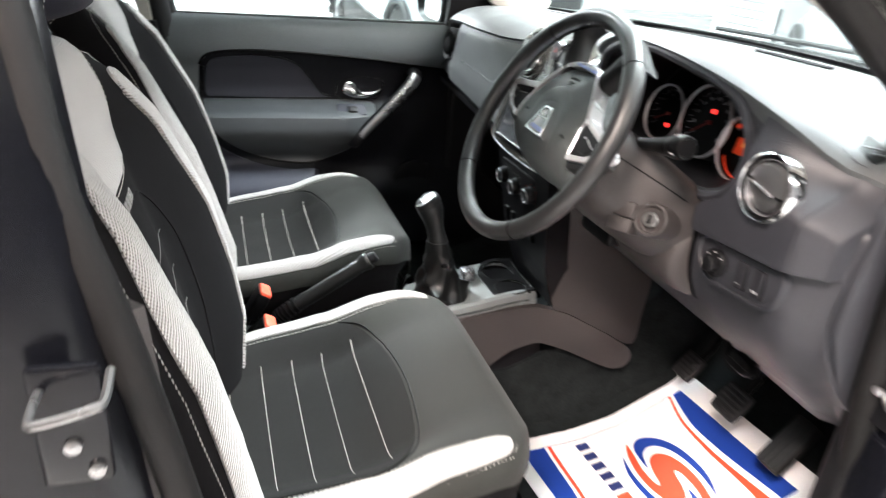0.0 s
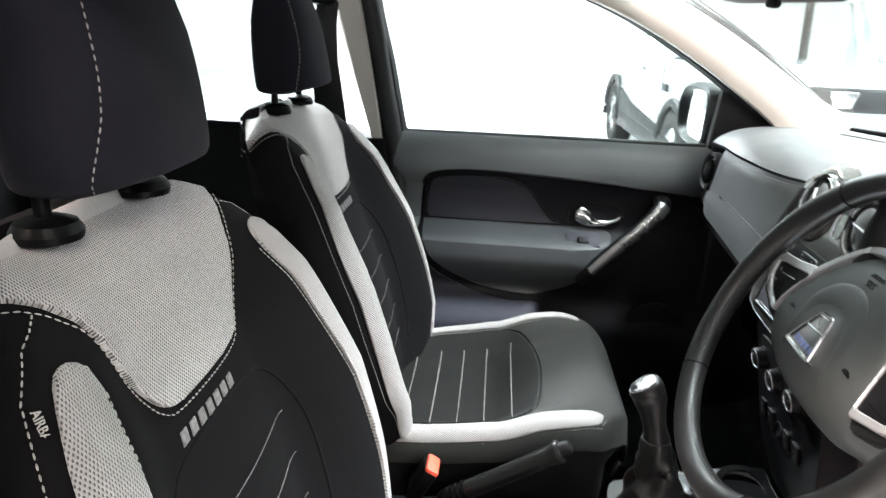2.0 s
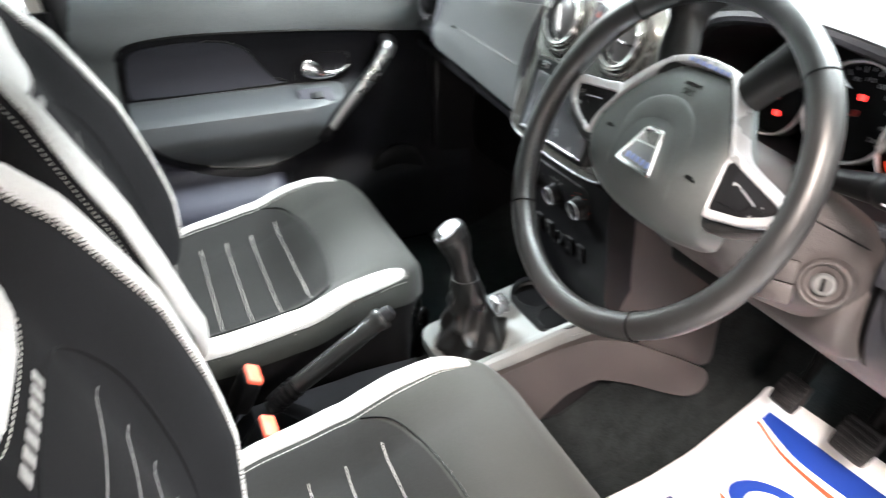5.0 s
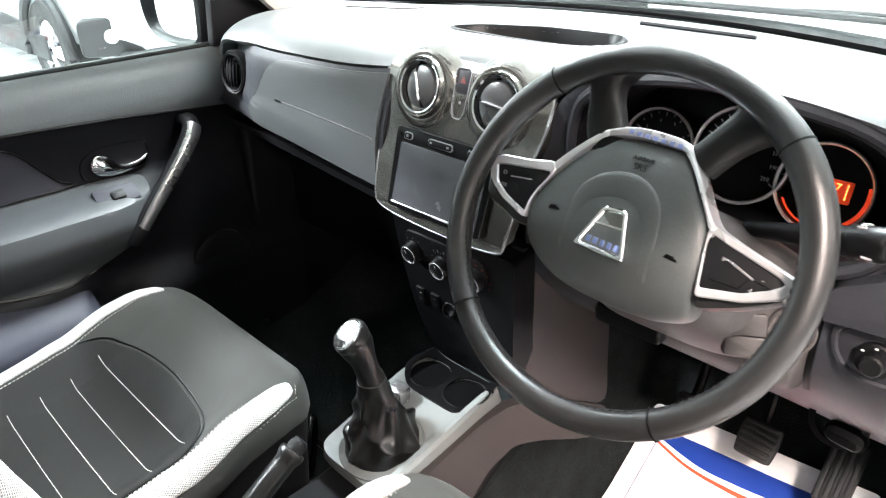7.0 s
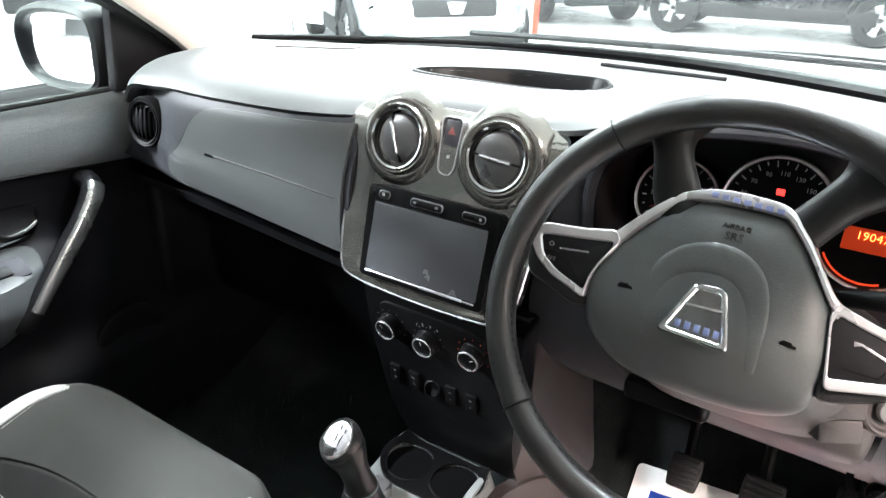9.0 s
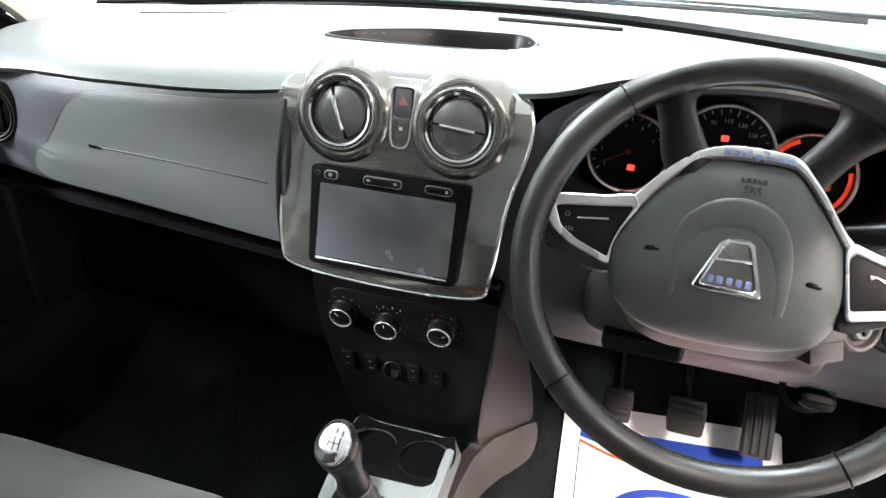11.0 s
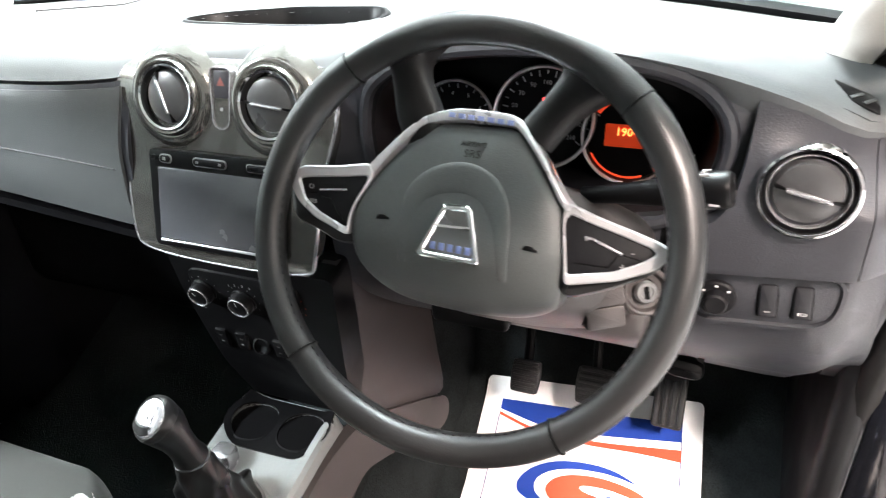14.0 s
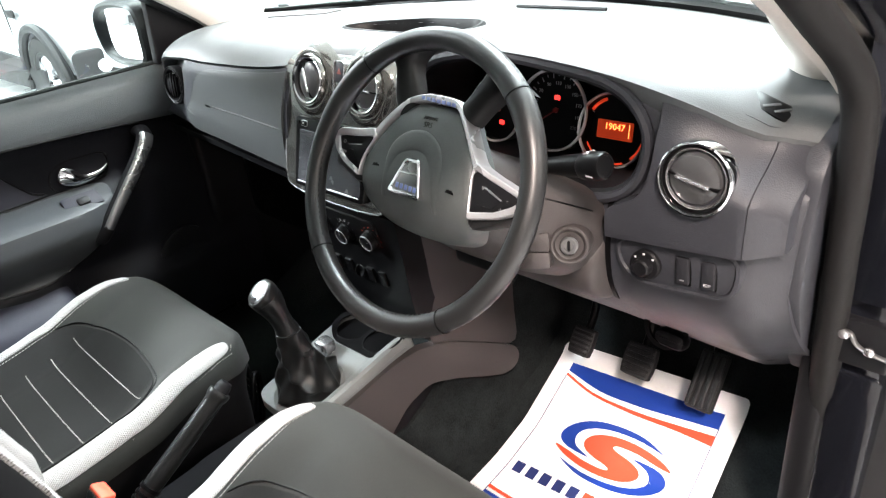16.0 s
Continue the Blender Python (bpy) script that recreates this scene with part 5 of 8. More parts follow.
# silver trim: crown over the hub and the two closed spoke frames
crown = [(-88, 45), (-76, 59), (-58, 78), (-46, 88), (-27, 95), (-5, 97), (24, 95), (36, 90), (44, 81), (56, 66), (68, 48), (77, 36), (86, 29)]
crown_in = [(-84, 33), (-66, 57), (-48, 76), (-39, 82), (-23, 85), (-4, 86), (27, 85), (36, 80), (41, 75), (51, 63), (64, 44), (73, 30), (80, 20)]


def open_curve(pts):
    return [Vector((p.x, p.y)) for p in curve_through([(p[0] * 0.001, p[1] * 0.001, 0) for p in pts], n=4)]


bm = bmesh.new()
rings = []
for a_, b_ in zip(open_curve(crown), open_curve(crown_in)):
    mid = a_.lerp(b_, 0.5)
    h0 = -2.0 * max(0.0, mid.y - 0.05) ** 2
    rings.append([Vector((*a_, -0.034)), Vector((*a_, -0.0145 + h0)), Vector((*a_.lerp(b_, 0.15), -0.0112 + h0)), Vector((*mid, -0.0102 + h0)), Vector((*a_.lerp(b_, 0.85), -0.0112 + h0)), Vector((*b_, -0.0145 + h0)), Vector((*b_, -0.034))])
loft(bm, rings)
part("crown_trim", bm, WHEEL_SILVER, wheel, "satin silver trim round the hub", local=True)
for k in range(7):
    bm = bmesh.new()
    x0, y0 = -24 + 8.0 * k, 92.6 - 0.45 * k
    plate(bm, mm2([(x0, y0), (x0 + 5.2, y0 - 0.3), (x0 + 5.2, y0 - 4.2), (x0, y0 - 3.9)]), Matrix(), -0.0130, 0.0002, base=-0.018)
    part("trim_mark", bm, BLUE_MARK, wheel, local=True)
frames = (([(-162, 28), (-148, 38), (-113, 41), (-86, 46), (-81, 36), (-93, 17), (-98.5, 2), (-99, -16), (-133, -4), (-151, 9)],
           [(-150, 27), (-140, 29), (-115, 31.5), (-88, 35), (-86.5, 33), (-94.4, 16), (-99.6, 2), (-101, -9.5), (-128, 1), (-143, 11)]),
          ([(78, 33), (101, 25), (127, 18), (150, 11), (159, 4), (146, -9), (122, -20), (84, -29), (80, -3), (76, 22)],
           [(80.5, 24.5), (100, 18.5), (121, 13), (142, 7), (147, 3.5), (137, -4), (118, -13.5), (85, -20.5), (81.8, -2), (78.5, 18)]))
for silver, black in frames:
    bm = bmesh.new()
    frame_ring(bm, rounded(mm2(silver), 0.005, 5), rounded(mm2(black), 0.003, 5), -0.0098, 0.022, 0.0012)
    part("spoke_trim", bm, WHEEL_SILVER, wheel, "satin silver spoke trim", local=True)
    bm = bmesh.new()
    plate(bm, rounded(offset2(mm2(black), -0.001), 0.003, 4), Matrix(), -0.0125, 0.0015, base=-0.028)
    part("button_pad", bm, DARK, wheel, "dark button pad", local=True)
for pts in ([(-131, 20), (-105, 23), (-104.6, 21), (-130.6, 18)], [(94, 10), (100, 9.4), (123, 0.6), (122.5, -1.2), (99, 7.4), (95, 5.5)]):
    bm = bmesh.new()
    plate(bm, mm2(pts), Matrix(), -0.0112, 0.0006, base=-0.014)
    part("button_bar", bm, SATIN, wheel, local=True)
for px, py, t, s in ((-139, 21, "O", 0.0062), (-136, 9, "RES", 0.0048), (130, 2, "-", 0.009), (124, -10, "+", 0.009)):
    writing("button_mark", t, s, wheel_m @ pose(px * 0.001, py * 0.001, -0.0123, 0, 0, -2), GREY_MARK, wheel, 0.0004)
for pts in ([(-128, 14), (-120, 13), (-112, 3), (-104, -4)], [(-146, 15), (-132, 16)], [(90, -11), (114, -11), (120, 0), (138, -3)]):
    bm = bmesh.new()
    tube(bm, [Vector((p[0] * 0.001, p[1] * 0.001, -0.0124)) for p in pts], 0.0006, 5)
    part("button_gap", bm, BLACK, wheel, local=True)

# column shroud with ignition lock and stalks
column = thing("steering_column", (0.18, -0.30, 0.85), "grey plastic steering column shroud with ignition lock", "steering column")
bm = bmesh.new()
ax = Vector((math.cos(TAU), 0, -math.sin(TAU)))
upv = Vector((math.sin(TAU), 0, math.cos(TAU)))
c0 = Vector((0.077, -0.30, 1.055))
rings = []
for d, hl, hr, hu, hd in ((0.045, 0.055, 0.055, 0.045, 0.050), (0.055, 0.062, 0.064, 0.050, 0.058), (0.085, 0.072, 0.084, 0.053, 0.068), (0.118, 0.080, 0.108, 0.052, 0.078), (0.145, 0.084, 0.124, 0.050, 0.084), (0.18, 0.086, 0.134, 0.046, 0.088), (0.24, 0.086, 0.138, 0.040, 0.09), (0.33, 0.08, 0.138, 0.03, 0.09)):
    ring = []
    for k in range(40):
        a = 2 * math.pi * k / 40
        c, s = math.cos(a), math.sin(a)
        y = (hl if c > 0 else hr) * math.copysign(abs(c) ** 0.6, c)
        z = (hu if s > 0 else hd) * math.copysign(abs(s) ** 0.6, s)
        ring.append(c0 + ax * d + Vector((0, y, 0)) + upv * z)
    rings.append(ring)
loft(bm, rings)
shroud = part("shroud", bm, LOWER, column, "grey plastic shroud")
# seam between the two halves of the shroud
bm = bmesh.new()
tube(bm, [r[19].lerp(r[20], 0.3) + Vector((-0.0004, -0.0004, 0)) for r in rings[:6]], 0.0009, 5)
part("shroud_seam", bm, BLACK, shroud)
# lower cover that fairs the column into the knee panel
bm = bmesh.new()
rings = []
for u, dx, dz in ((0.175, 0.040, 0.012), (0.185, 0.020, 0.006), (0.21, 0.008, 0.003), (0.26, 0.002, 0.001), (0.33, 0.0, 0.0), (0.39, 0.001, -0.001), (0.42, 0.004, -0.002), (0.434, 0.010, -0.001), (0.439, 0.022, 0.004)):
    rings.append([(x + dx, -u, z + dz) for x, z in ((0.30, 0.945), (0.252, 0.935), (0.232, 0.915), (0.226, 0.893), (0.231, 0.868), (0.246, 0.848), (0.272, 0.835), (0.33, 0.828), (0.36, 0.90))])
smooth_rings = [curve_through(col, n=3) for col in zip(*rings)]
loft(bm, [list(r) for r in zip(*smooth_rings)])
part("lower_cover", bm, LOWER, column, "grey plastic lower column cover")
bm = bmesh.new()
slab(bm, (0.2235, -0.296, 0.848), (0.30, -0.205, 0.872), 0.006)
part("adjuster_recess", bm, BLACK, column)
bm = bmesh.new()
key_m = basis((0.1865, -0.436, 0.956), (0.55, -1, 0.05), (0.35, 0.1, 1))
lathe(bm, [(0.024, -0.05), (0.0235, -0.003), (0.0225, 0.0015), (0.0205, 0.003), (0.0185, 0.002), (0.0165, -0.003), (0.0115, -0.004), (0.011, -0.006)], key_m, 40)
part("lock_housing", bm, LOWER, column)
for k, (w_, h_) in enumerate(((0.040, 0.022), (0.036, 0.020))):
    bm = bmesh.new()
    slab(bm, (-0.022 - w_, 0.016 - 0.023 * k - h_, -0.03), (-0.022, 0.016 - 0.023 * k, 0.006 + 0.003 * (1 - k)), 0.002, key_m)
    part("screw_cover", bm, LOWER, column, "small square screw cover")
bm = bmesh.new()
lathe(bm, [(0.0105, 0.0), (0.0105, 0.003), (0.009, 0.0045), (0.006, 0.0045), (0.0055, 0.003)], key_m, 24)
lock = part("ignition_lock", bm, GUNMETAL, column, "metal ignition lock")
bm = bmesh.new()
slab(bm, (-0.0015, -0.006, 0.003), (0.0015, 0.006, 0.006), 0.0005, key_m)
part("key_slot", bm, BLACK, lock)
for side, tip, root in ((-1, (0.172, -0.492, 1.071), (0.19, -0.375, 1.043)), (1, (0.190, -0.195, 1.042), (0.195, -0.24, 1.035))):
    st = thing("stalk_switch", Vector(root), "black column stalk switch", "switch", "column stalks")
    tip, root = Vector(tip), Vector(root)
    bm = bmesh.new()
    q = [root.lerp(tip, k / 8) for k in range(9)]
    tube(bm, q, [0.0075, 0.0078, 0.0085, 0.0098, 0.0112, 0.0124, 0.0132, 0.0134, 0.0132], 18)
    stem = part("stem", bm, BLACK, st)
    bm = bmesh.new()
    d = (tip - root).normalized()
    lathe(bm, [(0.0130, -0.030), (0.0146, -0.028), (0.0152, -0.018), (0.0150, -0.003), (0.0130, 0.0005), (0.0108, 0.001), (0.0100, -0.001), (0.0030, -0.001)], basis(tip, d.orthogonal(), d.cross(d.orthogonal())), 32)
    end = part("twist_end", bm, BLACK, st)
    side_m = basis(tip - d * 0.014, d, Vector((0, 0, 1)).cross(d))
    for k in range(3):
        bm = bmesh.new()
        slab(bm, (-0.008, -0.006 + 0.005 * k, 0.0130), (-0.001 - 0.002 * (k % 2), -0.004 + 0.005 * k, 0.0156), 0.0003, side_m)
        part("stalk_mark", bm, GREY_MARK, end)
    for k in range(3):
        bm = bmesh.new()
        p = tip + d * (-0.012) + Vector((-0.0130, 0, 0.003 - 0.005 * k))
        slab(bm, (-0.0008, -0.004, -0.0012), (0.0008, 0.004, 0.0012), 0.0003, Matrix.Translation(p))
        part("stalk_mark", bm, DIAL_MARK, st)


# ---------- dashboard ----------
dash = thing("dashboard", (0.45, CY, 0.72), "dark grey moulded car dashboard", "dashboard")


def screen_edge(y):
    return 0.875 - 0.29 * ((y - CY) / 0.71) ** 2


PAD_ROWS = [  # y, then x and z from the crest to the lip
    (0.738, (0.44, 1.085), (0.37, 1.085), (0.32, 1.07), (0.295, 1.05), (0.285, 1.03)),
    (0.70, (0.44, 1.105), (0.36, 1.103), (0.31, 1.092), (0.28, 1.075), (0.268, 1.06)),
    (0.60, (0.45, 1.118), (0.36, 1.117), (0.305, 1.107), (0.27, 1.092), (0.255, 1.078)),
    (0.45, (0.45, 1.122), (0.36, 1.122), (0.30, 1.113), (0.265, 1.098), (0.247, 1.082)),
    (0.22, (0.45, 1.124), (0.37, 1.126), (0.315, 1.12), (0.285, 1.108), (0.262, 1.09)),
    (0.10, (0.46, 1.125), (0.38, 1.128), (0.33, 1.126), (0.305, 1.118), (0.29, 1.104)),
    (-0.06, (0.47, 1.127), (0.40, 1.132), (0.34, 1.13), (0.31, 1.122), (0.295, 1.108)),
    (-0.12, (0.48, 1.13), (0.40, 1.14), (0.33, 1.145), (0.275, 1.14), (0.25, 1.128)),
    (-0.20, (0.48, 1.133), (0.40, 1.149), (0.32, 1.164), (0.255, 1.166), (0.226, 1.157)),
    (-0.30, (0.48, 1.134), (0.40, 1.152), (0.31, 1.170), (0.245, 1.174), (0.214, 1.166)),
    (-0.38, (0.48, 1.133), (0.40, 1.148), (0.31, 1.163), (0.25, 1.166), (0.223, 1.159)),
    (-0.46, (0.475, 1.13), (0.40, 1.140), (0.32, 1.147), (0.27, 1.147), (0.248, 1.139)),
    (-0.54, (0.465, 1.116), (0.40, 1.120), (0.34, 1.122), (0.295, 1.118), (0.272, 1.110)),
    (-0.60, (0.46, 1.106), (0.41, 1.104), (0.365, 1.098), (0.325, 1.088), (0.306, 1.078)),
    (-0.62, (0.46, 1.103), (0.41, 1.100), (0.37, 1.094), (0.335, 1.084), (0.318, 1.074)),
    (-0.645, (0.46, 1.097), (0.42, 1.095), (0.38, 1.089), (0.355, 1.078), (0.345, 1.064)),
]


def pad_profile(y):
    rows = sorted(((r[0], sum((list(p) for p in r[1:]), [])) for r in PAD_ROWS))
    ys, table = np.array([r[0] for r in rows]), np.array([r[1] for r in rows])
    slope = np.gradient(table, ys, axis=0)
    y = min(max(y, ys[0]), ys[-1])
    i = min(max(int(np.searchsorted(ys, y)) - 1, 0), len(ys) - 2)
    h = ys[i + 1] - ys[i]
    k = (y - ys[i]) / h
    vals = (2 * k ** 3 - 3 * k ** 2 + 1) * table[i] + (k ** 3 - 2 * k ** 2 + k) * h * slope[i] + (3 * k ** 2 - 2 * k ** 3) * table[i + 1] + (k ** 3 - k ** 2) * h * slope[i + 1]
    vals = [float(q) for q in vals]
    pts = [(vals[i], vals[i + 1]) for i in range(0, len(vals), 2)]
    e = screen_edge(y)
    head = [(e, 1.096), (e - 0.05, 1.102), (0.5 * (e + pts[0][0]) + 0.02, 1.110)]
    return head + pts


bm = bmesh.new()
rings = []
n = 60
for k in range(n + 1):
    y = 0.738 + (-0.645 - 0.738) * k / n
    prof = curve_through([(x, y, z) for x, z in pad_profile(y)], n=4)
    lip = prof[-1]
    deep = 0.022 * ss(-0.45, -0.50, y)
    prof.append(Vector((lip.x + 0.004, y, lip.z - 0.006 - 0.4 * deep)))
    prof.append(Vector((lip.x + 0.010, y, lip.z - 0.008 - deep)))
    prof.append(Vector((lip.x + 0.05, y, lip.z - 0.012 - deep)))
    rings.append(prof)
loft(bm, rings, closed=False, caps=False)
tray_o = rounded([(0.415, -0.048), (0.402, 0.060), (0.405, 0.190), (0.416, 0.214), (0.455, 0.185), (0.505, 0.09), (0.520, -0.035), (0.47, -0.060)], 0.022, 6)


def inside(p, poly):
    hit = False
    for i in range(len(poly)):
        a, b = poly[i - 1], poly[i]
        if (a[1] > p[1]) != (b[1] > p[1]) and p[0] < (b[0] - a[0]) * (p[1] - a[1]) / (b[1] - a[1]) + a[0]:
            hit = not hit
    return hit


for axis, lo, hi in ((0, 0.37, 0.56), (1, -0.08, 0.23)):
    for k in range(28):
        co, no = [0, 0, 0], [0, 0, 0]
        co[axis], no[axis] = lo + (hi - lo) * k / 27, 1
        near = [f for f in bm.faces if 0.34 < f.calc_center_median().x < 0.60 and -0.12 < f.calc_center_median().y < 0.27 and f.calc_center_median().z > 1.09]
        geom = list({v for f in near for v in f.verts}) + list({e for f in near for e in f.edges}) + near
        bmesh.ops.bisect_plane(bm, geom=geom, plane_co=co, plane_no=no, dist=1e-6)
gone = [f for f in bm.faces if f.calc_center_median().z > 1.09 and inside(f.calc_center_median(), tray_o)]
bmesh.ops.delete(bm, geom=gone, context="FACES")
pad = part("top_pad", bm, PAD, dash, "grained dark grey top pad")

# open tray in the crest, above the centre
bm = bmesh.new()
loft(bm, [[Vector((p.x, p.y, 1.124)) for p in offset2(tray_o, -0.010)], [Vector((p.x, p.y, 1.1290)) for p in offset2(tray_o, -0.006)], [Vector((p.x, p.y, 1.1290)) for p in offset2(tray_o, -0.002)], [Vector((p.x, p.y, 1.125)) for p in offset2(tray_o, 0.001)],
          [Vector((p.x, p.y, 1.095)) for p in offset2(tray_o, 0.008)], [Vector((p.x, p.y, 1.092)) for p in offset2(tray_o, 0.02)]], caps=False)
plate(bm, offset2(tray_o, 0.006), pose(0, 0, 1.085), 0.0075, 0.001)
part("open_tray", bm, BLACK, dash, "black open tray")
# demister slot
bm = bmesh.new()
tube(bm, [(0.720, 0.048 - 0.0202 * k, 1.1125) for k in range(11)], 0.0035, 6)
part("demister_slot", bm, DARK, dash)


def pad_z(x, y):
    P_ = curve_through([(px, pz, 0) for px, pz in pad_profile(y)], n=6)
    return lerp(sorted([(p.x, p.y) for p in P_]), x)


def on_pad(u, v):
    return (u, v, pad_z(u, v))


# thin grey plate that draws a shadow lying on the passenger-side pad
for corners in ([(0.46, 0.545), (0.53, 0.575), (0.61, 0.465), (0.545, 0.445)],):
    bm = patch([(p.x, p.y) for p in rounded(corners, 0.008, 4)], on_pad, 0.02, 0.02, off=0.0016, down=0.003)
    part("shadow_patch", bm, LOWER, dash, "flat grey patch in place of a shadow on the pad")

# passenger face: glove box lid and lower edge
def face_zb(y):
    return lerp([(0.19, 0.902), (0.45, 0.925), (0.60, 0.936), (0.74, 0.946)], y)


def face_surface(u, v):
    """u = -y, v from 0 (upper seam) to 1 (undercut)."""
    y = -u
    zb = face_zb(y)
    top = pad_profile(y)[-1]
    pts = [(0.0, (top[0] - 0.002, top[1] - 0.004)), (0.12, (top[0] - 0.010, top[1] - 0.022)), (0.4, (0.232, 1.0)), (0.62, (0.227, zb + 0.04)), (0.74, (0.229, zb + 0.012)), (0.8, (0.238, zb)), (0.88, (0.29, zb - 0.018)), (1.0, (0.42, zb - 0.05))]
    x, z = glide([(q[0], q[1][0]) for q in pts], v), glide([(q[0], q[1][1]) for q in pts], v)
    end = 0.036 * ss(0.52, 0.66, y) + 0.018 * ss(0.66, 0.74, y)
    return (x + end * (1 - ss(0.7, 0.9, v)), y, z)


bm = patch([(-0.738, 0.0), (-0.185, 0.0), (-0.185, 1.0), (-0.738, 1.0)], face_surface, 0.03, 0.03, down=0.01, flip=True)
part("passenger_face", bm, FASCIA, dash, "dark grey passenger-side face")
lid = curve_through([(-0.195, 0.05, 0), (-0.30, 0.05, 0), (-0.40, 0.055, 0), (-0.455, 0.09, 0), (-0.49, 0.19, 0), (-0.525, 0.40, 0), (-0.553, 0.62, 0), (-0.556, 0.70, 0), (-0.52, 0.735, 0), (-0.4, 0.74, 0), (-0.25, 0.745, 0), (-0.195, 0.745, 0)], n=5)
bm = patch([(p.x, p.y) for p in lid], face_surface, 0.03, 0.03, off=0.005, down=0.004, flip=True)
glovebox = part("glovebox_lid", bm, PAD, dash, "grained grey glovebox lid")
bm = bmesh.new()
tube(bm, [Vector(face_surface(p.x, p.y)) + Vector((-0.0030, 0, 0.0)) for p in lid[:46]], 0.0022, 6)
part("lid_gap", bm, BLACK, dash)
bm = bmesh.new()
tube(bm, [Vector(face_surface(-0.440 + 0.235 * k / 10, 0.40 + 0.045 * k / 10)) + Vector((-0.0055, 0, 0)) for k in range(11)], 0.0011, 5)
part("lid_crease", bm, DARK, dash)
writing("lid_mark", "AIRBAG", 0.006, basis(Vector(face_surface(-0.452, 0.405)) + Vector((-0.0056, 0, 0)), (0, -1, -0.05), (0.05, 0, 1)), DARK, dash, 0.0004)
# shelf lip below the lid
bm = bmesh.new()
loft(bm, [[(0.262, y, face_zb(y) - 0.030), (0.266, y, face_zb(y) - 0.045), (0.36, y, face_zb(y) - 0.075), (0.36, y, face_zb(y) - 0.055)] for y in (0.72, 0.6, 0.45, 0.3, 0.18)])
part("shelf_lip", bm, DARK, dash)
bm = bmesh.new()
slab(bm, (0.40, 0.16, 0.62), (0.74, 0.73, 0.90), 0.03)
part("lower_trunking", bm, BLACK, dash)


VENT_DARK = material("vent_plastic", (0.045, 0.046, 0.047), 0.32, vary=0.08)


def round_vent(name_label, at, normal, r, flap_deg, parent, bar=1.0):
    """A turning eyeball vent: chrome ring, dark socket, disc with a pale flap."""
    nrm = Vector(normal).normalized()
    xa = Vector((0, -1, 0)) - nrm * Vector((0, -1, 0)).dot(nrm)
    m = basis(at, xa, nrm.cross(xa))
    driver_side = at[1] < -0.4
    bm = bmesh.new()
    if driver_side:
        lathe(bm, [(r * 1.21, -0.01), (r * 1.21, 0.003), (r * 1.17, 0.0065), (r * 1.12, 0.0075), (r * 1.085, 0.0055), (r * 1.08, -0.004)], m, 48, cap=False)
        vent = part("air_vent", bm, CHROME, parent, name_label)
        bm = bmesh.new()
        lathe(bm, [(r * 1.085, 0.003), (r * 1.05, 0.0035), (r * 1.0, 0.0), (r * 0.97, -0.004)], m, 48, cap=False)
        part("vent_channel", bm, BLACK, vent, "black channel")
        bm = bmesh.new()
        lathe(bm, [(r * 0.985, -0.004), (r * 0.98, 0.0015), (r * 0.94, 0.0030), (r * 0.90, 0.0010), (r * 0.89, -0.012)], m, 48, cap=False)
        part("vent_ring", bm, SATIN, vent, "silver inner ring")
    else:
        lathe(bm, [(r * 1.22, -0.01), (r * 1.22, 0.003), (r * 1.14, 0.0075), (r * 1.07, 0.0065), (r * 1.05, 0.002)], m, 40, cap=False)
        vent = part("air_vent", bm, GLOSS if bar else DARK, parent, name_label)
        bm = bmesh.new()
        lathe(bm, [(r * 1.06, -0.002), (r * 1.06, 0.0055), (r * 1.02, 0.0085), (r * 0.95, 0.0075), (r * 0.925, 0.002), (r * 0.92, -0.012)], m, 40, cap=False)
        part("vent_ring", bm, CHROME if bar else DARK, vent, "silver ring" if bar else "")
    bm = bmesh.new()
    lathe(bm, [(r * 0.95, -0.014), (r * 0.2, -0.013)], m, 32)
    part("vent_socket", bm, BLACK, vent)
    f = m @ pose(0, 0, 0, 0, 0, flap_deg)
    bm = bmesh.new()
    rr = r * 0.84
    lathe(bm, [(rr, -0.010), (rr, -0.001), (rr * 0.93, 0.004), (rr * 0.7, 0.0072), (rr * 0.35, 0.0088)], f @ pose(0, 0, 0, 6, 0, 0), 36)
    disc = part("vent_disc", bm, VENT_DARK if bar else DARK, vent)
    if bar:
        bm = bmesh.new()
        slab(bm, (-rr * 0.66, -0.0020, 0.004), (rr * 0.66, 0.0020, 0.0122), 0.002, f @ pose(0, 0, 0, 6, 0, 0))
        part("vent_flap", bm, SATIN, vent, "silver flap bar")
        bm = bmesh.new()
        slab(bm, (-rr * 0.98, -0.0014, 0.0), (rr * 0.98, 0.0014, 0.0078), 0.0006, f @ pose(0, 0, 0, 6, 0, 0))
        part("vent_gap", bm, BLACK, vent)
    else:
        for k in range(-2, 3):
            bm = bmesh.new()
            h = math.sqrt(max(0.05, 1 - (k / 3) ** 2)) * rr * 0.95
            slab(bm, (-h, k * rr / 3 - 0.001, 0.0), (h, k * rr / 3 + 0.001, 0.010), 0.0005, f)
            part("vent_slat", bm, BLACK, vent)
    return vent


round_vent("round side air vent", (0.260, 0.644, 1.013), (-1, -0.05, 0.12), 0.0345, 90, dash, 0)

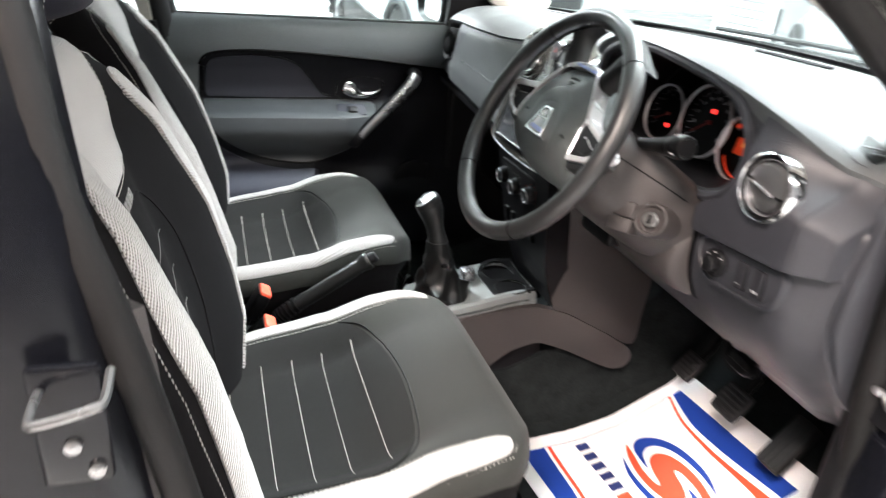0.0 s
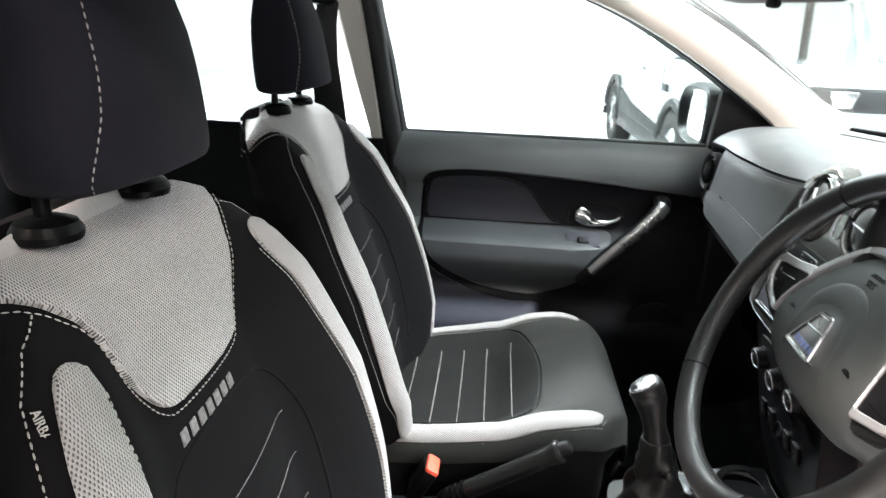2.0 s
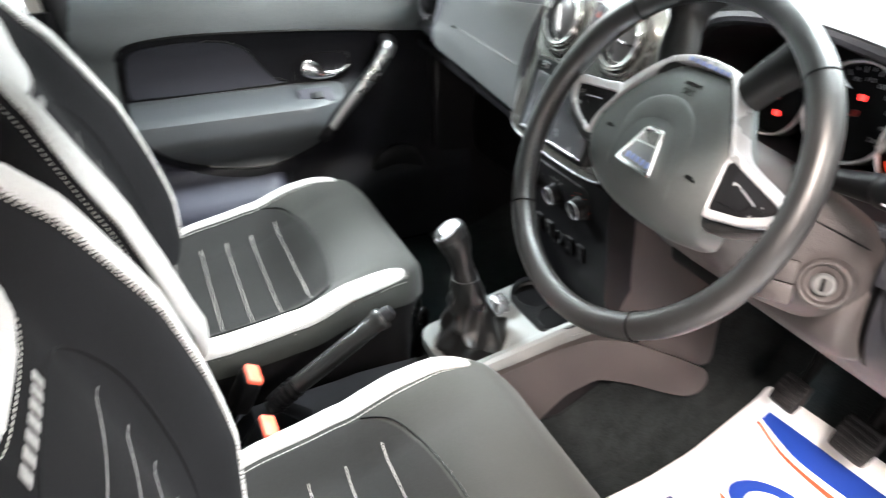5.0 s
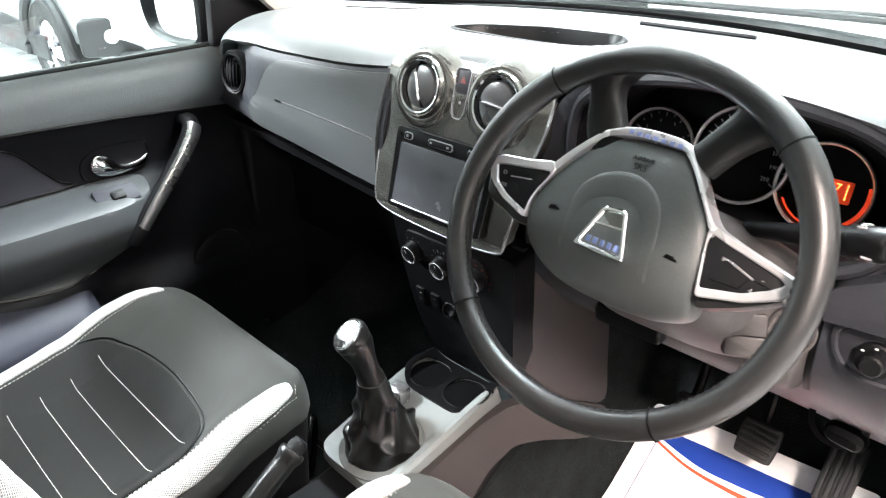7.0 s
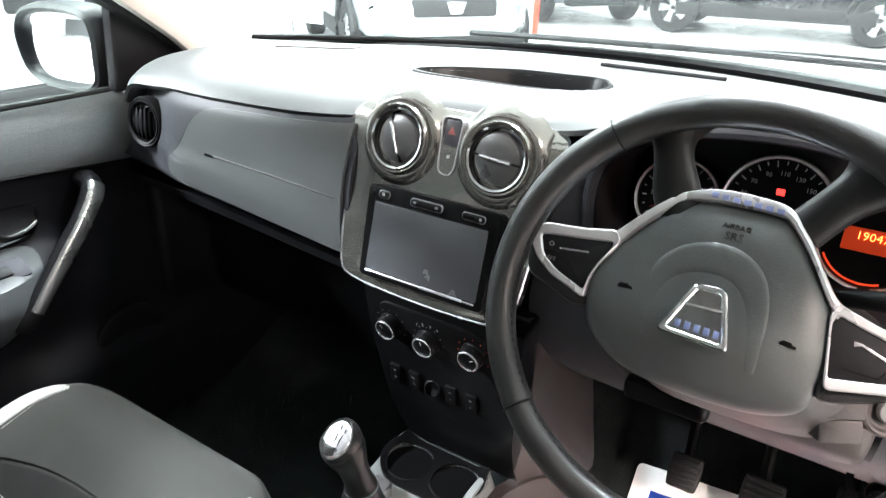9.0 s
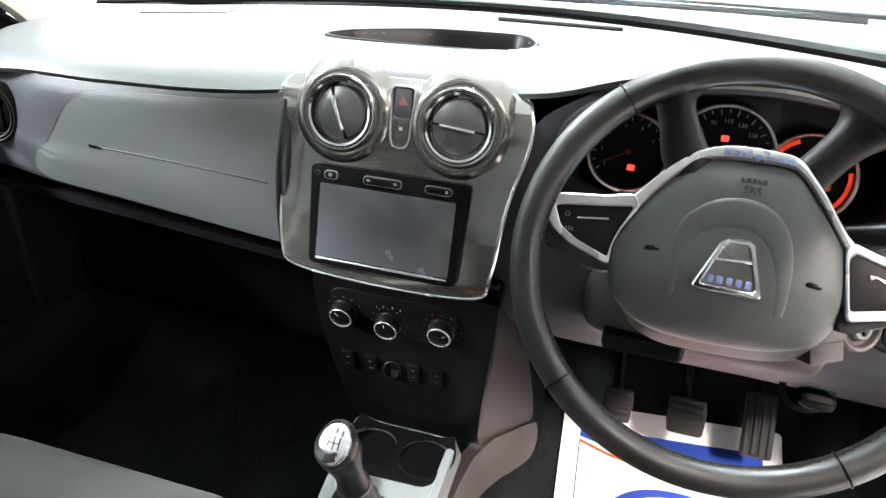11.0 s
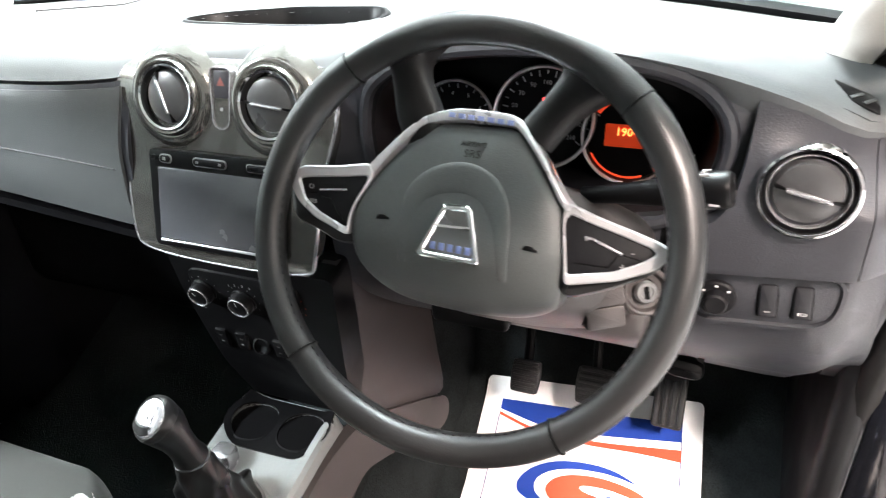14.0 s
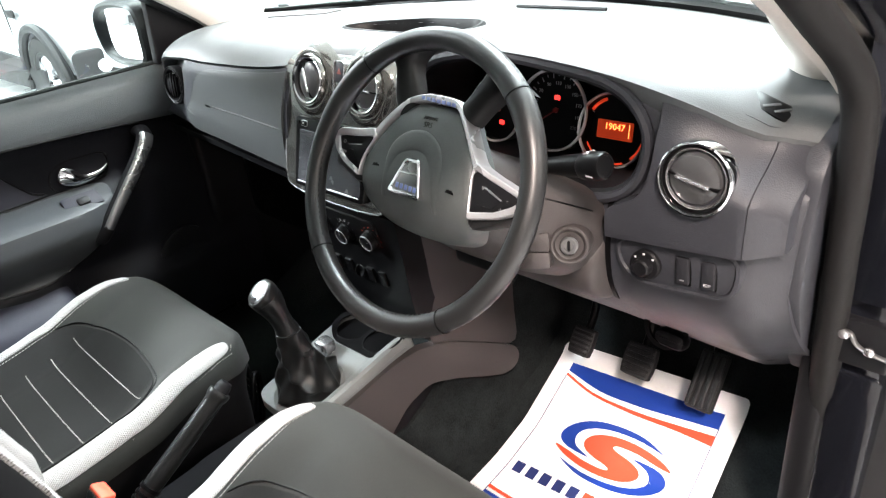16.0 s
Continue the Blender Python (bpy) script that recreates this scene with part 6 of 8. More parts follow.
# driver's fascia: one moulding with the instrument opening
def fascia_x(u, z):
    x = glide([(0.70, 0.42), (0.74, 0.385), (0.78, 0.335), (0.83, 0.288), (0.88, 0.264), (0.92, 0.259), (0.96, 0.263), (1.03, 0.272), (1.08, 0.266), (1.11, 0.252), (1.16, 0.225)], z)
    x += 0.06 * ss(0.48, 0.60, u) * ss(1.04, 1.11, z)
    x += 0.035 * ss(0.60, 0.65, u)
    lip_x, lip_z = pad_profile(-u)[-1]
    w = ss(0.055, 0.008, lip_z - z)
    return x + (max(x, lip_x + 0.010) - x) * w


def fascia_surface(u, v):
    return (fascia_x(u, v), -u, v)


outline = [(0.645, 0.73), (0.647, 0.90), (0.645, 1.055), (0.60, 1.085), (0.545, 1.110), (0.49, 1.126), (0.45, 1.139), (0.38, 1.156), (0.30, 1.164), (0.20, 1.153), (0.135, 1.118), (0.100, 1.085), (0.080, 1.03), (0.075, 0.98), (0.070, 0.88), (0.10, 0.79), (0.15, 0.745), (0.25, 0.738), (0.40, 0.735)]
opening = [(p.x, p.y) for p in curve_through([(0.135, 1.01, 0), (0.132, 1.06, 0), (0.152, 1.105, 0), (0.21, 1.140, 0), (0.30, 1.154, 0), (0.37, 1.148, 0), (0.440, 1.130, 0), (0.478, 1.098, 0), (0.482, 1.050, 0), (0.458, 1.003, 0), (0.39, 0.986, 0), (0.22, 0.986, 0), (0.155, 0.992, 0)], True, 4)]
outline = [(p.x, p.y) for p in curve_through([(*p, 0) for p in outline], True, 3)]
bm = patch(outline, fascia_surface, 0.02, 0.02, down=0.006, holes=(opening,))
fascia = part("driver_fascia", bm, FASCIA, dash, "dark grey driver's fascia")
# raised pod round the vent
LEFT_EDGE = [(0.94, 0.447), (0.978, 0.447), (0.990, 0.458), (1.003, 0.484), (1.028, 0.498), (1.06, 0.503), (1.092, 0.505), (1.13, 0.506)]


def pod_x(u, z):
    """Face of the pod: nearly upright, rolled back under the lip of the pad and round the outer end."""
    lip_x, lip_z = pad_profile(-u)[-1]
    face = glide([(0.94, 0.246), (0.96, 0.2435), (1.0, 0.245), (1.05, 0.250), (1.10, 0.256)], z) + 0.030 * ss(0.595, 0.650, u) ** 1.5
    w = ss(0.060, 0.002, lip_z - z)
    return face + (max(face, lip_x + 0.003) - face) * w


def pod_grid(u0, u1, steps):
    rows = []
    for i in range(steps + 1):
        s = i / steps
        col = []
        for j in range(27):
            v = j / 26
            u = 0.55
            for _ in range(6):
                z = (0.944 + 0.0975 * (u - 0.447)) * (1 - v) + (pad_profile(-u)[-1][1] - 0.003) * v
                left = max(u0, glide(LEFT_EDGE, z))
                u = left + (u1 - left) * s
            col.append(Vector((pod_x(u, z), -u, z)))
        low = col[0]
        col[0] = low + Vector((0.0006, 0, 0.0012))
        rows.append([low + Vector((0.028, 0, 0.002)), low + Vector((0.0035, 0, 0.0))] + col + [col[-1] + Vector((0.02, 0, 0.0))])
    back = Vector((0.03, 0, 0))
    first, last = rows[0], rows[-1]
    return [[p + back for p in first], [p + Vector((0.002, 0.0006, 0)) for p in first]] + rows + [[p + Vector((0.0015, -0.0004, 0)) for p in last], [p + back for p in last]]


for u0, u1, n_, nm, text in ((0.0, 0.6094, 30, "vent_pod", "raised grey pod round the air vent"), (0.6106, 0.6435, 10, "pad_apron", "grained pad apron")):
    bm = bmesh.new()
    loft(bm, pod_grid(u0, u1, n_), caps=False, closed=False)
    part(nm, bm, FASCIA, dash, text)
# dark slot between the column cover and the fascia
bm = patch([(0.4395, 0.835), (0.4455, 0.835), (0.4465, 0.90), (0.4465, 0.985), (0.4395, 0.985)], fascia_surface, 0.01, 0.01, off=0.001, down=0.002)
part("column_gap", bm, BLACK, dash)
# rounded rim round the instrument opening
bm = bmesh.new()
tube(bm, [(fascia_x(p[0], p[1]) - 0.003, -p[0], p[1]) for p in offset2(opening, -0.005)], 0.0068, 8, closed=True, up=(1, 0, 0))
part("hood_rim", bm, FASCIA, dash, "rounded grey rim round the dials")
# instrument tunnel and dial carrier
bm = bmesh.new()
rings = [[(fascia_x(p[0], p[1]) - 0.004, -p[0], p[1]) for p in offset2(opening, -0.001)], [(fascia_x(p[0], p[1]) - 0.001, -p[0], p[1]) for p in offset2(opening, 0.005)]]
for d in (0.3, 0.7, 1.0):
    rings.append([(fascia_x(p[0], p[1]) * (1 - d) + 0.372 * d, -p[0], p[1] - 0.006 * d) for p in offset2(opening, 0.006 + 0.006 * d)])
loft(bm, rings, caps=False)
part("instrument_hood", bm, DARK, dash, "dark hood round the dials")
bm = bmesh.new()
plate(bm, offset2([(p[0], p[1] - 0.006) for p in opening], 0.004), basis((0.378, 0, 0), (0, -1, 0), (0, 0, 1)), 0.004, 0.001)
part("dial_carrier", bm, BLACK, dash)


NEEDLE = material("dark_red_needle", (0.16, 0.012, 0.010), 0.5, vary=0.05)


def gauge(y, z, r, first, last, ticks, numbers, needle):
    """A round dial in its chrome ring; angles in degrees, clockwise from the top."""
    m = basis((0.352, y, z), (0, -1, 0), (0.2, 0, 1))
    bm = bmesh.new()
    lathe(bm, [(r * 1.02, 0.003), (r * 1.02, 0.0065), (r * 0.995, 0.0082), (r * 0.965, 0.0070), (r * 0.945, 0.003)], m, 56, cap=False)
    ring = part("dial_ring", bm, DIAL_RING, dash, "chrome dial ring")
    bm = bmesh.new()
    lathe(bm, [(r * 1.025, -0.02), (r * 1.018, 0.004), (r * 0.946, 0.004), (r * 0.935, -0.006), (r * 0.1, -0.006)], m, 48)
    part("dial_face", bm, BLACK, ring)
    bm = bmesh.new()
    ticks = max(ticks, 1)
    for k in range(ticks + 1):
        a = radians(90 - (first + (last - first) * k / ticks))
        long = 0.12 if k % 2 == 0 else 0.07
        slab(bm, (r * (0.90 - long), -0.0007, -0.006), (r * 0.90, 0.0007, -0.0052), 0.0002, m @ pose(0, 0, 0, 0, 0, math.degrees(a)))
    part("dial_scale", bm, DIAL_MARK, ring)
    for k, t in enumerate(numbers):
        a = radians(90 - (first + (last - first) * k / (len(numbers) - 1)))
        writing("dial_number", t, r * 0.125, m @ Matrix.Translation((r * 0.66 * math.cos(a), r * 0.66 * math.sin(a), -0.0055)), DIAL_MARK, ring, 0.0002)
    if needle is not None:
        bm = bmesh.new()
        slab(bm, (-r * 0.1, -0.0009, -0.004), (r * 0.72, 0.0009, -0.002), 0.0003, m @ pose(0, 0, 0, 0, 0, 90 - needle))
        lathe(bm, [(r * 0.07, -0.005), (r * 0.06, -0.001), (r * 0.03, 0.0)], m, 16)
        part("needle", bm, NEEDLE, ring)
    return m, ring


m1, d1 = gauge(-0.198, 1.040, 0.046, -125, 60, 12, ["1", "2", "3", "4", "5", "6"], -118)
m2, d2 = gauge(-0.300, 1.052, 0.055, -125, 125, 22, ["10", "30", "50", "70", "90", "110", "130", "150", "170", "190", "210"], -125)
m3, d3 = gauge(-0.392, 1.037, 0.049, -60, 100, 0, [], None)
for m, ring, x, y in ((m1, d1, 0.006, -0.018), (m2, d2, 0.0, 0.017)):
    bm = bmesh.new()
    plate(bm, rounded([(x - 0.0042, y - 0.0032), (x + 0.0042, y - 0.0032), (x + 0.0042, y + 0.0032), (x - 0.0042, y + 0.0032)], 0.0015), m, -0.0045, 0.0003, base=-0.0065)
    part("telltale", bm, RED_ON, ring, "lit red warning light")
bm = bmesh.new()
plate(bm, rounded([(-0.026, -0.012), (0.026, -0.012), (0.026, 0.012), (-0.026, 0.012)], 0.002), m3, -0.004, 0.0003, base=-0.0065)
lcd = part("display", bm, ORANGE_ON, d3, "glowing orange display")
writing("odometer", "19047", 0.012, m3 @ Matrix.Translation((0.0, 0.004, -0.0035)), DIGITS_ON, dash, 0.0002, "orange odometer digits")
for k in range(4):
    bm = bmesh.new()
    slab(bm, (0.0205, -0.008 + 0.0045 * k, -0.0042), (0.0217, -0.0040 + 0.0045 * k, -0.0034), 0.0003, m3)
    part("fuel_bar", bm, DIGITS_ON, d3)
# glowing tubes that draw the display's reflection along the dial ring
for a0, a1, r_, thick, glow in ((-152, -68, 0.0440, 0.0011, 0.55), (-50, 14, 0.0432, 0.0022, 0.40), (112, 146, 0.0415, 0.0024, 0.32)):
    bm = bmesh.new()
    arc = [m3 @ Vector((r_ * math.cos(radians(a0 + (a1 - a0) * k / 14)), r_ * math.sin(radians(a0 + (a1 - a0) * k / 14)), -0.0035)) for k in range(15)]
    tube(bm, arc, thick, 6)
    part("reflection_arc", bm, glowing("red_reflection_arc", (1.0, 0.07, 0.02), glow), d3, "glowing red arc for the display's reflection")

# driver's round vent, side demister, switches
round_vent("round air vent with chrome ring", (0.2465, -0.555, 1.042), (-1, 0, 0.09), 0.0348, -12, dash)
dzx, dzy = (pad_z(0.358, -0.591) - pad_z(0.334, -0.591)) / 0.024, (pad_z(0.346, -0.605) - pad_z(0.346, -0.577)) / -0.028
dem = basis((0.342, -0.592, pad_z(0.342, -0.592)), (0.1, -1, -dzy + 0.1 * dzx), (1, 0, dzx))
bm = bmesh.new()
dem_o = rounded([(-0.010, -0.014), (0.018, -0.016), (0.021, 0.008), (0.016, 0.014), (-0.025, 0.014), (-0.023, 0.004)], 0.003)
plate(bm, dem_o, dem, 0.0012, 0.0008, base=-0.02)
demister = part("side_demister", bm, BLACK, dash, "black slatted side demister")
for k in (-0.5, 0.5):
    bm = bmesh.new()
    slab(bm, (-0.0105, -0.0018, 0.0), (0.0105, 0.0018, 0.0022), 0.0007, dem @ pose(0.003 + 0.013 * k, 0, 0, 0, 0, 52))
    part("demister_slat", bm, PAD, demister)
sp = basis((0.2575, -0.530, 0.921), (0, -1, 0.085), (0.03, 0, 1))
pan = rounded([(-0.068, 0.026), (0.075, 0.026), (0.07, -0.012), (0.055, -0.024), (-0.045, -0.024), (-0.066, -0.004)], 0.016, 5)
bm = bmesh.new()
loft(bm, [[sp @ Vector((*p, -0.012)) for p in offset2(pan, -0.008)], [sp @ Vector((*p, 0.003)) for p in offset2(pan, -0.006)], [sp @ Vector((*p, 0.004)) for p in offset2(pan, -0.002)], [sp @ Vector((*p, 0.001)) for p in pan]], caps=False)
part("switch_surround", bm, FASCIA, dash)
bm = bmesh.new()
plate(bm, pan, sp, 0.0015, 0.001, base=-0.006)
swpanel = part("switch_panel", bm, FASCIA, dash, "dark switch panel")
rot = sp @ pose(-0.032, 0.0, 0.0)
bm = bmesh.new()
lathe(bm, [(0.019, 0), (0.019, 0.006), (0.017, 0.008), (0.0115, 0.008), (0.011, 0.018), (0.009, 0.020), (0.004, 0.0195)], rot, 28)
part("mirror_adjuster", bm, DARK, swpanel)
for a in (40, 90, 140):
    bm = bmesh.new()
    plate(bm, rounded([(-0.0015, -0.001), (0.0015, -0.001), (0.0015, 0.001), (-0.0015, 0.001)], 0.0005), rot @ Matrix.Translation((0.0148 * math.cos(radians(a)), 0.0148 * math.sin(radians(a)), 0.007)), 0.0015, 0.0002)
    part("adjuster_mark", bm, WHITE_MARK, swpanel)
for dx in (0.014, 0.044):
    bm = bmesh.new()
    slab(bm, (dx - 0.0095, -0.0175, 0.0), (dx + 0.0095, 0.0195, 0.0025), 0.001, sp @ pose(0, 0, 0, -4, 0, 0))
    part("switch_gap", bm, BLACK, swpanel)
    bm = bmesh.new()
    slab(bm, (dx - 0.008, -0.016, 0.0), (dx + 0.008, 0.018, 0.006), 0.002, sp @ pose(0, 0, 0, -4, 0, 0))
    part("rocker_switch", bm, SWITCH, swpanel)
    bm = bmesh.new()
    slab(bm, (dx - 0.003, -0.011, 0.0045), (dx + 0.003, -0.0092, 0.0062), 0.0004, sp @ pose(0, 0, 0, -4, 0, 0))
    if dx < 0.03:
        part("switch_mark", bm, GREY_MARK, swpanel)
    else:
        bm.free()
        writing("switch_mark", "ECO", 0.0042, sp @ pose(0, 0, 0, -4, 0, 0) @ Matrix.Translation((dx, -0.010, 0.0062)), WHITE_MARK, swpanel, 0.0002)
# bonnet release under the knee panel
bm = bmesh.new()
lathe(bm, [(0.03, -0.01), (0.034, 0.0), (0.026, 0.002)], basis((0.372, -0.47, 0.748), (0, -1, 0), (0.3, 0, 1)), 24, cap=False)
part("release_recess", bm, BLACK, dash)
bm = bmesh.new()
slab(bm, (-0.024, -0.013, -0.01), (0.024, 0.013, 0.022), 0.010, basis((0.375, -0.482, 0.733), (0, -1, -0.08), (0.4, 0, 1)))
part("bonnet_release", bm, BLACK, dash, "black bonnet release lever")
# end cap on the driver's side
bm = bmesh.new()
cap = [(0.44, 1.10), (0.355, 1.08), (0.315, 1.04), (0.30, 0.96), (0.30, 0.90), (0.33, 0.83), (0.40, 0.735), (0.46, 0.73)]
plate(bm, rounded(cap, 0.012), basis((0, -0.644, 0), (1, 0, 0), (0, 0, 1)), 0.014, 0.005, base=-0.01)
part("end_cap", bm, FASCIA, dash)
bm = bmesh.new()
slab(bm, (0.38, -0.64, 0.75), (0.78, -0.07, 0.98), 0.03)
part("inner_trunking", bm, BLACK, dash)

# ---------- centre stack ----------
def stack_x(z):
    return glide([(0.56, 0.30), (0.60, 0.285), (0.64, 0.268), (0.70, 0.247), (0.80, 0.230), (0.83, 0.224), (0.87, 0.217), (0.90, 0.213), (0.95, 0.224), (1.0, 0.240), (1.05, 0.254), (1.08, 0.263), (1.10, 0.275), (1.115, 0.30)], z)


def stack_surface(u, v):
    return (stack_x(v) + 0.9 * max(0.0, abs(u + 0.045) - 0.10) ** 2, -u, v)


gl = [(-0.165, 0.894), (-0.184, 0.92), (-0.192, 1.0), (-0.202, 1.06), (-0.198, 1.095), (-0.17, 1.108), (-0.05, 1.110), (0.072, 1.108), (0.094, 1.095), (0.096, 1.06), (0.081, 1.0), (0.072, 0.92), (0.055, 0.893), (-0.05, 0.886)]
gl = [(p.x, p.y) for p in curve_through([(*p, 0) for p in gl], True, 4)]
bm = patch(gl, stack_surface, 0.01, 0.005, off=0.004, down=0.02)
gloss = part("centre_panel", bm, GLOSS, dash, "glossy bronze-grey centre panel")
bm = bmesh.new()
tube(bm, [Vector(stack_surface(p[0], p[1])) + Vector((-0.0025, 0, 0)) for p in offset2(gl, -0.0015)], 0.0026, 6, closed=True)
part("panel_edge", bm, SATIN, gloss, "thin silver edge")
for y, deg in ((0.119, -68), (-0.020, -5)):
    cv = Vector(stack_surface(-y, 1.076)) + Vector((-0.004, 0, 0))
    bm = bmesh.new()
    nrm = Vector((-1, 0, 0.28)).normalized()
    xa = Vector((0, -1, 0))
    lathe(bm, [(0.066, -0.012), (0.061, -0.0035), (0.057, 0.0005), (0.0535, 0.0035), (0.050, 0.0055), (0.047, 0.0062), (0.0445, 0.0055)], basis(cv, xa, nrm.cross(xa)), 72, cap=False)
    part("vent_collar", bm, GLOSS, gloss)
    round_vent("round air vent with chrome ring", cv + nrm * 0.004, nrm, 0.0365, deg, dash)
# hazard and lock switches in their chute
hz = basis(Vector(stack_surface(-0.0480, 1.086)) + Vector((-0.0045, 0, 0)), (0, -1, 0), (0.28, 0, 1))
bm = bmesh.new()
chute = rounded([(-0.0130, 0.025), (0.0130, 0.025), (0.0105, -0.034), (0.006, -0.041), (-0.006, -0.041), (-0.0105, -0.034)], 0.006)
loft(bm, [[hz @ Vector((*p, -0.008)) for p in offset2(chute, -0.003)], [hz @ Vector((*p, 0.0035)) for p in offset2(chute, -0.0015)], [hz @ Vector((*p, 0.0035)) for p in chute], [hz @ Vector((*p, -0.004)) for p in offset2(chute, 0.002)]], caps=False)
part("switch_chute", bm, SATIN, gloss)
bm = bmesh.new()
slab(bm, (-0.0105, -0.008, -0.004), (0.0105, 0.024, 0.002), 0.002, hz)
hs = part("hazard_switch", bm, FASCIA, gloss)
bm = bmesh.new()
plate(bm, [(-0.0055, 0.006), (0.0055, 0.006), (0.0, 0.0155)], hz, 0.0026, 0.0002)
part("hazard_triangle", bm, material("hazard_red", (0.16, 0.045, 0.04), 0.4), gloss, "red warning triangle")
bm = bmesh.new()
slab(bm, (-0.0095, -0.029, -0.005), (0.0095, -0.0095, 0.001), 0.002, hz)
part("lock_switch", bm, FASCIA, gloss)
bm = bmesh.new()
slab(bm, (-0.002, -0.022, 0.0), (0.002, -0.018, 0.0018), 0.0004, hz)
part("lock_mark", bm, GREY_MARK, gloss)
bm = bmesh.new()
slab(bm, (-0.0075, -0.0395, -0.006), (0.0075, -0.031, -0.0005), 0.003, hz)
part("chute_foot", bm, SATIN, gloss)
# radio and screen
zc = 0.962
scr = basis(Vector(stack_surface(-0.0540, zc)) + Vector((-0.0095, 0, 0)), (0, -1, 0.0), (stack_x(1.01) - stack_x(0.91), 0, 0.10)) @ Matrix.Diagonal((1.10, 1.0, 1.0, 1.0))
bm = bmesh.new()
plate(bm, rounded([(-0.083, -0.058), (0.083, -0.058), (0.087, 0.060), (-0.087, 0.060)], 0.008), scr, 0.003, 0.002, base=-0.012)
radio = part("radio_unit", bm, BLACK, dash, "black radio unit")
bm = bmesh.new()
plate(bm, rounded([(-0.0745, -0.0475), (0.0745, -0.0475), (0.0745, 0.039), (-0.0745, 0.039)], 0.002), scr, 0.0036, 0.0004)
part("radio_screen", bm, SCREEN, radio, "switched-off grey touch screen")
bm = bmesh.new()
slab(bm, (-0.074, -0.0515, 0.0), (0.074, -0.0485, 0.0058), 0.001, scr)
part("screen_strip", bm, SATIN, radio, "thin silver strip")
for x0, x1 in ((-0.071, -0.055), (-0.027, 0.016), (0.040, 0.070)):
    pill = [(x0, 0.0440), (x1, 0.0440), (x1, 0.0548), (x0, 0.0548)]
    bm = bmesh.new()
    plate(bm, rounded([Vector(p) for p in pill], 0.0050, 5), scr, 0.0046, 0.0008)
    rb = part("radio_button", bm, GUNMETAL, radio, "glossy grey pill button")
    bm = bmesh.new()
    plate(bm, rounded(offset2([Vector(p) for p in pill], 0.0011), 0.0040, 5), scr, 0.0064, 0.0022)
    part("button_face", bm, DARK, rb)
bm = bmesh.new()
lathe(bm, [(0.0036, 0.002), (0.0036, 0.0042), (0.0026, 0.0050), (0.0010, 0.0046)], scr @ pose(-0.079, 0.0494, 0), 16)
part("radio_knob", bm, DARK, radio)
for x0, x1, y0, y1, mt in ((-0.065, -0.061, 0.0475, 0.0515, GREY_MARK), (-0.022, -0.018, 0.048, 0.051, GREY_MARK), (0.007, 0.011, 0.048, 0.051, GREY_MARK), (0.045, 0.057, 0.0475, 0.0515, BLACK), (0.0625, 0.0655, 0.0478, 0.0510, GREY_MARK)):
    bm = bmesh.new()
    slab(bm, (x0, y0, 0.003), (x1, y1, 0.0068), 0.0003, scr)
    part("radio_mark", bm, mt, radio)
# heater panel
lower = [(-0.150, 0.885), (0.088, 0.885), (0.078, 0.80), (0.068, 0.70), (0.058, 0.60), (-0.125, 0.60), (-0.135, 0.70), (-0.150, 0.80)]
bm = patch(rounded(lower, 0.012), stack_surface, 0.03, 0.02, off=0.0, down=0.05)
low_panel = part("heater_fascia", bm, BLACK, dash, "black lower centre stack")
heat = basis(Vector(stack_surface(-0.045, 0.838)) + Vector((-0.002, 0, 0)), (0, -1, 0), (stack_x(0.86) - stack_x(0.80), 0, 0.06))
cap_o = rounded([(-0.080, -0.020), (-0.05, -0.034), (0.05, -0.034), (0.080, -0.020), (0.082, 0.030), (-0.082, 0.030)], 0.018, 6)
bm = bmesh.new()
plate(bm, cap_o, heat, 0.0015, 0.0012, base=-0.01)
heater = part("heater_panel", bm, BLACK, dash, "black heater control panel")
for k, (x, y) in enumerate(((-0.064, -0.005), (-0.005, -0.011), (0.064, -0.004))):
    km = heat @ pose(x, y, 0.0015)
    bm = bmesh.new()
    lathe(bm, [(0.0180, 0.0), (0.0180, 0.002), (0.0165, 0.0035), (0.0160, 0.0125), (0.0150, 0.0145), (0.0145, 0.0145)], km, 32, cap=False)
    part("knob_base", bm, BLACK, heater)
    bm = bmesh.new()
    lathe(bm, [(0.0150, 0.013), (0.0150, 0.0152), (0.0142, 0.0160), (0.0130, 0.0156), (0.0126, 0.0135)], km, 32, cap=False)
    part("heater_knob", bm, SATIN, heater, "silver-ringed knob")
    bm = bmesh.new()
    lathe(bm, [(0.0130, 0.006), (0.0130, 0.0140), (0.011, 0.0152), (0.003, 0.0155)], km, 24)
    part("knob_face", bm, BLACK, heater)
    bm = bmesh.new()
    slab(bm, (-0.0006, 0.004, 0.0148), (0.0006, 0.010, 0.0160), 0.0003, km @ pose(0, 0, 0, 0, 0, (40, 10, -60)[k]))
    part("knob_pointer", bm, GREY_MARK, heater)
    bm = bmesh.new()
    for a in range(-120, 121, 30):
        slab(bm, (0.0222, -0.0004, -0.0002), (0.0240, 0.0004, 0.0004), 0.0002, km @ pose(0, 0, 0, 0, 0, 90 + a))
    part("knob_scale", bm, RED if k == 2 else GREY_MARK, heater)
for x, t in ((-0.018, "1"), (-0.009, "2"), (0.003, "3"), (0.013, "4")):
    writing("fan_number", t, 0.006, heat @ Matrix.Translation((x - 0.002, 0.0150 - 0.00005 * (x * 1000) ** 2 * 0.2, 0.0017)), GREY_MARK, heater, 0.0002)
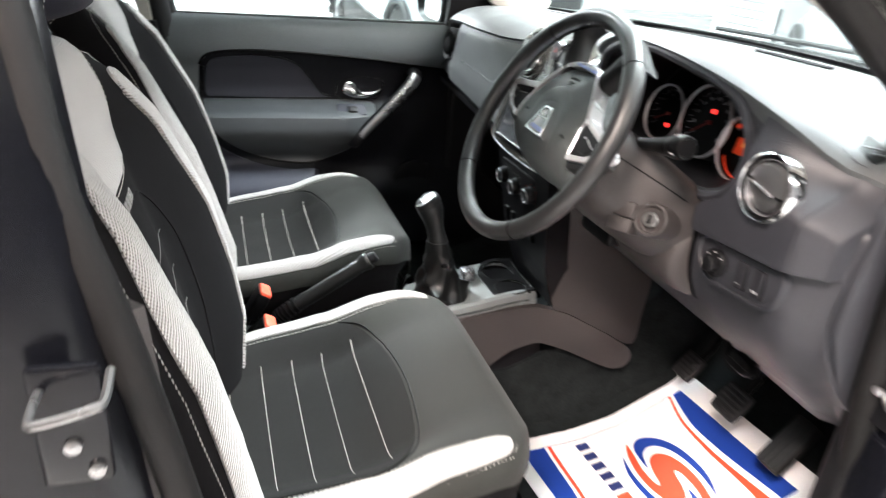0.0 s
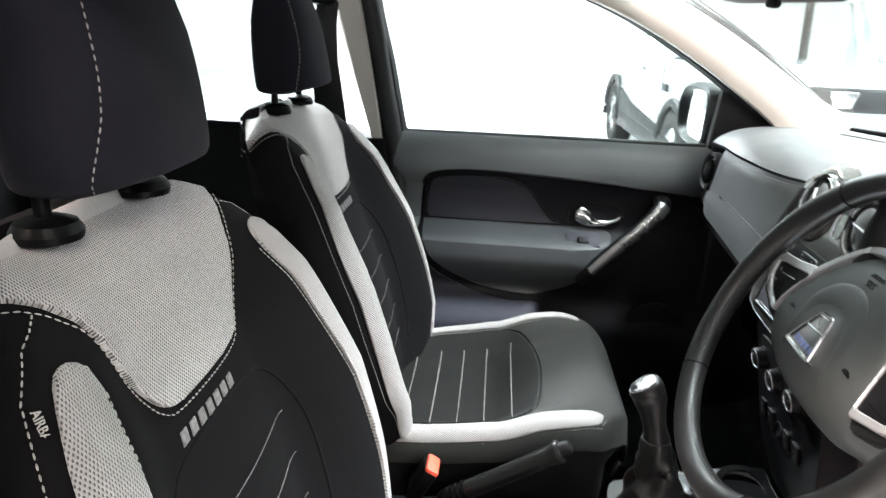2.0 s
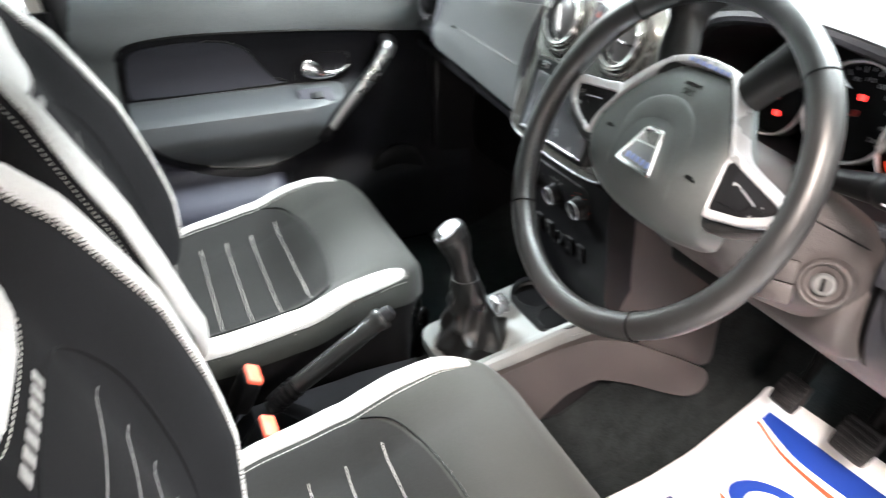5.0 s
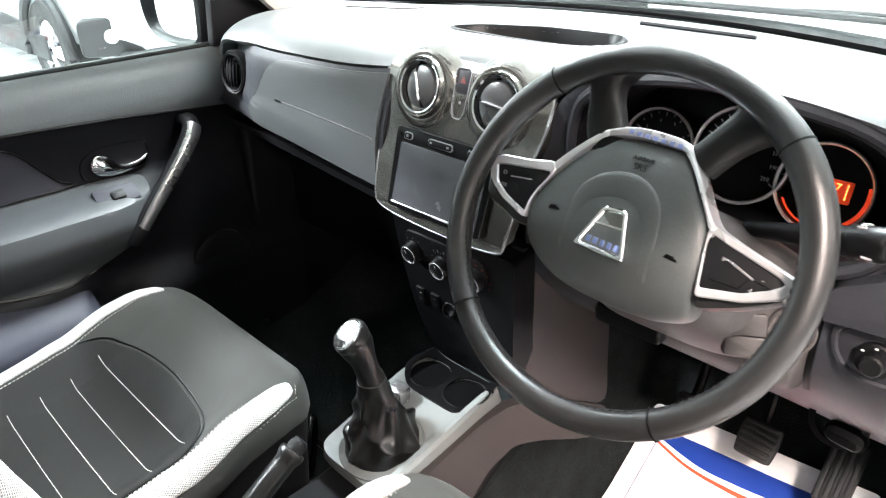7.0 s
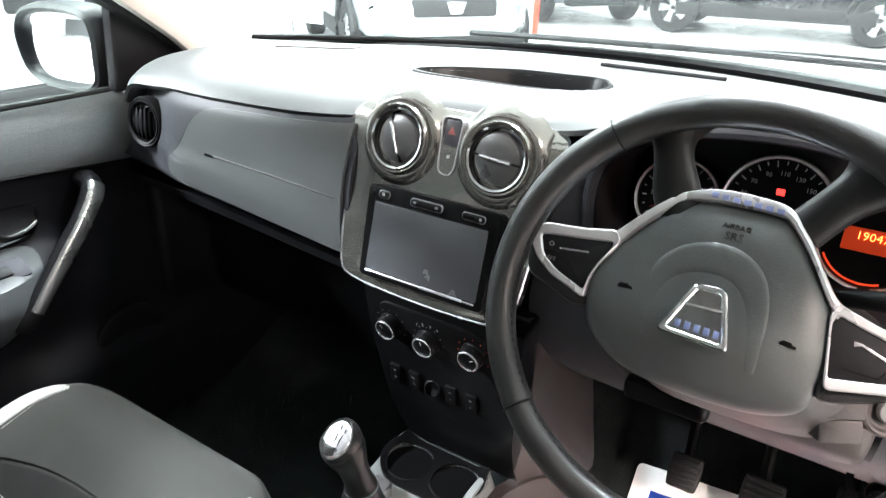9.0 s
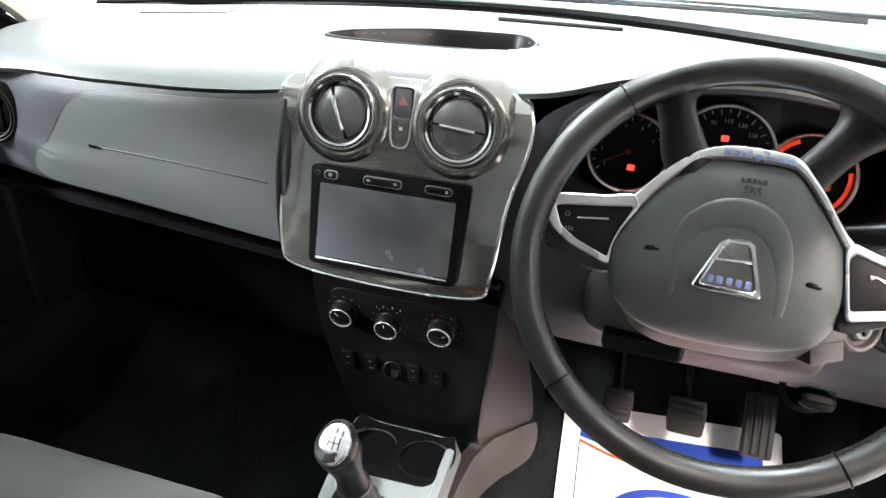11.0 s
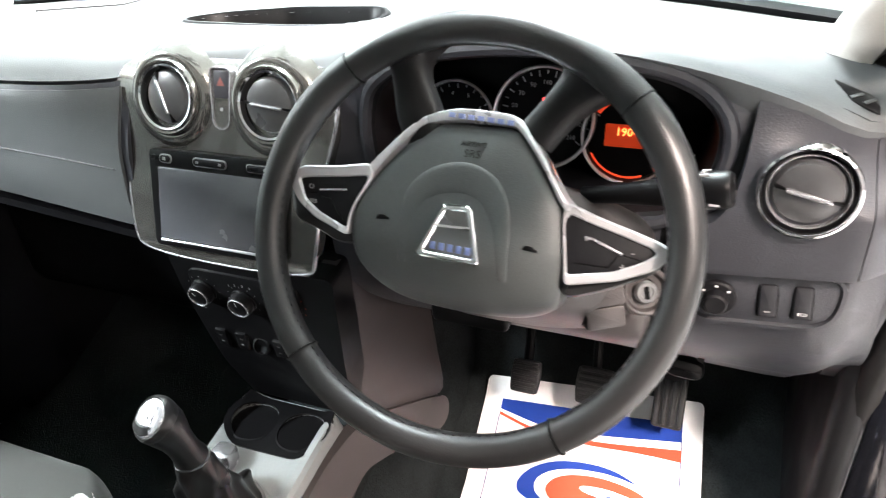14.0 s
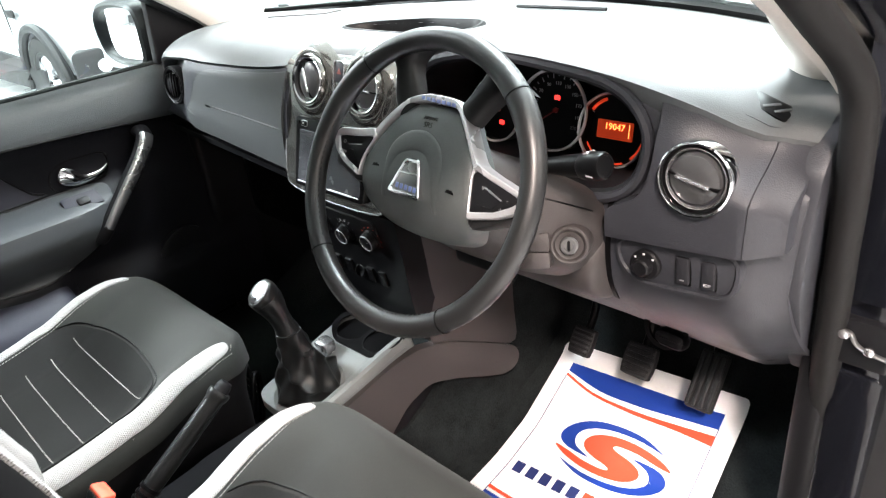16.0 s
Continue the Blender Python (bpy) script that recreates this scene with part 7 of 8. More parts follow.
# row of rocker switches and the power socket
for x in (-0.0645, -0.032, 0.0275, 0.0595):
    row = basis(Vector(stack_surface(-0.050 + x, 0.744)) + Vector((-0.002, 0, 0)), (0, -1, 0), (stack_x(0.77) - stack_x(0.73), 0, 0.04))
    bm = bmesh.new()
    slab(bm, (-0.0085, -0.0145, -0.004), (0.0085, 0.0145, 0.0026), 0.0008, row)
    part("rocker_switch", bm, BLACK, low_panel)
    for yy in (0.006, -0.006):
        bm = bmesh.new()
        slab(bm, (-0.0025, yy - 0.0006, 0.001), (0.0025, yy + 0.0006, 0.0029), 0.0003, row)
        part("switch_mark", bm, DIM_MARK, low_panel)
row = basis(Vector(stack_surface(-0.052, 0.742)) + Vector((-0.002, 0, 0)), (0, -1, 0), (0.015, 0, 0.04))
bm = bmesh.new()
lathe(bm, [(0.013, -0.004), (0.013, 0.003), (0.0105, 0.004), (0.010, -0.002), (0.004, -0.003)], row, 20)
part("power_socket", bm, BLACK, low_panel)

# ---------- console ----------
console = thing("centre_console", (0.0, 0.035, 0.375), "grey centre console between the front seats", "console")
bm = bmesh.new()
rings = []
for x, zt in ((-0.52, 0.50), (-0.40, 0.525), (-0.25, 0.525), (-0.15, 0.53), (-0.11, 0.535), (-0.05, 0.535), (0.06, 0.53), (0.16, 0.53), (0.28, 0.53)):
    rings.append([(x, -0.085, 0.37), (x, -0.060, 0.44), (x, -0.042, zt - 0.02), (x, -0.032, zt), (x, 0.098, zt), (x, 0.108, zt - 0.02), (x, 0.125, 0.44), (x, 0.15, 0.37)])
loft(bm, rings)
part("console_body", bm, DARK, console, "dark plastic console body")


def tray_top(u, v):
    return (u, v, glide([(-0.13, 0.545), (-0.05, 0.565), (0.02, 0.579), (0.1, 0.597), (0.16, 0.612), (0.23, 0.622)], u) + 0.010 * ss(0.045, 0.078, abs(v - 0.034)))


cups = [(0.212, 0.072), (0.214, -0.002)]
tray = rounded([(0.008, -0.036), (0.26, -0.038), (0.26, 0.112), (0.008, 0.106)], 0.02, 5)
bm = patch([(p.x, p.y) for p in tray], tray_top, 0.02, 0.015, off=0.0, down=0.03, holes=[[(cx + 0.0335 * math.cos(2 * math.pi * k / 24), cy + 0.0335 * math.sin(2 * math.pi * k / 24)) for k in range(24)] for cx, cy in cups])
ctray = part("console_tray", bm, GREY_TRAY, console, "pale grey console tray")
for cx, cy in cups:
    bm = bmesh.new()
    lathe(bm, [(0.0365, 0.001), (0.0335, 0.002), (0.0325, -0.002), (0.030, -0.045), (0.01, -0.047)], pose(cx, cy, 0.619), 28)
    part("cup_holder", bm, BLACK, console, "black cup holder")
# dark insert that joins the cups
ins_o = []
for cx, cy, a0, a1 in ((0.214, -0.002, -60, -175), (0.212, 0.072, 185, 60)):
    ins_o += [(cx + 0.043 * math.cos(radians(a0 + (a1 - a0) * k / 12)), cy + 0.043 * math.sin(radians(a0 + (a1 - a0) * k / 12))) for k in range(13)]
ins_o += [(0.256, 0.108), (0.256, -0.034)]
bm = patch(ins_o, tray_top, 0.02, 0.015, off=0.003, down=0.004, holes=[[(cx + 0.0335 * math.cos(2 * math.pi * k / 24), cy + 0.0335 * math.sin(2 * math.pi * k / 24)) for k in range(24)] for cx, cy in cups])
part("cup_insert", bm, BLACK, console, "black cup insert")
# pale strip along the driver's side
bm = bmesh.new()
loft(bm, [[(x, -0.026, z - 0.004), (x, -0.030, z + 0.004), (x, -0.040, z + 0.006), (x, -0.046, z + 0.002), (x, -0.049, z - 0.010), (x, -0.030, z - 0.03)] for x, z in ((-0.10, 0.585), (-0.02, 0.594), (0.06, 0.603), (0.13, 0.614), (0.185, 0.624), (0.215, 0.628), (0.232, 0.628))])
part("tray_edge", bm, GREY_TRAY, console)


# footwell side: cheek up to the dashboard and the side panel below it
def cheek(u, v):
    y = -lerp([(0.56, 0.049), (0.63, 0.051), (0.70, 0.058), (0.80, 0.068), (0.885, 0.080)], v) - 0.055 * ss(0.20, 0.46, u) * ss(0.80, 0.55, v) - 0.020 * ss(0.62, 0.45, v)
    return (u, y, v)


ck = [(0.290, 0.56), (0.282, 0.61), (0.268, 0.65), (0.254, 0.70), (0.244, 0.79), (0.236, 0.88), (0.27, 0.885), (0.34, 0.83), (0.42, 0.775), (0.50, 0.75), (0.49, 0.66), (0.47, 0.585), (0.455, 0.53), (0.40, 0.545), (0.30, 0.56)]
bm = patch([(p.x, p.y) for p in curve_through([(*p, 0) for p in ck], True, 3)], cheek, 0.02, 0.02, down=0.02)
part("side_cheek", bm, LOWER, console, "grey plastic footwell cheek")


def side_panel(u, v):
    x, y, z = cheek(u, v)
    return (x, y - 0.005 * ss(0.16, 0.24, u) - 0.002, z)


sp_o = [(-0.12, 0.566), (0.0, 0.576), (0.10, 0.587), (0.19, 0.602), (0.245, 0.607), (0.31, 0.594), (0.40, 0.552), (0.446, 0.524), (0.452, 0.502), (0.438, 0.482), (0.41, 0.478), (0.375, 0.490), (0.31, 0.516), (0.255, 0.530), (0.20, 0.512), (0.14, 0.47), (0.06, 0.41), (-0.12, 0.40)]
bm = patch(rounded(sp_o, 0.014, 4), side_panel, 0.02, 0.02, down=0.02)
part("side_panel", bm, LOWER, console, "grey plastic console side panel")
bm = bmesh.new()
loft(bm, [[(x, -0.14, 0.37), (x, -0.06, zt), (x, 0.13, zt), (x, 0.18, 0.37)] for x, zt in ((-0.55, 0.44), (0.2, 0.46), (0.45, 0.55), (0.8, 0.80))])
part("tunnel", bm, CARPET, console, "black carpeted tunnel")

# gear lever
gear = thing("gear_lever", (0.075, 0.034, 0.575), "black gear lever with a chrome-capped knob and leather gaiter", "gear lever")
bm = bmesh.new()
rings = []
for k in range(34):
    t = k / 33
    r = 0.036 * (1 - t) ** 1.5 + 0.0195 + 0.003 * math.sin(t * 9.0) * (1 - t)
    fold = 0.0120 * (1 - t) ** 0.8 * min(1.0, t * 6)
    c = Vector((0.075 - 0.022 * t, 0.034 - 0.008 * t, 0.590 + 0.136 * t))
    ring = []
    for j in range(56):
        a = 2 * math.pi * j / 56
        crease = math.sin(4 * a + 9 * t + 1.2 * math.sin(2 * a)) + 0.6 * math.sin(7 * a - 14 * t)
        rr = r + fold * (crease if crease > 0 else 0.5 * crease) * 0.7
        ring.append(c + Vector((rr * 1.10 * math.cos(a), rr * math.sin(a), fold * 0.9 * math.sin(3 * a + 11 * t))))
    rings.append(ring)
loft(bm, rings)
part("gaiter", bm, GAITER, gear, "creased black leather gaiter")
bm = bmesh.new()
lathe(bm, [(0.072, -0.004), (0.071, 0.003), (0.063, 0.006), (0.056, 0.010), (0.050, 0.004)], pose(0.078, 0.034, 0.588, 0, -9, 0), 40, cap=False)
part("gaiter_ring", bm, GREY_TRAY, gear, "pale grey gaiter ring")
foot = Vector((0.0545, 0.027, 0.722))
kd = (Vector((0.036, 0.036, 0.815)) - foot).normalized()
bm = bmesh.new()
km = basis(foot, kd.cross(Vector((0, 1, 0))), Vector((0, 1, 0)))
rings = []
for r, h in [(0.0185, 0.0), (0.0190, 0.006), (0.0165, 0.016), (0.0162, 0.030), (0.0178, 0.044), (0.0212, 0.058), (0.0238, 0.070), (0.0240, 0.078), (0.0215, 0.087), (0.0150, 0.092)]:
    rings.append([foot + kd * h + Vector((-0.010 * (h / 0.1) ** 2, 0, 0)) + km.to_3x3() @ Vector((r * 1.06 * math.cos(a), r * 0.95 * math.sin(a), 0)) for a in [2 * math.pi * j / 28 for j in range(28)]])
loft(bm, rings)
part("knob", bm, GAITER, gear, "black gear knob")
bm = bmesh.new()
cap_d = Vector((-0.80, -0.14, 1)).normalized()
cm = basis(foot + kd * 0.079 + Vector((-0.005, 0, 0)) + cap_d * 0.0165, Vector((0, 1, 0)).cross(cap_d), Vector((0, 1, 0)))
oval = cm @ Matrix.Diagonal((1.16, 0.94, 1, 1))
lathe(bm, [(0.010, -0.034), (0.0170, -0.028), (0.0208, -0.019), (0.0222, -0.011), (0.0220, -0.005), (0.0208, -0.0012), (0.0192, 0.0008), (0.0182, 0.0004), (0.0178, -0.002)], oval, 36, cap=False)
part("knob_head", bm, GAITER, gear, "black rounded knob head")
bm = bmesh.new()
CAP = [(0.0181, -0.003), (0.0179, 0.0002), (0.0172, 0.0011), (0.0145, 0.0020), (0.0105, 0.0028), (0.0060, 0.0033), (0.0010, 0.0035)]
lathe(bm, CAP, oval, 36)
capo = part("knob_cap", bm, SATIN, gear, "oval satin silver knob plate")


def on_cap(u, v, up=0.0002):
    return cm @ Vector((u * 1.16, v * 0.94, lerp(sorted((r, h) for r, h in CAP[1:]), math.hypot(u, v)) + up))


bm = bmesh.new()
for a, b in (((0, -0.0062), (0, 0.0062)), ((-0.0050, 0.0062), (0.0050, 0.0062)), ((-0.0058, 0), (0.0058, 0)), ((-0.0050, -0.0062), (0.0050, -0.0062))):
    tube(bm, [on_cap(a[0] + (b[0] - a[0]) * k / 6, a[1] + (b[1] - a[1]) * k / 6) for k in range(7)], 0.00055, 5)
part("shift_pattern", bm, BLACK, capo)
for t, u, v in (("1", 0.0092, 0.0072), ("3", 0.0108, 0.0), ("5", 0.0092, -0.0072), ("2", -0.0092, 0.0072), ("4", -0.0112, 0.0), ("R", -0.0092, -0.0072)):
    writing("gear_number", t, 0.0062, Matrix.Translation(on_cap(u, v) - cm.translation) @ cm @ pose(0, 0, 0, 0, 0, -90), BLACK, capo, 0.0003)
bm = bmesh.new()
lathe(bm, [(0.0190, -0.001), (0.0202, 0.0005), (0.0202, 0.002), (0.0190, 0.003)], km, 32, cap=False)
part("knob_collar", bm, SATIN, gear, "thin silver collar")
# silver clip beside the gaiter
bm = bmesh.new()
slab(bm, (0.128, 0.060, 0.598), (0.160, 0.092, 0.634), 0.007)
solo("ashtray_clip", bm, SATIN, "small silver clip on the console tray", "clip")

# handbrake
hb = thing("handbrake", (-0.24, 0.022, 0.535), "black handbrake lever, lowered", "handbrake")
bm = bmesh.new()
p = curve_through([(-0.262, 0.026, 0.575), (-0.235, 0.025, 0.598), (-0.17, 0.022, 0.640), (-0.11, 0.019, 0.680), (-0.085, 0.018, 0.697)], n=6)
tube(bm, p, [0.0135] * 8 + [0.0145] * (len(p) - 12) + [0.0165, 0.0175, 0.0175, 0.0165], 14)
grip = part("grip", bm, GAITER, hb, "black grip")
bm = bmesh.new()
tube(bm, [(-0.09, 0.018, 0.694), (-0.078, 0.0175, 0.702), (-0.072, 0.017, 0.706)], [0.012, 0.012, 0.009], 14)
part("release_button", bm, DARK, hb)
for k in range(6):
    bm = bmesh.new()
    c = p[2 + k]
    tube(bm, [c, c.lerp(p[3 + k], 0.5)], 0.0165, 14)
    part("gaiter_rib", bm, BLACK, hb)
bm = bmesh.new()
loft(bm, [[(-0.33, 0.0, 0.53), (-0.20, 0.0, 0.53), (-0.20, 0.05, 0.53), (-0.33, 0.05, 0.53)], [(-0.29, 0.010, 0.575), (-0.25, 0.008, 0.58), (-0.25, 0.042, 0.58), (-0.29, 0.040, 0.575)]])
part("gaiter_base", bm, BLACK, hb)
# belt buckles
for at in ((-0.278, 0.045, 0.635), (-0.278, -0.062, 0.628)):
    b = thing("seat_belt_buckle", (at[0] - 0.05, at[1], 0.53), "black seat belt buckle with a red release", "belt buckle", "belt buckles")
    m = Matrix.Translation(at) @ pose(0, 0, 0, 0, 28, 0)
    bm = bmesh.new()
    slab(bm, (-0.013, -0.023, -0.062), (0.013, 0.023, -0.004), 0.006, m)
    part("buckle_case", bm, BLACK, b)
    bm = bmesh.new()
    slab(bm, (-0.010, -0.021, -0.008), (0.012, 0.021, 0.001), 0.003, m)
    part("release", bm, BUCKLE, b, "red release button")
    bm = bmesh.new()
    tube(bm, [m @ Vector((0, 0, -0.055)), m @ Vector((0, 0, -0.12))], 0.012, 8, flat=0.4)
    part("stalk", bm, BLACK, b)

# pedals
def pedal(at, w, h, tilt, label, slots, upright):
    ob = thing("pedal", Vector(at) - Vector((0, 0, h / 2)), label, "pedal", "pedals")
    m = Matrix.Translation(at) @ Matrix(((0, math.sin(tilt), -math.cos(tilt), 0), (-1, 0, 0, 0), (0, math.cos(tilt), math.sin(tilt), 0), (0, 0, 0, 1)))
    bm = bmesh.new()
    half = (lambda k: w / 2) if upright else (lambda k: w / 2 * (0.80 + 0.24 * math.sin(math.pi * (0.16 + 0.62 * k))))
    if upright:
        o = rounded([(-w / 2, h / 2), (w / 2, h / 2), (w / 2, -h / 2), (-w / 2, -h / 2)], w * 0.16, 4)
    else:
        rows_ = [k / 8 for k in range(9)]
        o = rounded([(half(k), h * (k - 0.5)) for k in rows_] + [(-half(k), h * (k - 0.5)) for k in rows_[::-1]], w * 0.18, 3)
    plate(bm, o, m, 0.007, 0.003, base=-0.006)
    part("pad", bm, RUBBER, ob, "ribbed black rubber pad")
    for k in range(slots):
        bm = bmesh.new()
        if upright:
            x = -w / 2 + w * (k + 0.5) / slots
            slab(bm, (x - w / slots * 0.32, -h * 0.46, 0.004), (x + w / slots * 0.32, h * 0.46, 0.011), 0.002, m)
        else:
            y = -h / 2 + h * (k + 0.5) / slots
            ww = half((k + 0.5) / slots) - w * 0.06
            slab(bm, (-ww, y - h / slots * 0.32, 0.004), (ww, y + h / slots * 0.32, 0.010), 0.002, m)
        part("rib", bm, RUBBER, ob)
    bm = bmesh.new()
    a = Vector(at)
    tube(bm, curve_through([a + Vector((0.008, 0, 0)), a + Vector((0.05, 0.005, 0.04)), a + Vector((0.07, 0.01, 0.12)), a + Vector((0.05, 0.01, 0.25))], n=5), 0.008, 8)
    part("arm", bm, BLACK, ob)


pedal((0.494, -0.247, 0.557), 0.046, 0.054, radians(38), "black rubber clutch pedal", 6, False)
pedal((0.508, -0.357, 0.552), 0.058, 0.060, radians(38), "black rubber brake pedal", 6, False)
pedal((0.533, -0.472, 0.545), 0.048, 0.105, radians(40), "tall black rubber accelerator pedal", 4, True)

# ---------- paper floor mat ----------
def floor_z(x):
    return lerp(FLOOR, x)


MAT_TL, MAT_TR, MAT_LEN = Vector((0.568, -0.160)), Vector((0.594, -0.528)), 0.42
across = (MAT_TR - MAT_TL)
MAT_W = across.length
across.normalize()
down_ = Vector((across.y, -across.x))
if down_.x > 0:
    down_ = -down_


def mat_at(a, b, lift=0.004):
    q = MAT_TL + across * a + down_ * b
    wave = 0.002 * math.sin(a * 22) * math.sin(b * 13)
    return (q.x, q.y, floor_z(q.x) + lift + wave + 0.012 * ss(0.03, 0.0, b))


def mat_surface(lift):
    return lambda u, v: mat_at(u, -v, lift)


mat_thing = thing("paper_floor_mat", (0.33, -0.36, 0.38), "white paper floor mat printed with a blue and red swirl", "floor mat")
bm = patch(rounded([(0.0, -MAT_LEN), (MAT_W, -MAT_LEN), (MAT_W, 0.0), (0.0, 0.0)], 0.012), mat_surface(0.005), 0.03, 0.02, down=0.002)
part("sheet", bm, CARD, mat_thing, "white paper sheet")


def print_on(name, outline, ink, lift=0.0062):
    bm = patch(outline, mat_surface(lift), 0.03, 0.02, down=0.0006)
    return part(name, bm, ink, mat_thing)


M_ = 0.032
band = [(M_, -0.030), (MAT_W - M_, -0.030)] + [(p.x, p.y) for p in curve_through([(MAT_W - M_, -0.062, 0), (0.26, -0.066, 0), (0.18, -0.070, 0), (0.11, -0.069, 0), (M_, -0.050, 0)], n=6)]
print_on("blue_band", band, BLUE)
line = [(p.x, p.y) for p in curve_through([(M_, -0.055, 0), (0.10, -0.076, 0), (0.18, -0.080, 0), (0.26, -0.078, 0), (MAT_W - M_, -0.075, 0)], n=6)] + [(p.x, p.y) for p in curve_through([(MAT_W - M_, -0.094, 0), (0.26, -0.088, 0), (0.18, -0.087, 0), (0.10, -0.081, 0), (M_, -0.060, 0)], n=6)]
print_on("red_swoosh", line, RED)
for a in (M_, MAT_W - M_):
    print_on("border_line", [(a - 0.0007, -0.35), (a + 0.0007, -0.35), (a + 0.0007, -0.06), (a - 0.0007, -0.06)], INK)
print_on("blue_band", [(M_, -0.392), (MAT_W - M_, -0.392), (MAT_W - M_, -0.372), (0.25, -0.362), (0.15, -0.352), (M_, -0.345)], BLUE)
print_on("red_swoosh", [(M_, -0.338), (0.15, -0.345), (0.25, -0.356), (MAT_W - M_, -0.367), (MAT_W - M_, -0.362), (0.25, -0.350), (0.15, -0.338), (M_, -0.331)], RED)
LC, LR = (0.190, -0.176), (0.105, 0.060)


def swirl(pts):
    return [(LC[0] + LR[0] * x, LC[1] + LR[1] * y) for x, y in pts]


def swirl_outline(half, sign, whole=False):
    """A smooth printed outline; the whole one adds the half turned round its centre."""
    pts = [(sign * x, sign * y, 0) for x, y in half] + ([(-x, -y, 0) for x, y in half] if whole else [])
    return swirl([(p.x, p.y) for p in curve_through(pts, True, 5)])


SICKLE = [(0.78, 0.66), (0.42, 0.92), (0.0, 1.0), (-0.45, 0.91), (-0.80, 0.64), (-0.99, 0.27), (-0.97, -0.02), (-0.76, -0.21), (-0.36, -0.25), (-0.62, -0.08), (-0.73, 0.15), (-0.69, 0.42), (-0.48, 0.66), (-0.15, 0.80), (0.25, 0.82), (0.55, 0.75)]
print_on("blue_crescent", swirl_outline(SICKLE, 1), BLUE)
print_on("blue_crescent", swirl_outline(SICKLE, -1), BLUE)
HALF_S = [(1.0, 0.26), (0.80, 0.47), (0.55, 0.60), (0.25, 0.68), (-0.10, 0.66), (-0.40, 0.51), (-0.55, 0.24), (-0.50, 0.0), (-0.28, -0.17), (-0.04, -0.26), (0.05, -0.35), (-0.06, -0.43), (-0.40, -0.42), (-0.72, -0.31)]
print_on("red_swirl", swirl_outline(HALF_S, 1, True), RED)
for k in range(10):
    a0 = 0.045 + 0.028 * k
    print_on("print_bar", [(a0, -0.282), (a0 + 0.018, -0.282), (a0 + 0.018, -0.258), (a0, -0.258)], INK if k < 5 else RED)

# interior mirror
im = thing("rear_view_mirror", (0.13, 0.12, 1.33), "black interior rear-view mirror on the windscreen", "mirror")
ang = math.atan2(0.071, 0.25)
mm = Matrix.Translation((0.13, 0.118, 1.379)) @ pose(0, 0, 0, 0, 0, math.degrees(ang)) @ basis((0, 0, 0), (0, -1, 0), (0.12, 0, 1))
bm = bmesh.new()
mo = rounded([(-0.122, -0.032), (0.122, -0.032), (0.118, 0.036), (-0.118, 0.036)], 0.02, 6)
plate(bm, mo, mm, 0.006, 0.004, base=-0.03)
part("housing", bm, BLACK, im)
bm = bmesh.new()
plate(bm, offset2(mo, 0.006), mm, 0.0075, 0.001, base=0.004)
part("mirror_glass", bm, MIRROR, im)
bm = bmesh.new()
tube(bm, [(0.14, 0.12, 1.41), (0.18, 0.10, 1.42), (0.20, 0.09, 1.395)], 0.012, 8)
part("mount", bm, BLACK, im)
bm = bmesh.new()
slab(bm, (-0.008, -0.042, -0.02), (0.010, -0.028, -0.005), 0.004, mm)
part("dip_lever", bm, BLACK, im)


# ---------- other cars and stands in the showroom ----------
WHITE_PAINT = material("white_car_paint", (0.30, 0.315, 0.33), 0.2, coat=0.8, vary=0.03)
GREY_PAINT = material("grey_car_paint", (0.2, 0.21, 0.22), 0.22, coat=0.8, vary=0.05, metal=0.3)
DARK_GLASS = material("dark_car_glass", (0.02, 0.025, 0.025), 0.05, coat=1.0, vary=0.05)
PALE_GLASS = glass("pale_car_glass", (0.86, 0.88, 0.87))
LENS = material("headlight_lens", (0.6, 0.62, 0.65), 0.08, metal=0.6, vary=0.1)
CLAD = material("dark_cladding", (0.011, 0.011, 0.012), 0.6, vary=0.1)
TYRE = material("tyre_rubber", (0.009, 0.009, 0.009), 0.75, grain=0.001, grain_size=0.004, vary=0.2)


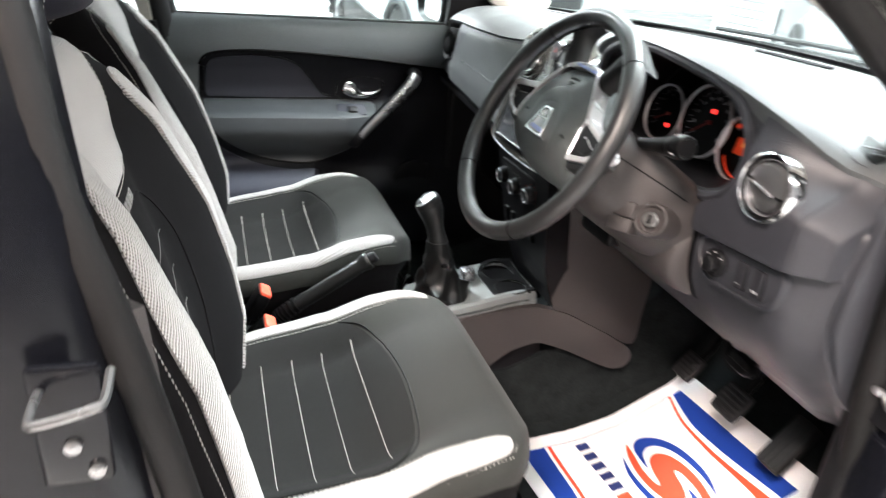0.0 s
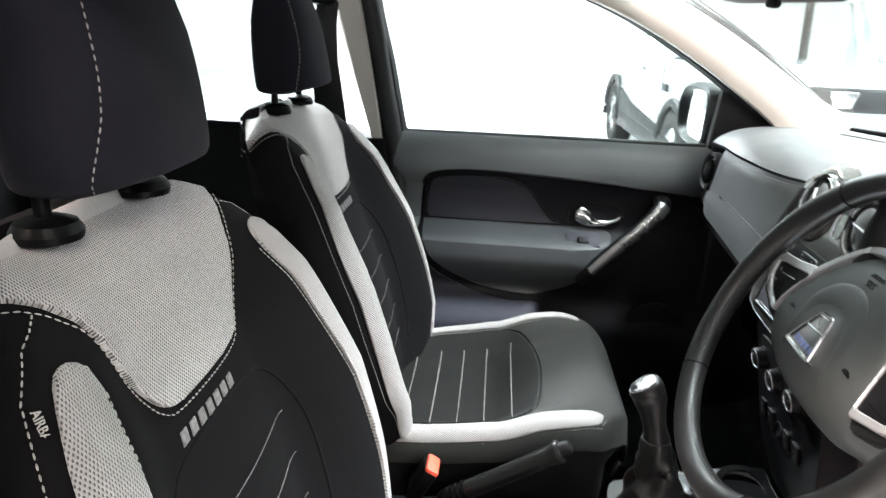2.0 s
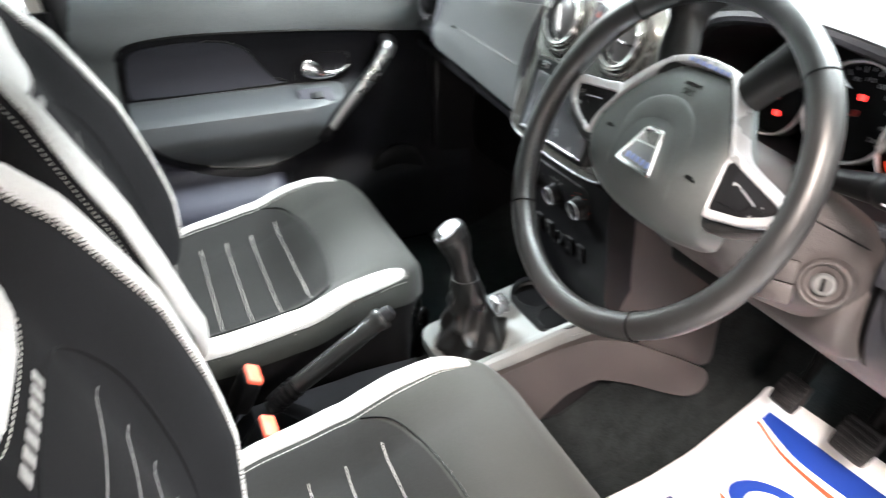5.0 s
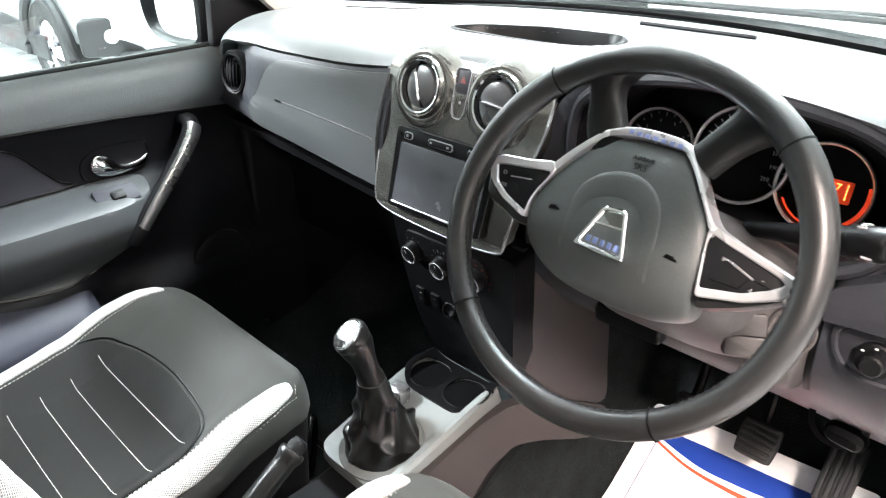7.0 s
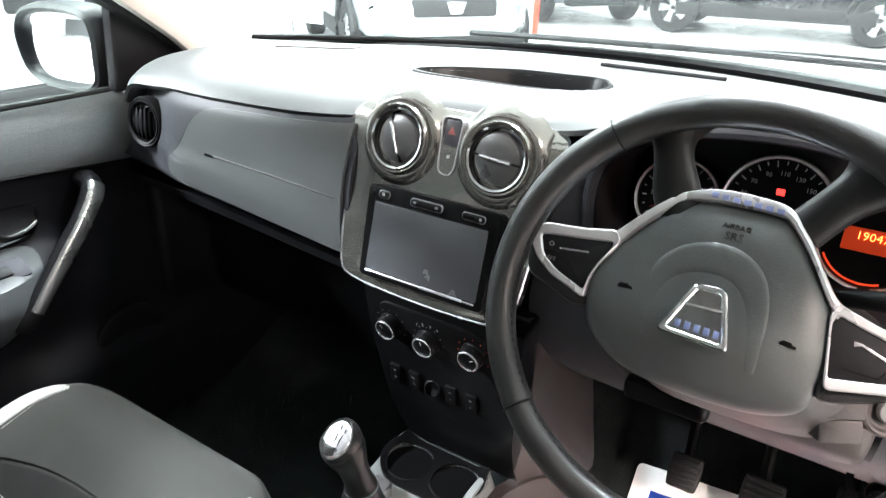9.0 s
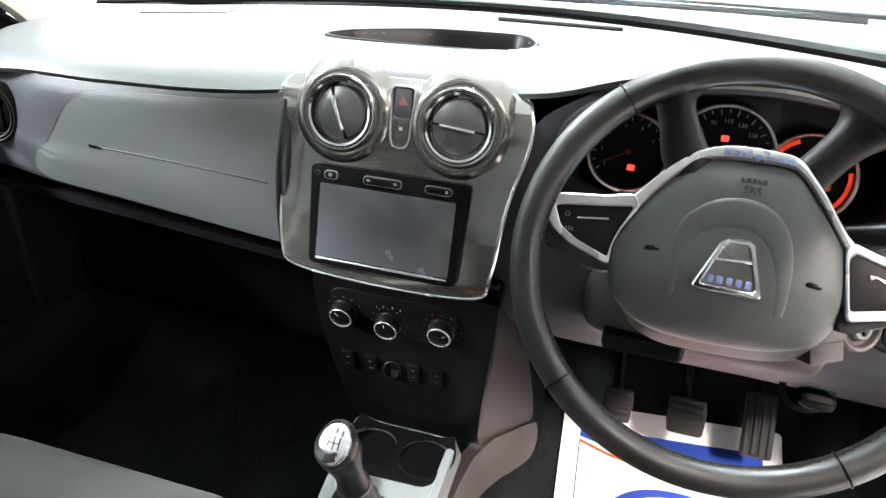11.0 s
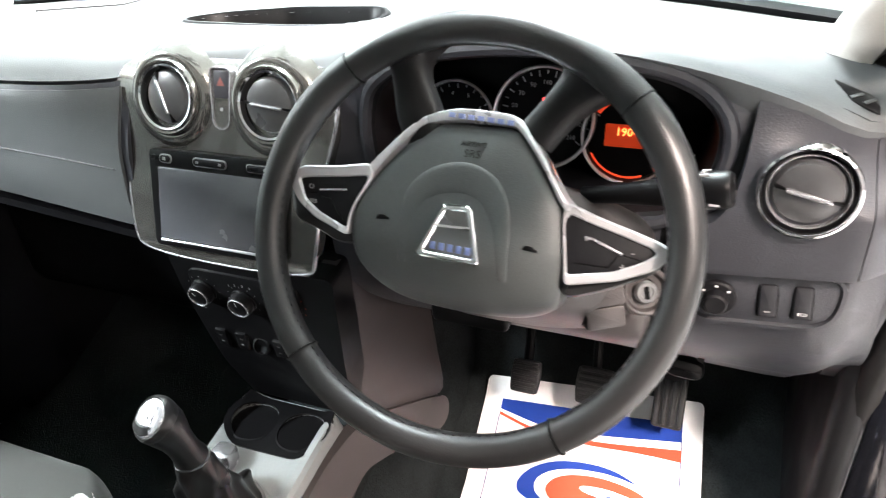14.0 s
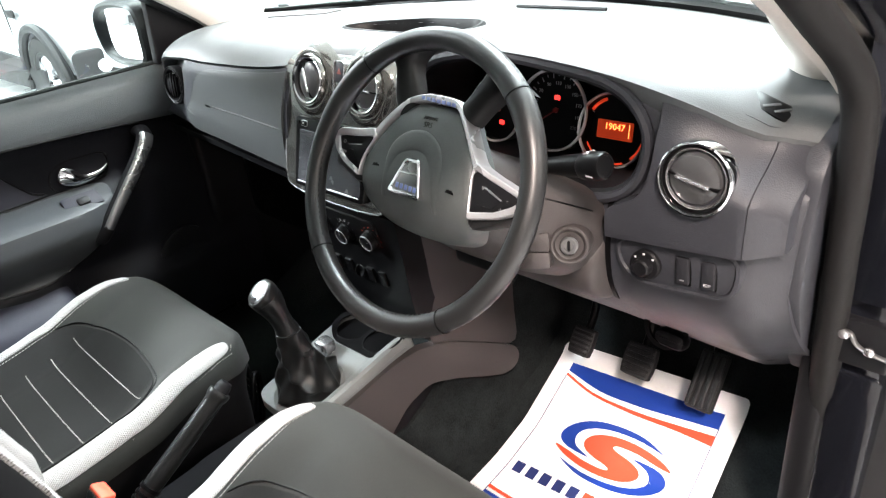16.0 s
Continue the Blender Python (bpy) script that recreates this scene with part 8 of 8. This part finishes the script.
def parked_car(m, paint, label, tall):
    car = thing("parked_car", m, label, "car", "showroom cars")
    hb_, ht = 0.98 + 0.10 * tall, 1.45 + 0.2 * tall
    sections = [(-2.1, 0.62, 0.50, 0.85), (-2.0, 0.80, 0.35, hb_), (-1.6, 0.88, 0.30, hb_ + 0.02), (-0.8, 0.90, 0.28, hb_), (0.3, 0.90, 0.28, hb_ - 0.02), (0.95, 0.89, 0.28, hb_ - 0.04 + 0.02 * tall), (1.5, 0.87, 0.30, hb_ - 0.10 + 0.06 * tall), (1.9, 0.80, 0.33, hb_ - 0.20 + 0.12 * tall), (2.08, 0.66, 0.40, hb_ - 0.34 + 0.16 * tall)]
    nose = hb_ - 0.32 + 0.14 * tall
    bm = bmesh.new()
    rings = []
    for x, w, lo, hi in sections:
        rings.append([m @ Vector(p) for p in [(x, -w * 0.85, lo), (x, -w, lo + 0.12), (x, -w, lo + 0.3), (x, -w * 0.97, hi - 0.12), (x, -w * 0.88, hi - 0.01), (x, -w * 0.5, hi + 0.03), (x, 0, hi + 0.04), (x, w * 0.5, hi + 0.03), (x, w * 0.88, hi - 0.01), (x, w * 0.97, hi - 0.12), (x, w, lo + 0.3), (x, w, lo + 0.12), (x, w * 0.85, lo)]])
    loft(bm, rings)
    part("body", bm, paint, car)
    bm = bmesh.new()
    loft(bm, [[m @ Vector((x * k0 + dx, y, z)) for x, y in [(-1.9, -0.72), (0.95, -0.76), (1.1, 0), (0.95, 0.76), (-1.9, 0.72)]] for z, k0, dx in ((hb_ - 0.04, 1.0, 0), (hb_ + 0.2, 0.9, -0.05), (ht - 0.06, 0.70, -0.12))] )
    band = part("window_band", bm, PALE_GLASS if tall else DARK_GLASS, car, "tinted glass all round")
    band.visible_shadow = False
    bm = bmesh.new()
    loft(bm, [[m @ Vector((x * k0 - 0.12, y * k1, z)) for x, y in [(-1.9, -0.72), (-1.0, -0.75), (0.3, -0.75), (0.95, -0.7), (1.05, 0), (0.95, 0.7), (0.3, 0.75), (-1.0, 0.75), (-1.9, 0.72)]] for z, k0, k1 in ((ht - 0.08, 0.71, 0.99), (ht - 0.02, 0.68, 0.93), (ht, 0.55, 0.7))])
    part("roof", bm, paint, car)
    for sgn in (-1, 1):
        for x in (-0.45, 0.75):
            bm = bmesh.new()
            tube(bm, [m @ Vector((x, sgn * 0.77, hb_ - 0.02)), m @ Vector((x * 0.72 - 0.1, sgn * 0.73, ht - 0.05))], 0.04, 8)
            part("window_pillar", bm, paint if x > 0 else DARK, car)
        bm = bmesh.new()
        slab(bm, (-1.3, sgn * 0.89 - 0.02, 0.26), (1.3, sgn * 0.89 + 0.02, 0.44), 0.02, m)
        part("sill_cladding", bm, CLAD, car)
        if tall:
            bm = bmesh.new()
            plate(bm, rounded([(-1.0, 0.42), (0.86, 0.42), (0.86, 0.50), (-0.2, 0.56), (-0.95, 0.66)], 0.02), m @ basis((0, sgn * 0.895, 0), (1, 0, 0), (0, 0, 1)) @ Matrix.Diagonal((1, 1, -sgn, 1)), 0.02, 0.008, base=-0.02)
            part("door_cladding", bm, CLAD, car, "dark lower door cladding")
            for seam in ([(0.86, 0.45), (0.88, 0.80), (0.80, hb_ - 0.06)], [(-0.12, 0.45), (-0.10, 0.80), (-0.14, hb_ - 0.06)], [(-0.98, 0.62), (-1.02, 0.84), (-0.98, hb_ - 0.06)]):
                bm = bmesh.new()
                tube(bm, [m @ Vector((x, sgn * (0.905 if z < hb_ - 0.1 else 0.885), z)) for x, z in seam], 0.006, 6)
                part("door_seam", bm, CLAD, car)
            for x in (0.0, -0.9):
                bm = bmesh.new()
                slab(bm, (x - 0.09, sgn * 0.91 - 0.02, hb_ - 0.16), (x + 0.09, sgn * 0.91 + 0.02, hb_ - 0.13), 0.01, m)
                part("door_handle", bm, GREY_PAINT, car)
            bm = bmesh.new()
            tube(bm, [m @ Vector((x, sgn * 0.62, ht + z)) for x, z in ((-1.3, -0.02), (-1.2, 0.045), (0.2, 0.05), (0.35, -0.02))], 0.018, 8)
            part("roof_rail", bm, GREY_PAINT, car, "grey roof rail")
            bm = bmesh.new()
            slab(bm, (0.92, sgn * 0.905 - 0.012, 0.80), (1.06, sgn * 0.905 + 0.012, 0.86), 0.01, m)
            part("wing_vent", bm, CLAD, car)
        bm = bmesh.new()
        slab(bm, (0.66, sgn * 0.98 - 0.09, hb_ + 0.02), (0.78, sgn * 0.98 + 0.09, hb_ + 0.15), 0.04, m)
        part("door_mirror", bm, paint, car)
        bm = bmesh.new()
        plate(bm, rounded([(-0.20, -0.06), (0.14, -0.07), (0.20, 0.05), (-0.16, 0.09)], 0.04), m @ Matrix.Translation((1.93, sgn * 0.60, nose)) @ basis((0, 0, 0), (-0.45 * sgn * -1, 1, 0) if sgn < 0 else (0.45 * -1, 1, 0), (0, 0, 1)), 0.10, 0.03)
        part("headlight", bm, LENS, car, "clear headlight")
        if tall:
            fm = m @ Matrix.Translation((1.93, sgn * 0.70, 0.50)) @ basis((0, 0, 0), (-0.55 * sgn, 1, 0), (0, 0, 1))
            bm = bmesh.new()
            plate(bm, rounded([(-0.20, -0.13), (0.20, -0.13), (0.20, 0.10), (-0.12, 0.13)] if sgn > 0 else [(-0.20, -0.13), (0.20, -0.13), (0.12, 0.13), (-0.20, 0.10)], 0.05), fm, 0.07, 0.02, base=-0.05)
            part("fog_surround", bm, CLAD, car, "dark fog light surround")
        bm = bmesh.new()
        lathe(bm, [(0.044, 0), (0.044, 0.03), (0.03, 0.035)], fm @ Matrix.Translation((0, 0, 0.055)) if tall else m @ Matrix.Translation((2.0, sgn * 0.58, 0.48)) @ basis((0, 0, 0), (0, 1, 0), (0, 0, 1)), 18)
        part("fog_light", bm, LENS, car)
        for x in (-1.33, 1.33):
            bm = bmesh.new()
            wm = m @ Matrix.Translation((x, sgn * 0.80, 0.345)) @ basis((0, 0, 0), (1, 0, 0), (0, 0, 1) if sgn < 0 else (0, 0, -1))
            lathe(bm, [(0.22, -0.10), (0.33, -0.10), (0.345, -0.08), (0.345, 0.08), (0.325, 0.105), (0.235, 0.105), (0.22, 0.09)], wm, 36, cap=False)
            wheel_ = part("wheel", bm, TYRE, car, "black tyre")
            bm = bmesh.new()
            lathe(bm, [(0.225, -0.09), (0.232, 0.10), (0.222, 0.105), (0.205, 0.09), (0.195, 0.03), (0.05, 0.03)], wm, 36)
            part("rim", bm, CLAD, wheel_)
            for k in range(5):
                bm = bmesh.new()
                a = 72 * k
                loft(bm, [[wm @ pose(0, 0, 0, 0, 0, a) @ Vector(p) for p in [(0.03, -0.03, h), (0.20, -0.052, h - 0.01), (0.215, 0.0, h - 0.01), (0.20, 0.052, h - 0.01), (0.03, 0.03, h)]] for h in (0.06, 0.10)])
                part("spoke", bm, SATIN, wheel_, "silver alloy spoke")
            bm = bmesh.new()
            arch = [m @ Vector((x + 0.40 * math.cos(radians(a)), sgn * 0.905, 0.345 + 0.40 * math.sin(radians(a)))) for a in range(-10, 191, 10)]
            tube(bm, arch, 0.035, 8)
            part("arch_cladding", bm, CLAD, car)
    bm = bmesh.new()
    slab(bm, (1.98, -0.42, nose - 0.09), (2.10, 0.42, nose + 0.07), 0.03, m)
    grille = part("grille", bm, CLAD, car, "dark grille")
    bm = bmesh.new()
    plate(bm, rounded([(-0.10, 0.05), (0.10, 0.05), (0.06, -0.06), (-0.06, -0.06)], 0.015), m @ Matrix.Translation((2.09, 0, nose)) @ basis((0, 0, 0), (0, 1, 0), (0, 0, 1)), 0.02, 0.006)
    part("emblem", bm, SATIN, grille, "plain silver emblem")
    bm = bmesh.new()
    slab(bm, (1.9, -0.72, 0.30), (2.13, 0.72, 0.40), 0.04, m)
    part("lower_bumper", bm, CLAD, car)
    return car


def at_floor(x, y, deg):
    return pose(x, y, 0, 0, 0, deg)


BLACK_CAR = material("black_car_finish", (0.02, 0.02, 0.022), 0.2, coat=0.8, vary=0.05)
parked_car(at_floor(2.06, 6.12, -89), WHITE_PAINT, "white sport utility car with dark cladding", 1)
parked_car(at_floor(6.6, 4.9, -128), WHITE_PAINT, "white hatchback with a dark grille", 0)
parked_car(at_floor(11.6, 5.4, -125), GREY_PAINT, "grey hatchback parked nose-on in the showroom", 0)
parked_car(at_floor(11.4, 1.45, 95), BLACK_CAR, "black hatchback parked side-on in the showroom", 0)
parked_car(at_floor(11.5, -3.9, 180), WHITE_PAINT, "white hatchback parked far across the showroom", 0)
stand = thing("display_stand", (8.2, 4.0, 0), "red and white display stand", "stand")
bm = bmesh.new()
slab(bm, (8.0, 3.75, 0.0), (8.4, 4.25, 0.06), 0.02)
part("base", bm, WALL_WHITE, stand)
bm = bmesh.new()
slab(bm, (8.15, 3.85, 0.06), (8.25, 4.2, 0.62), 0.02)
part("panel", bm, WALL_WHITE, stand)
for y0, y1, z0, z1 in ((3.82, 4.23, 0.62, 0.95), (3.82, 3.86, 0.06, 0.62), (4.19, 4.23, 0.06, 0.62)):
    bm = bmesh.new()
    slab(bm, (8.13, y0, z0), (8.26, y1, z1), 0.015)
    part("red_panel", bm, RED, stand, "red panel")
poster = thing("notice_board", (5.0, 5.1, 0.0), "white printed price board on a post", "board")
bm = bmesh.new()
slab(bm, (4.98, 4.65, 0.42), (5.02, 5.55, 1.3), 0.01)
part("board", bm, CARD, poster)
for k in range(9):
    bm = bmesh.new()
    slab(bm, (4.972, 4.75 + 0.02 * (k % 3), 0.50 + 0.08 * k), (4.982, 5.45 - 0.05 * (k % 4), 0.525 + 0.08 * k), 0.003)
    part("print_bar", bm, GREY_MARK, poster)
bm = bmesh.new()
tube(bm, [(5.0, 5.1, 0.0), (5.0, 5.1, 0.43)], 0.03, 10)
part("post", bm, SATIN, poster)

# open driver's door, seen at its hinge edge
dd = thing("driver_door", (0.75, -1.15, 0.3), "glossy black open driver's door", "car door")
dm = pose(0.47, -0.80, 0, 0, 0, -68)
bm = bmesh.new()
slab(bm, (0.02, -0.02, 0.30), (1.02, 0.03, 1.05), 0.02, dm)
part("outer_skin", bm, PAINT, dd)
bm = bmesh.new()
slab(bm, (0.05, 0.028, 0.36), (1.0, 0.09, 1.04), 0.03, dm)
part("trim_panel", bm, DARK, dd)
for a, b in (((0.06, 1.05), (0.45, 1.40)), ((0.45, 1.40), (0.95, 1.42)), ((0.95, 1.42), (1.0, 1.05))):
    bm = bmesh.new()
    tube(bm, [dm @ Vector((a[0], 0.02, a[1])), dm @ Vector((b[0], 0.02, b[1]))], 0.02, 8)
    part("window_frame", bm, RUBBER, dd)
for z in (0.50, 0.95):
    bm = bmesh.new()
    slab(bm, (0.44, -0.80, z - 0.04), (0.50, -0.735, z + 0.04), 0.006)
    part("hinge", bm, PAINT, dd)

# hinge jamb between the door opening and the wing
for lo, hi, mat, nm in (((0.425, -0.80, 0.22), (0.56, -0.675, 1.16), RUBBER, "hinge_jamb"),):
    bm = bmesh.new()
    slab(bm, lo, hi, 0.02)
    part(nm, bm, mat, shell)

pdoor.location.y += 0.014
driver_seat.location += Vector((-0.002, 0.008, -0.003))
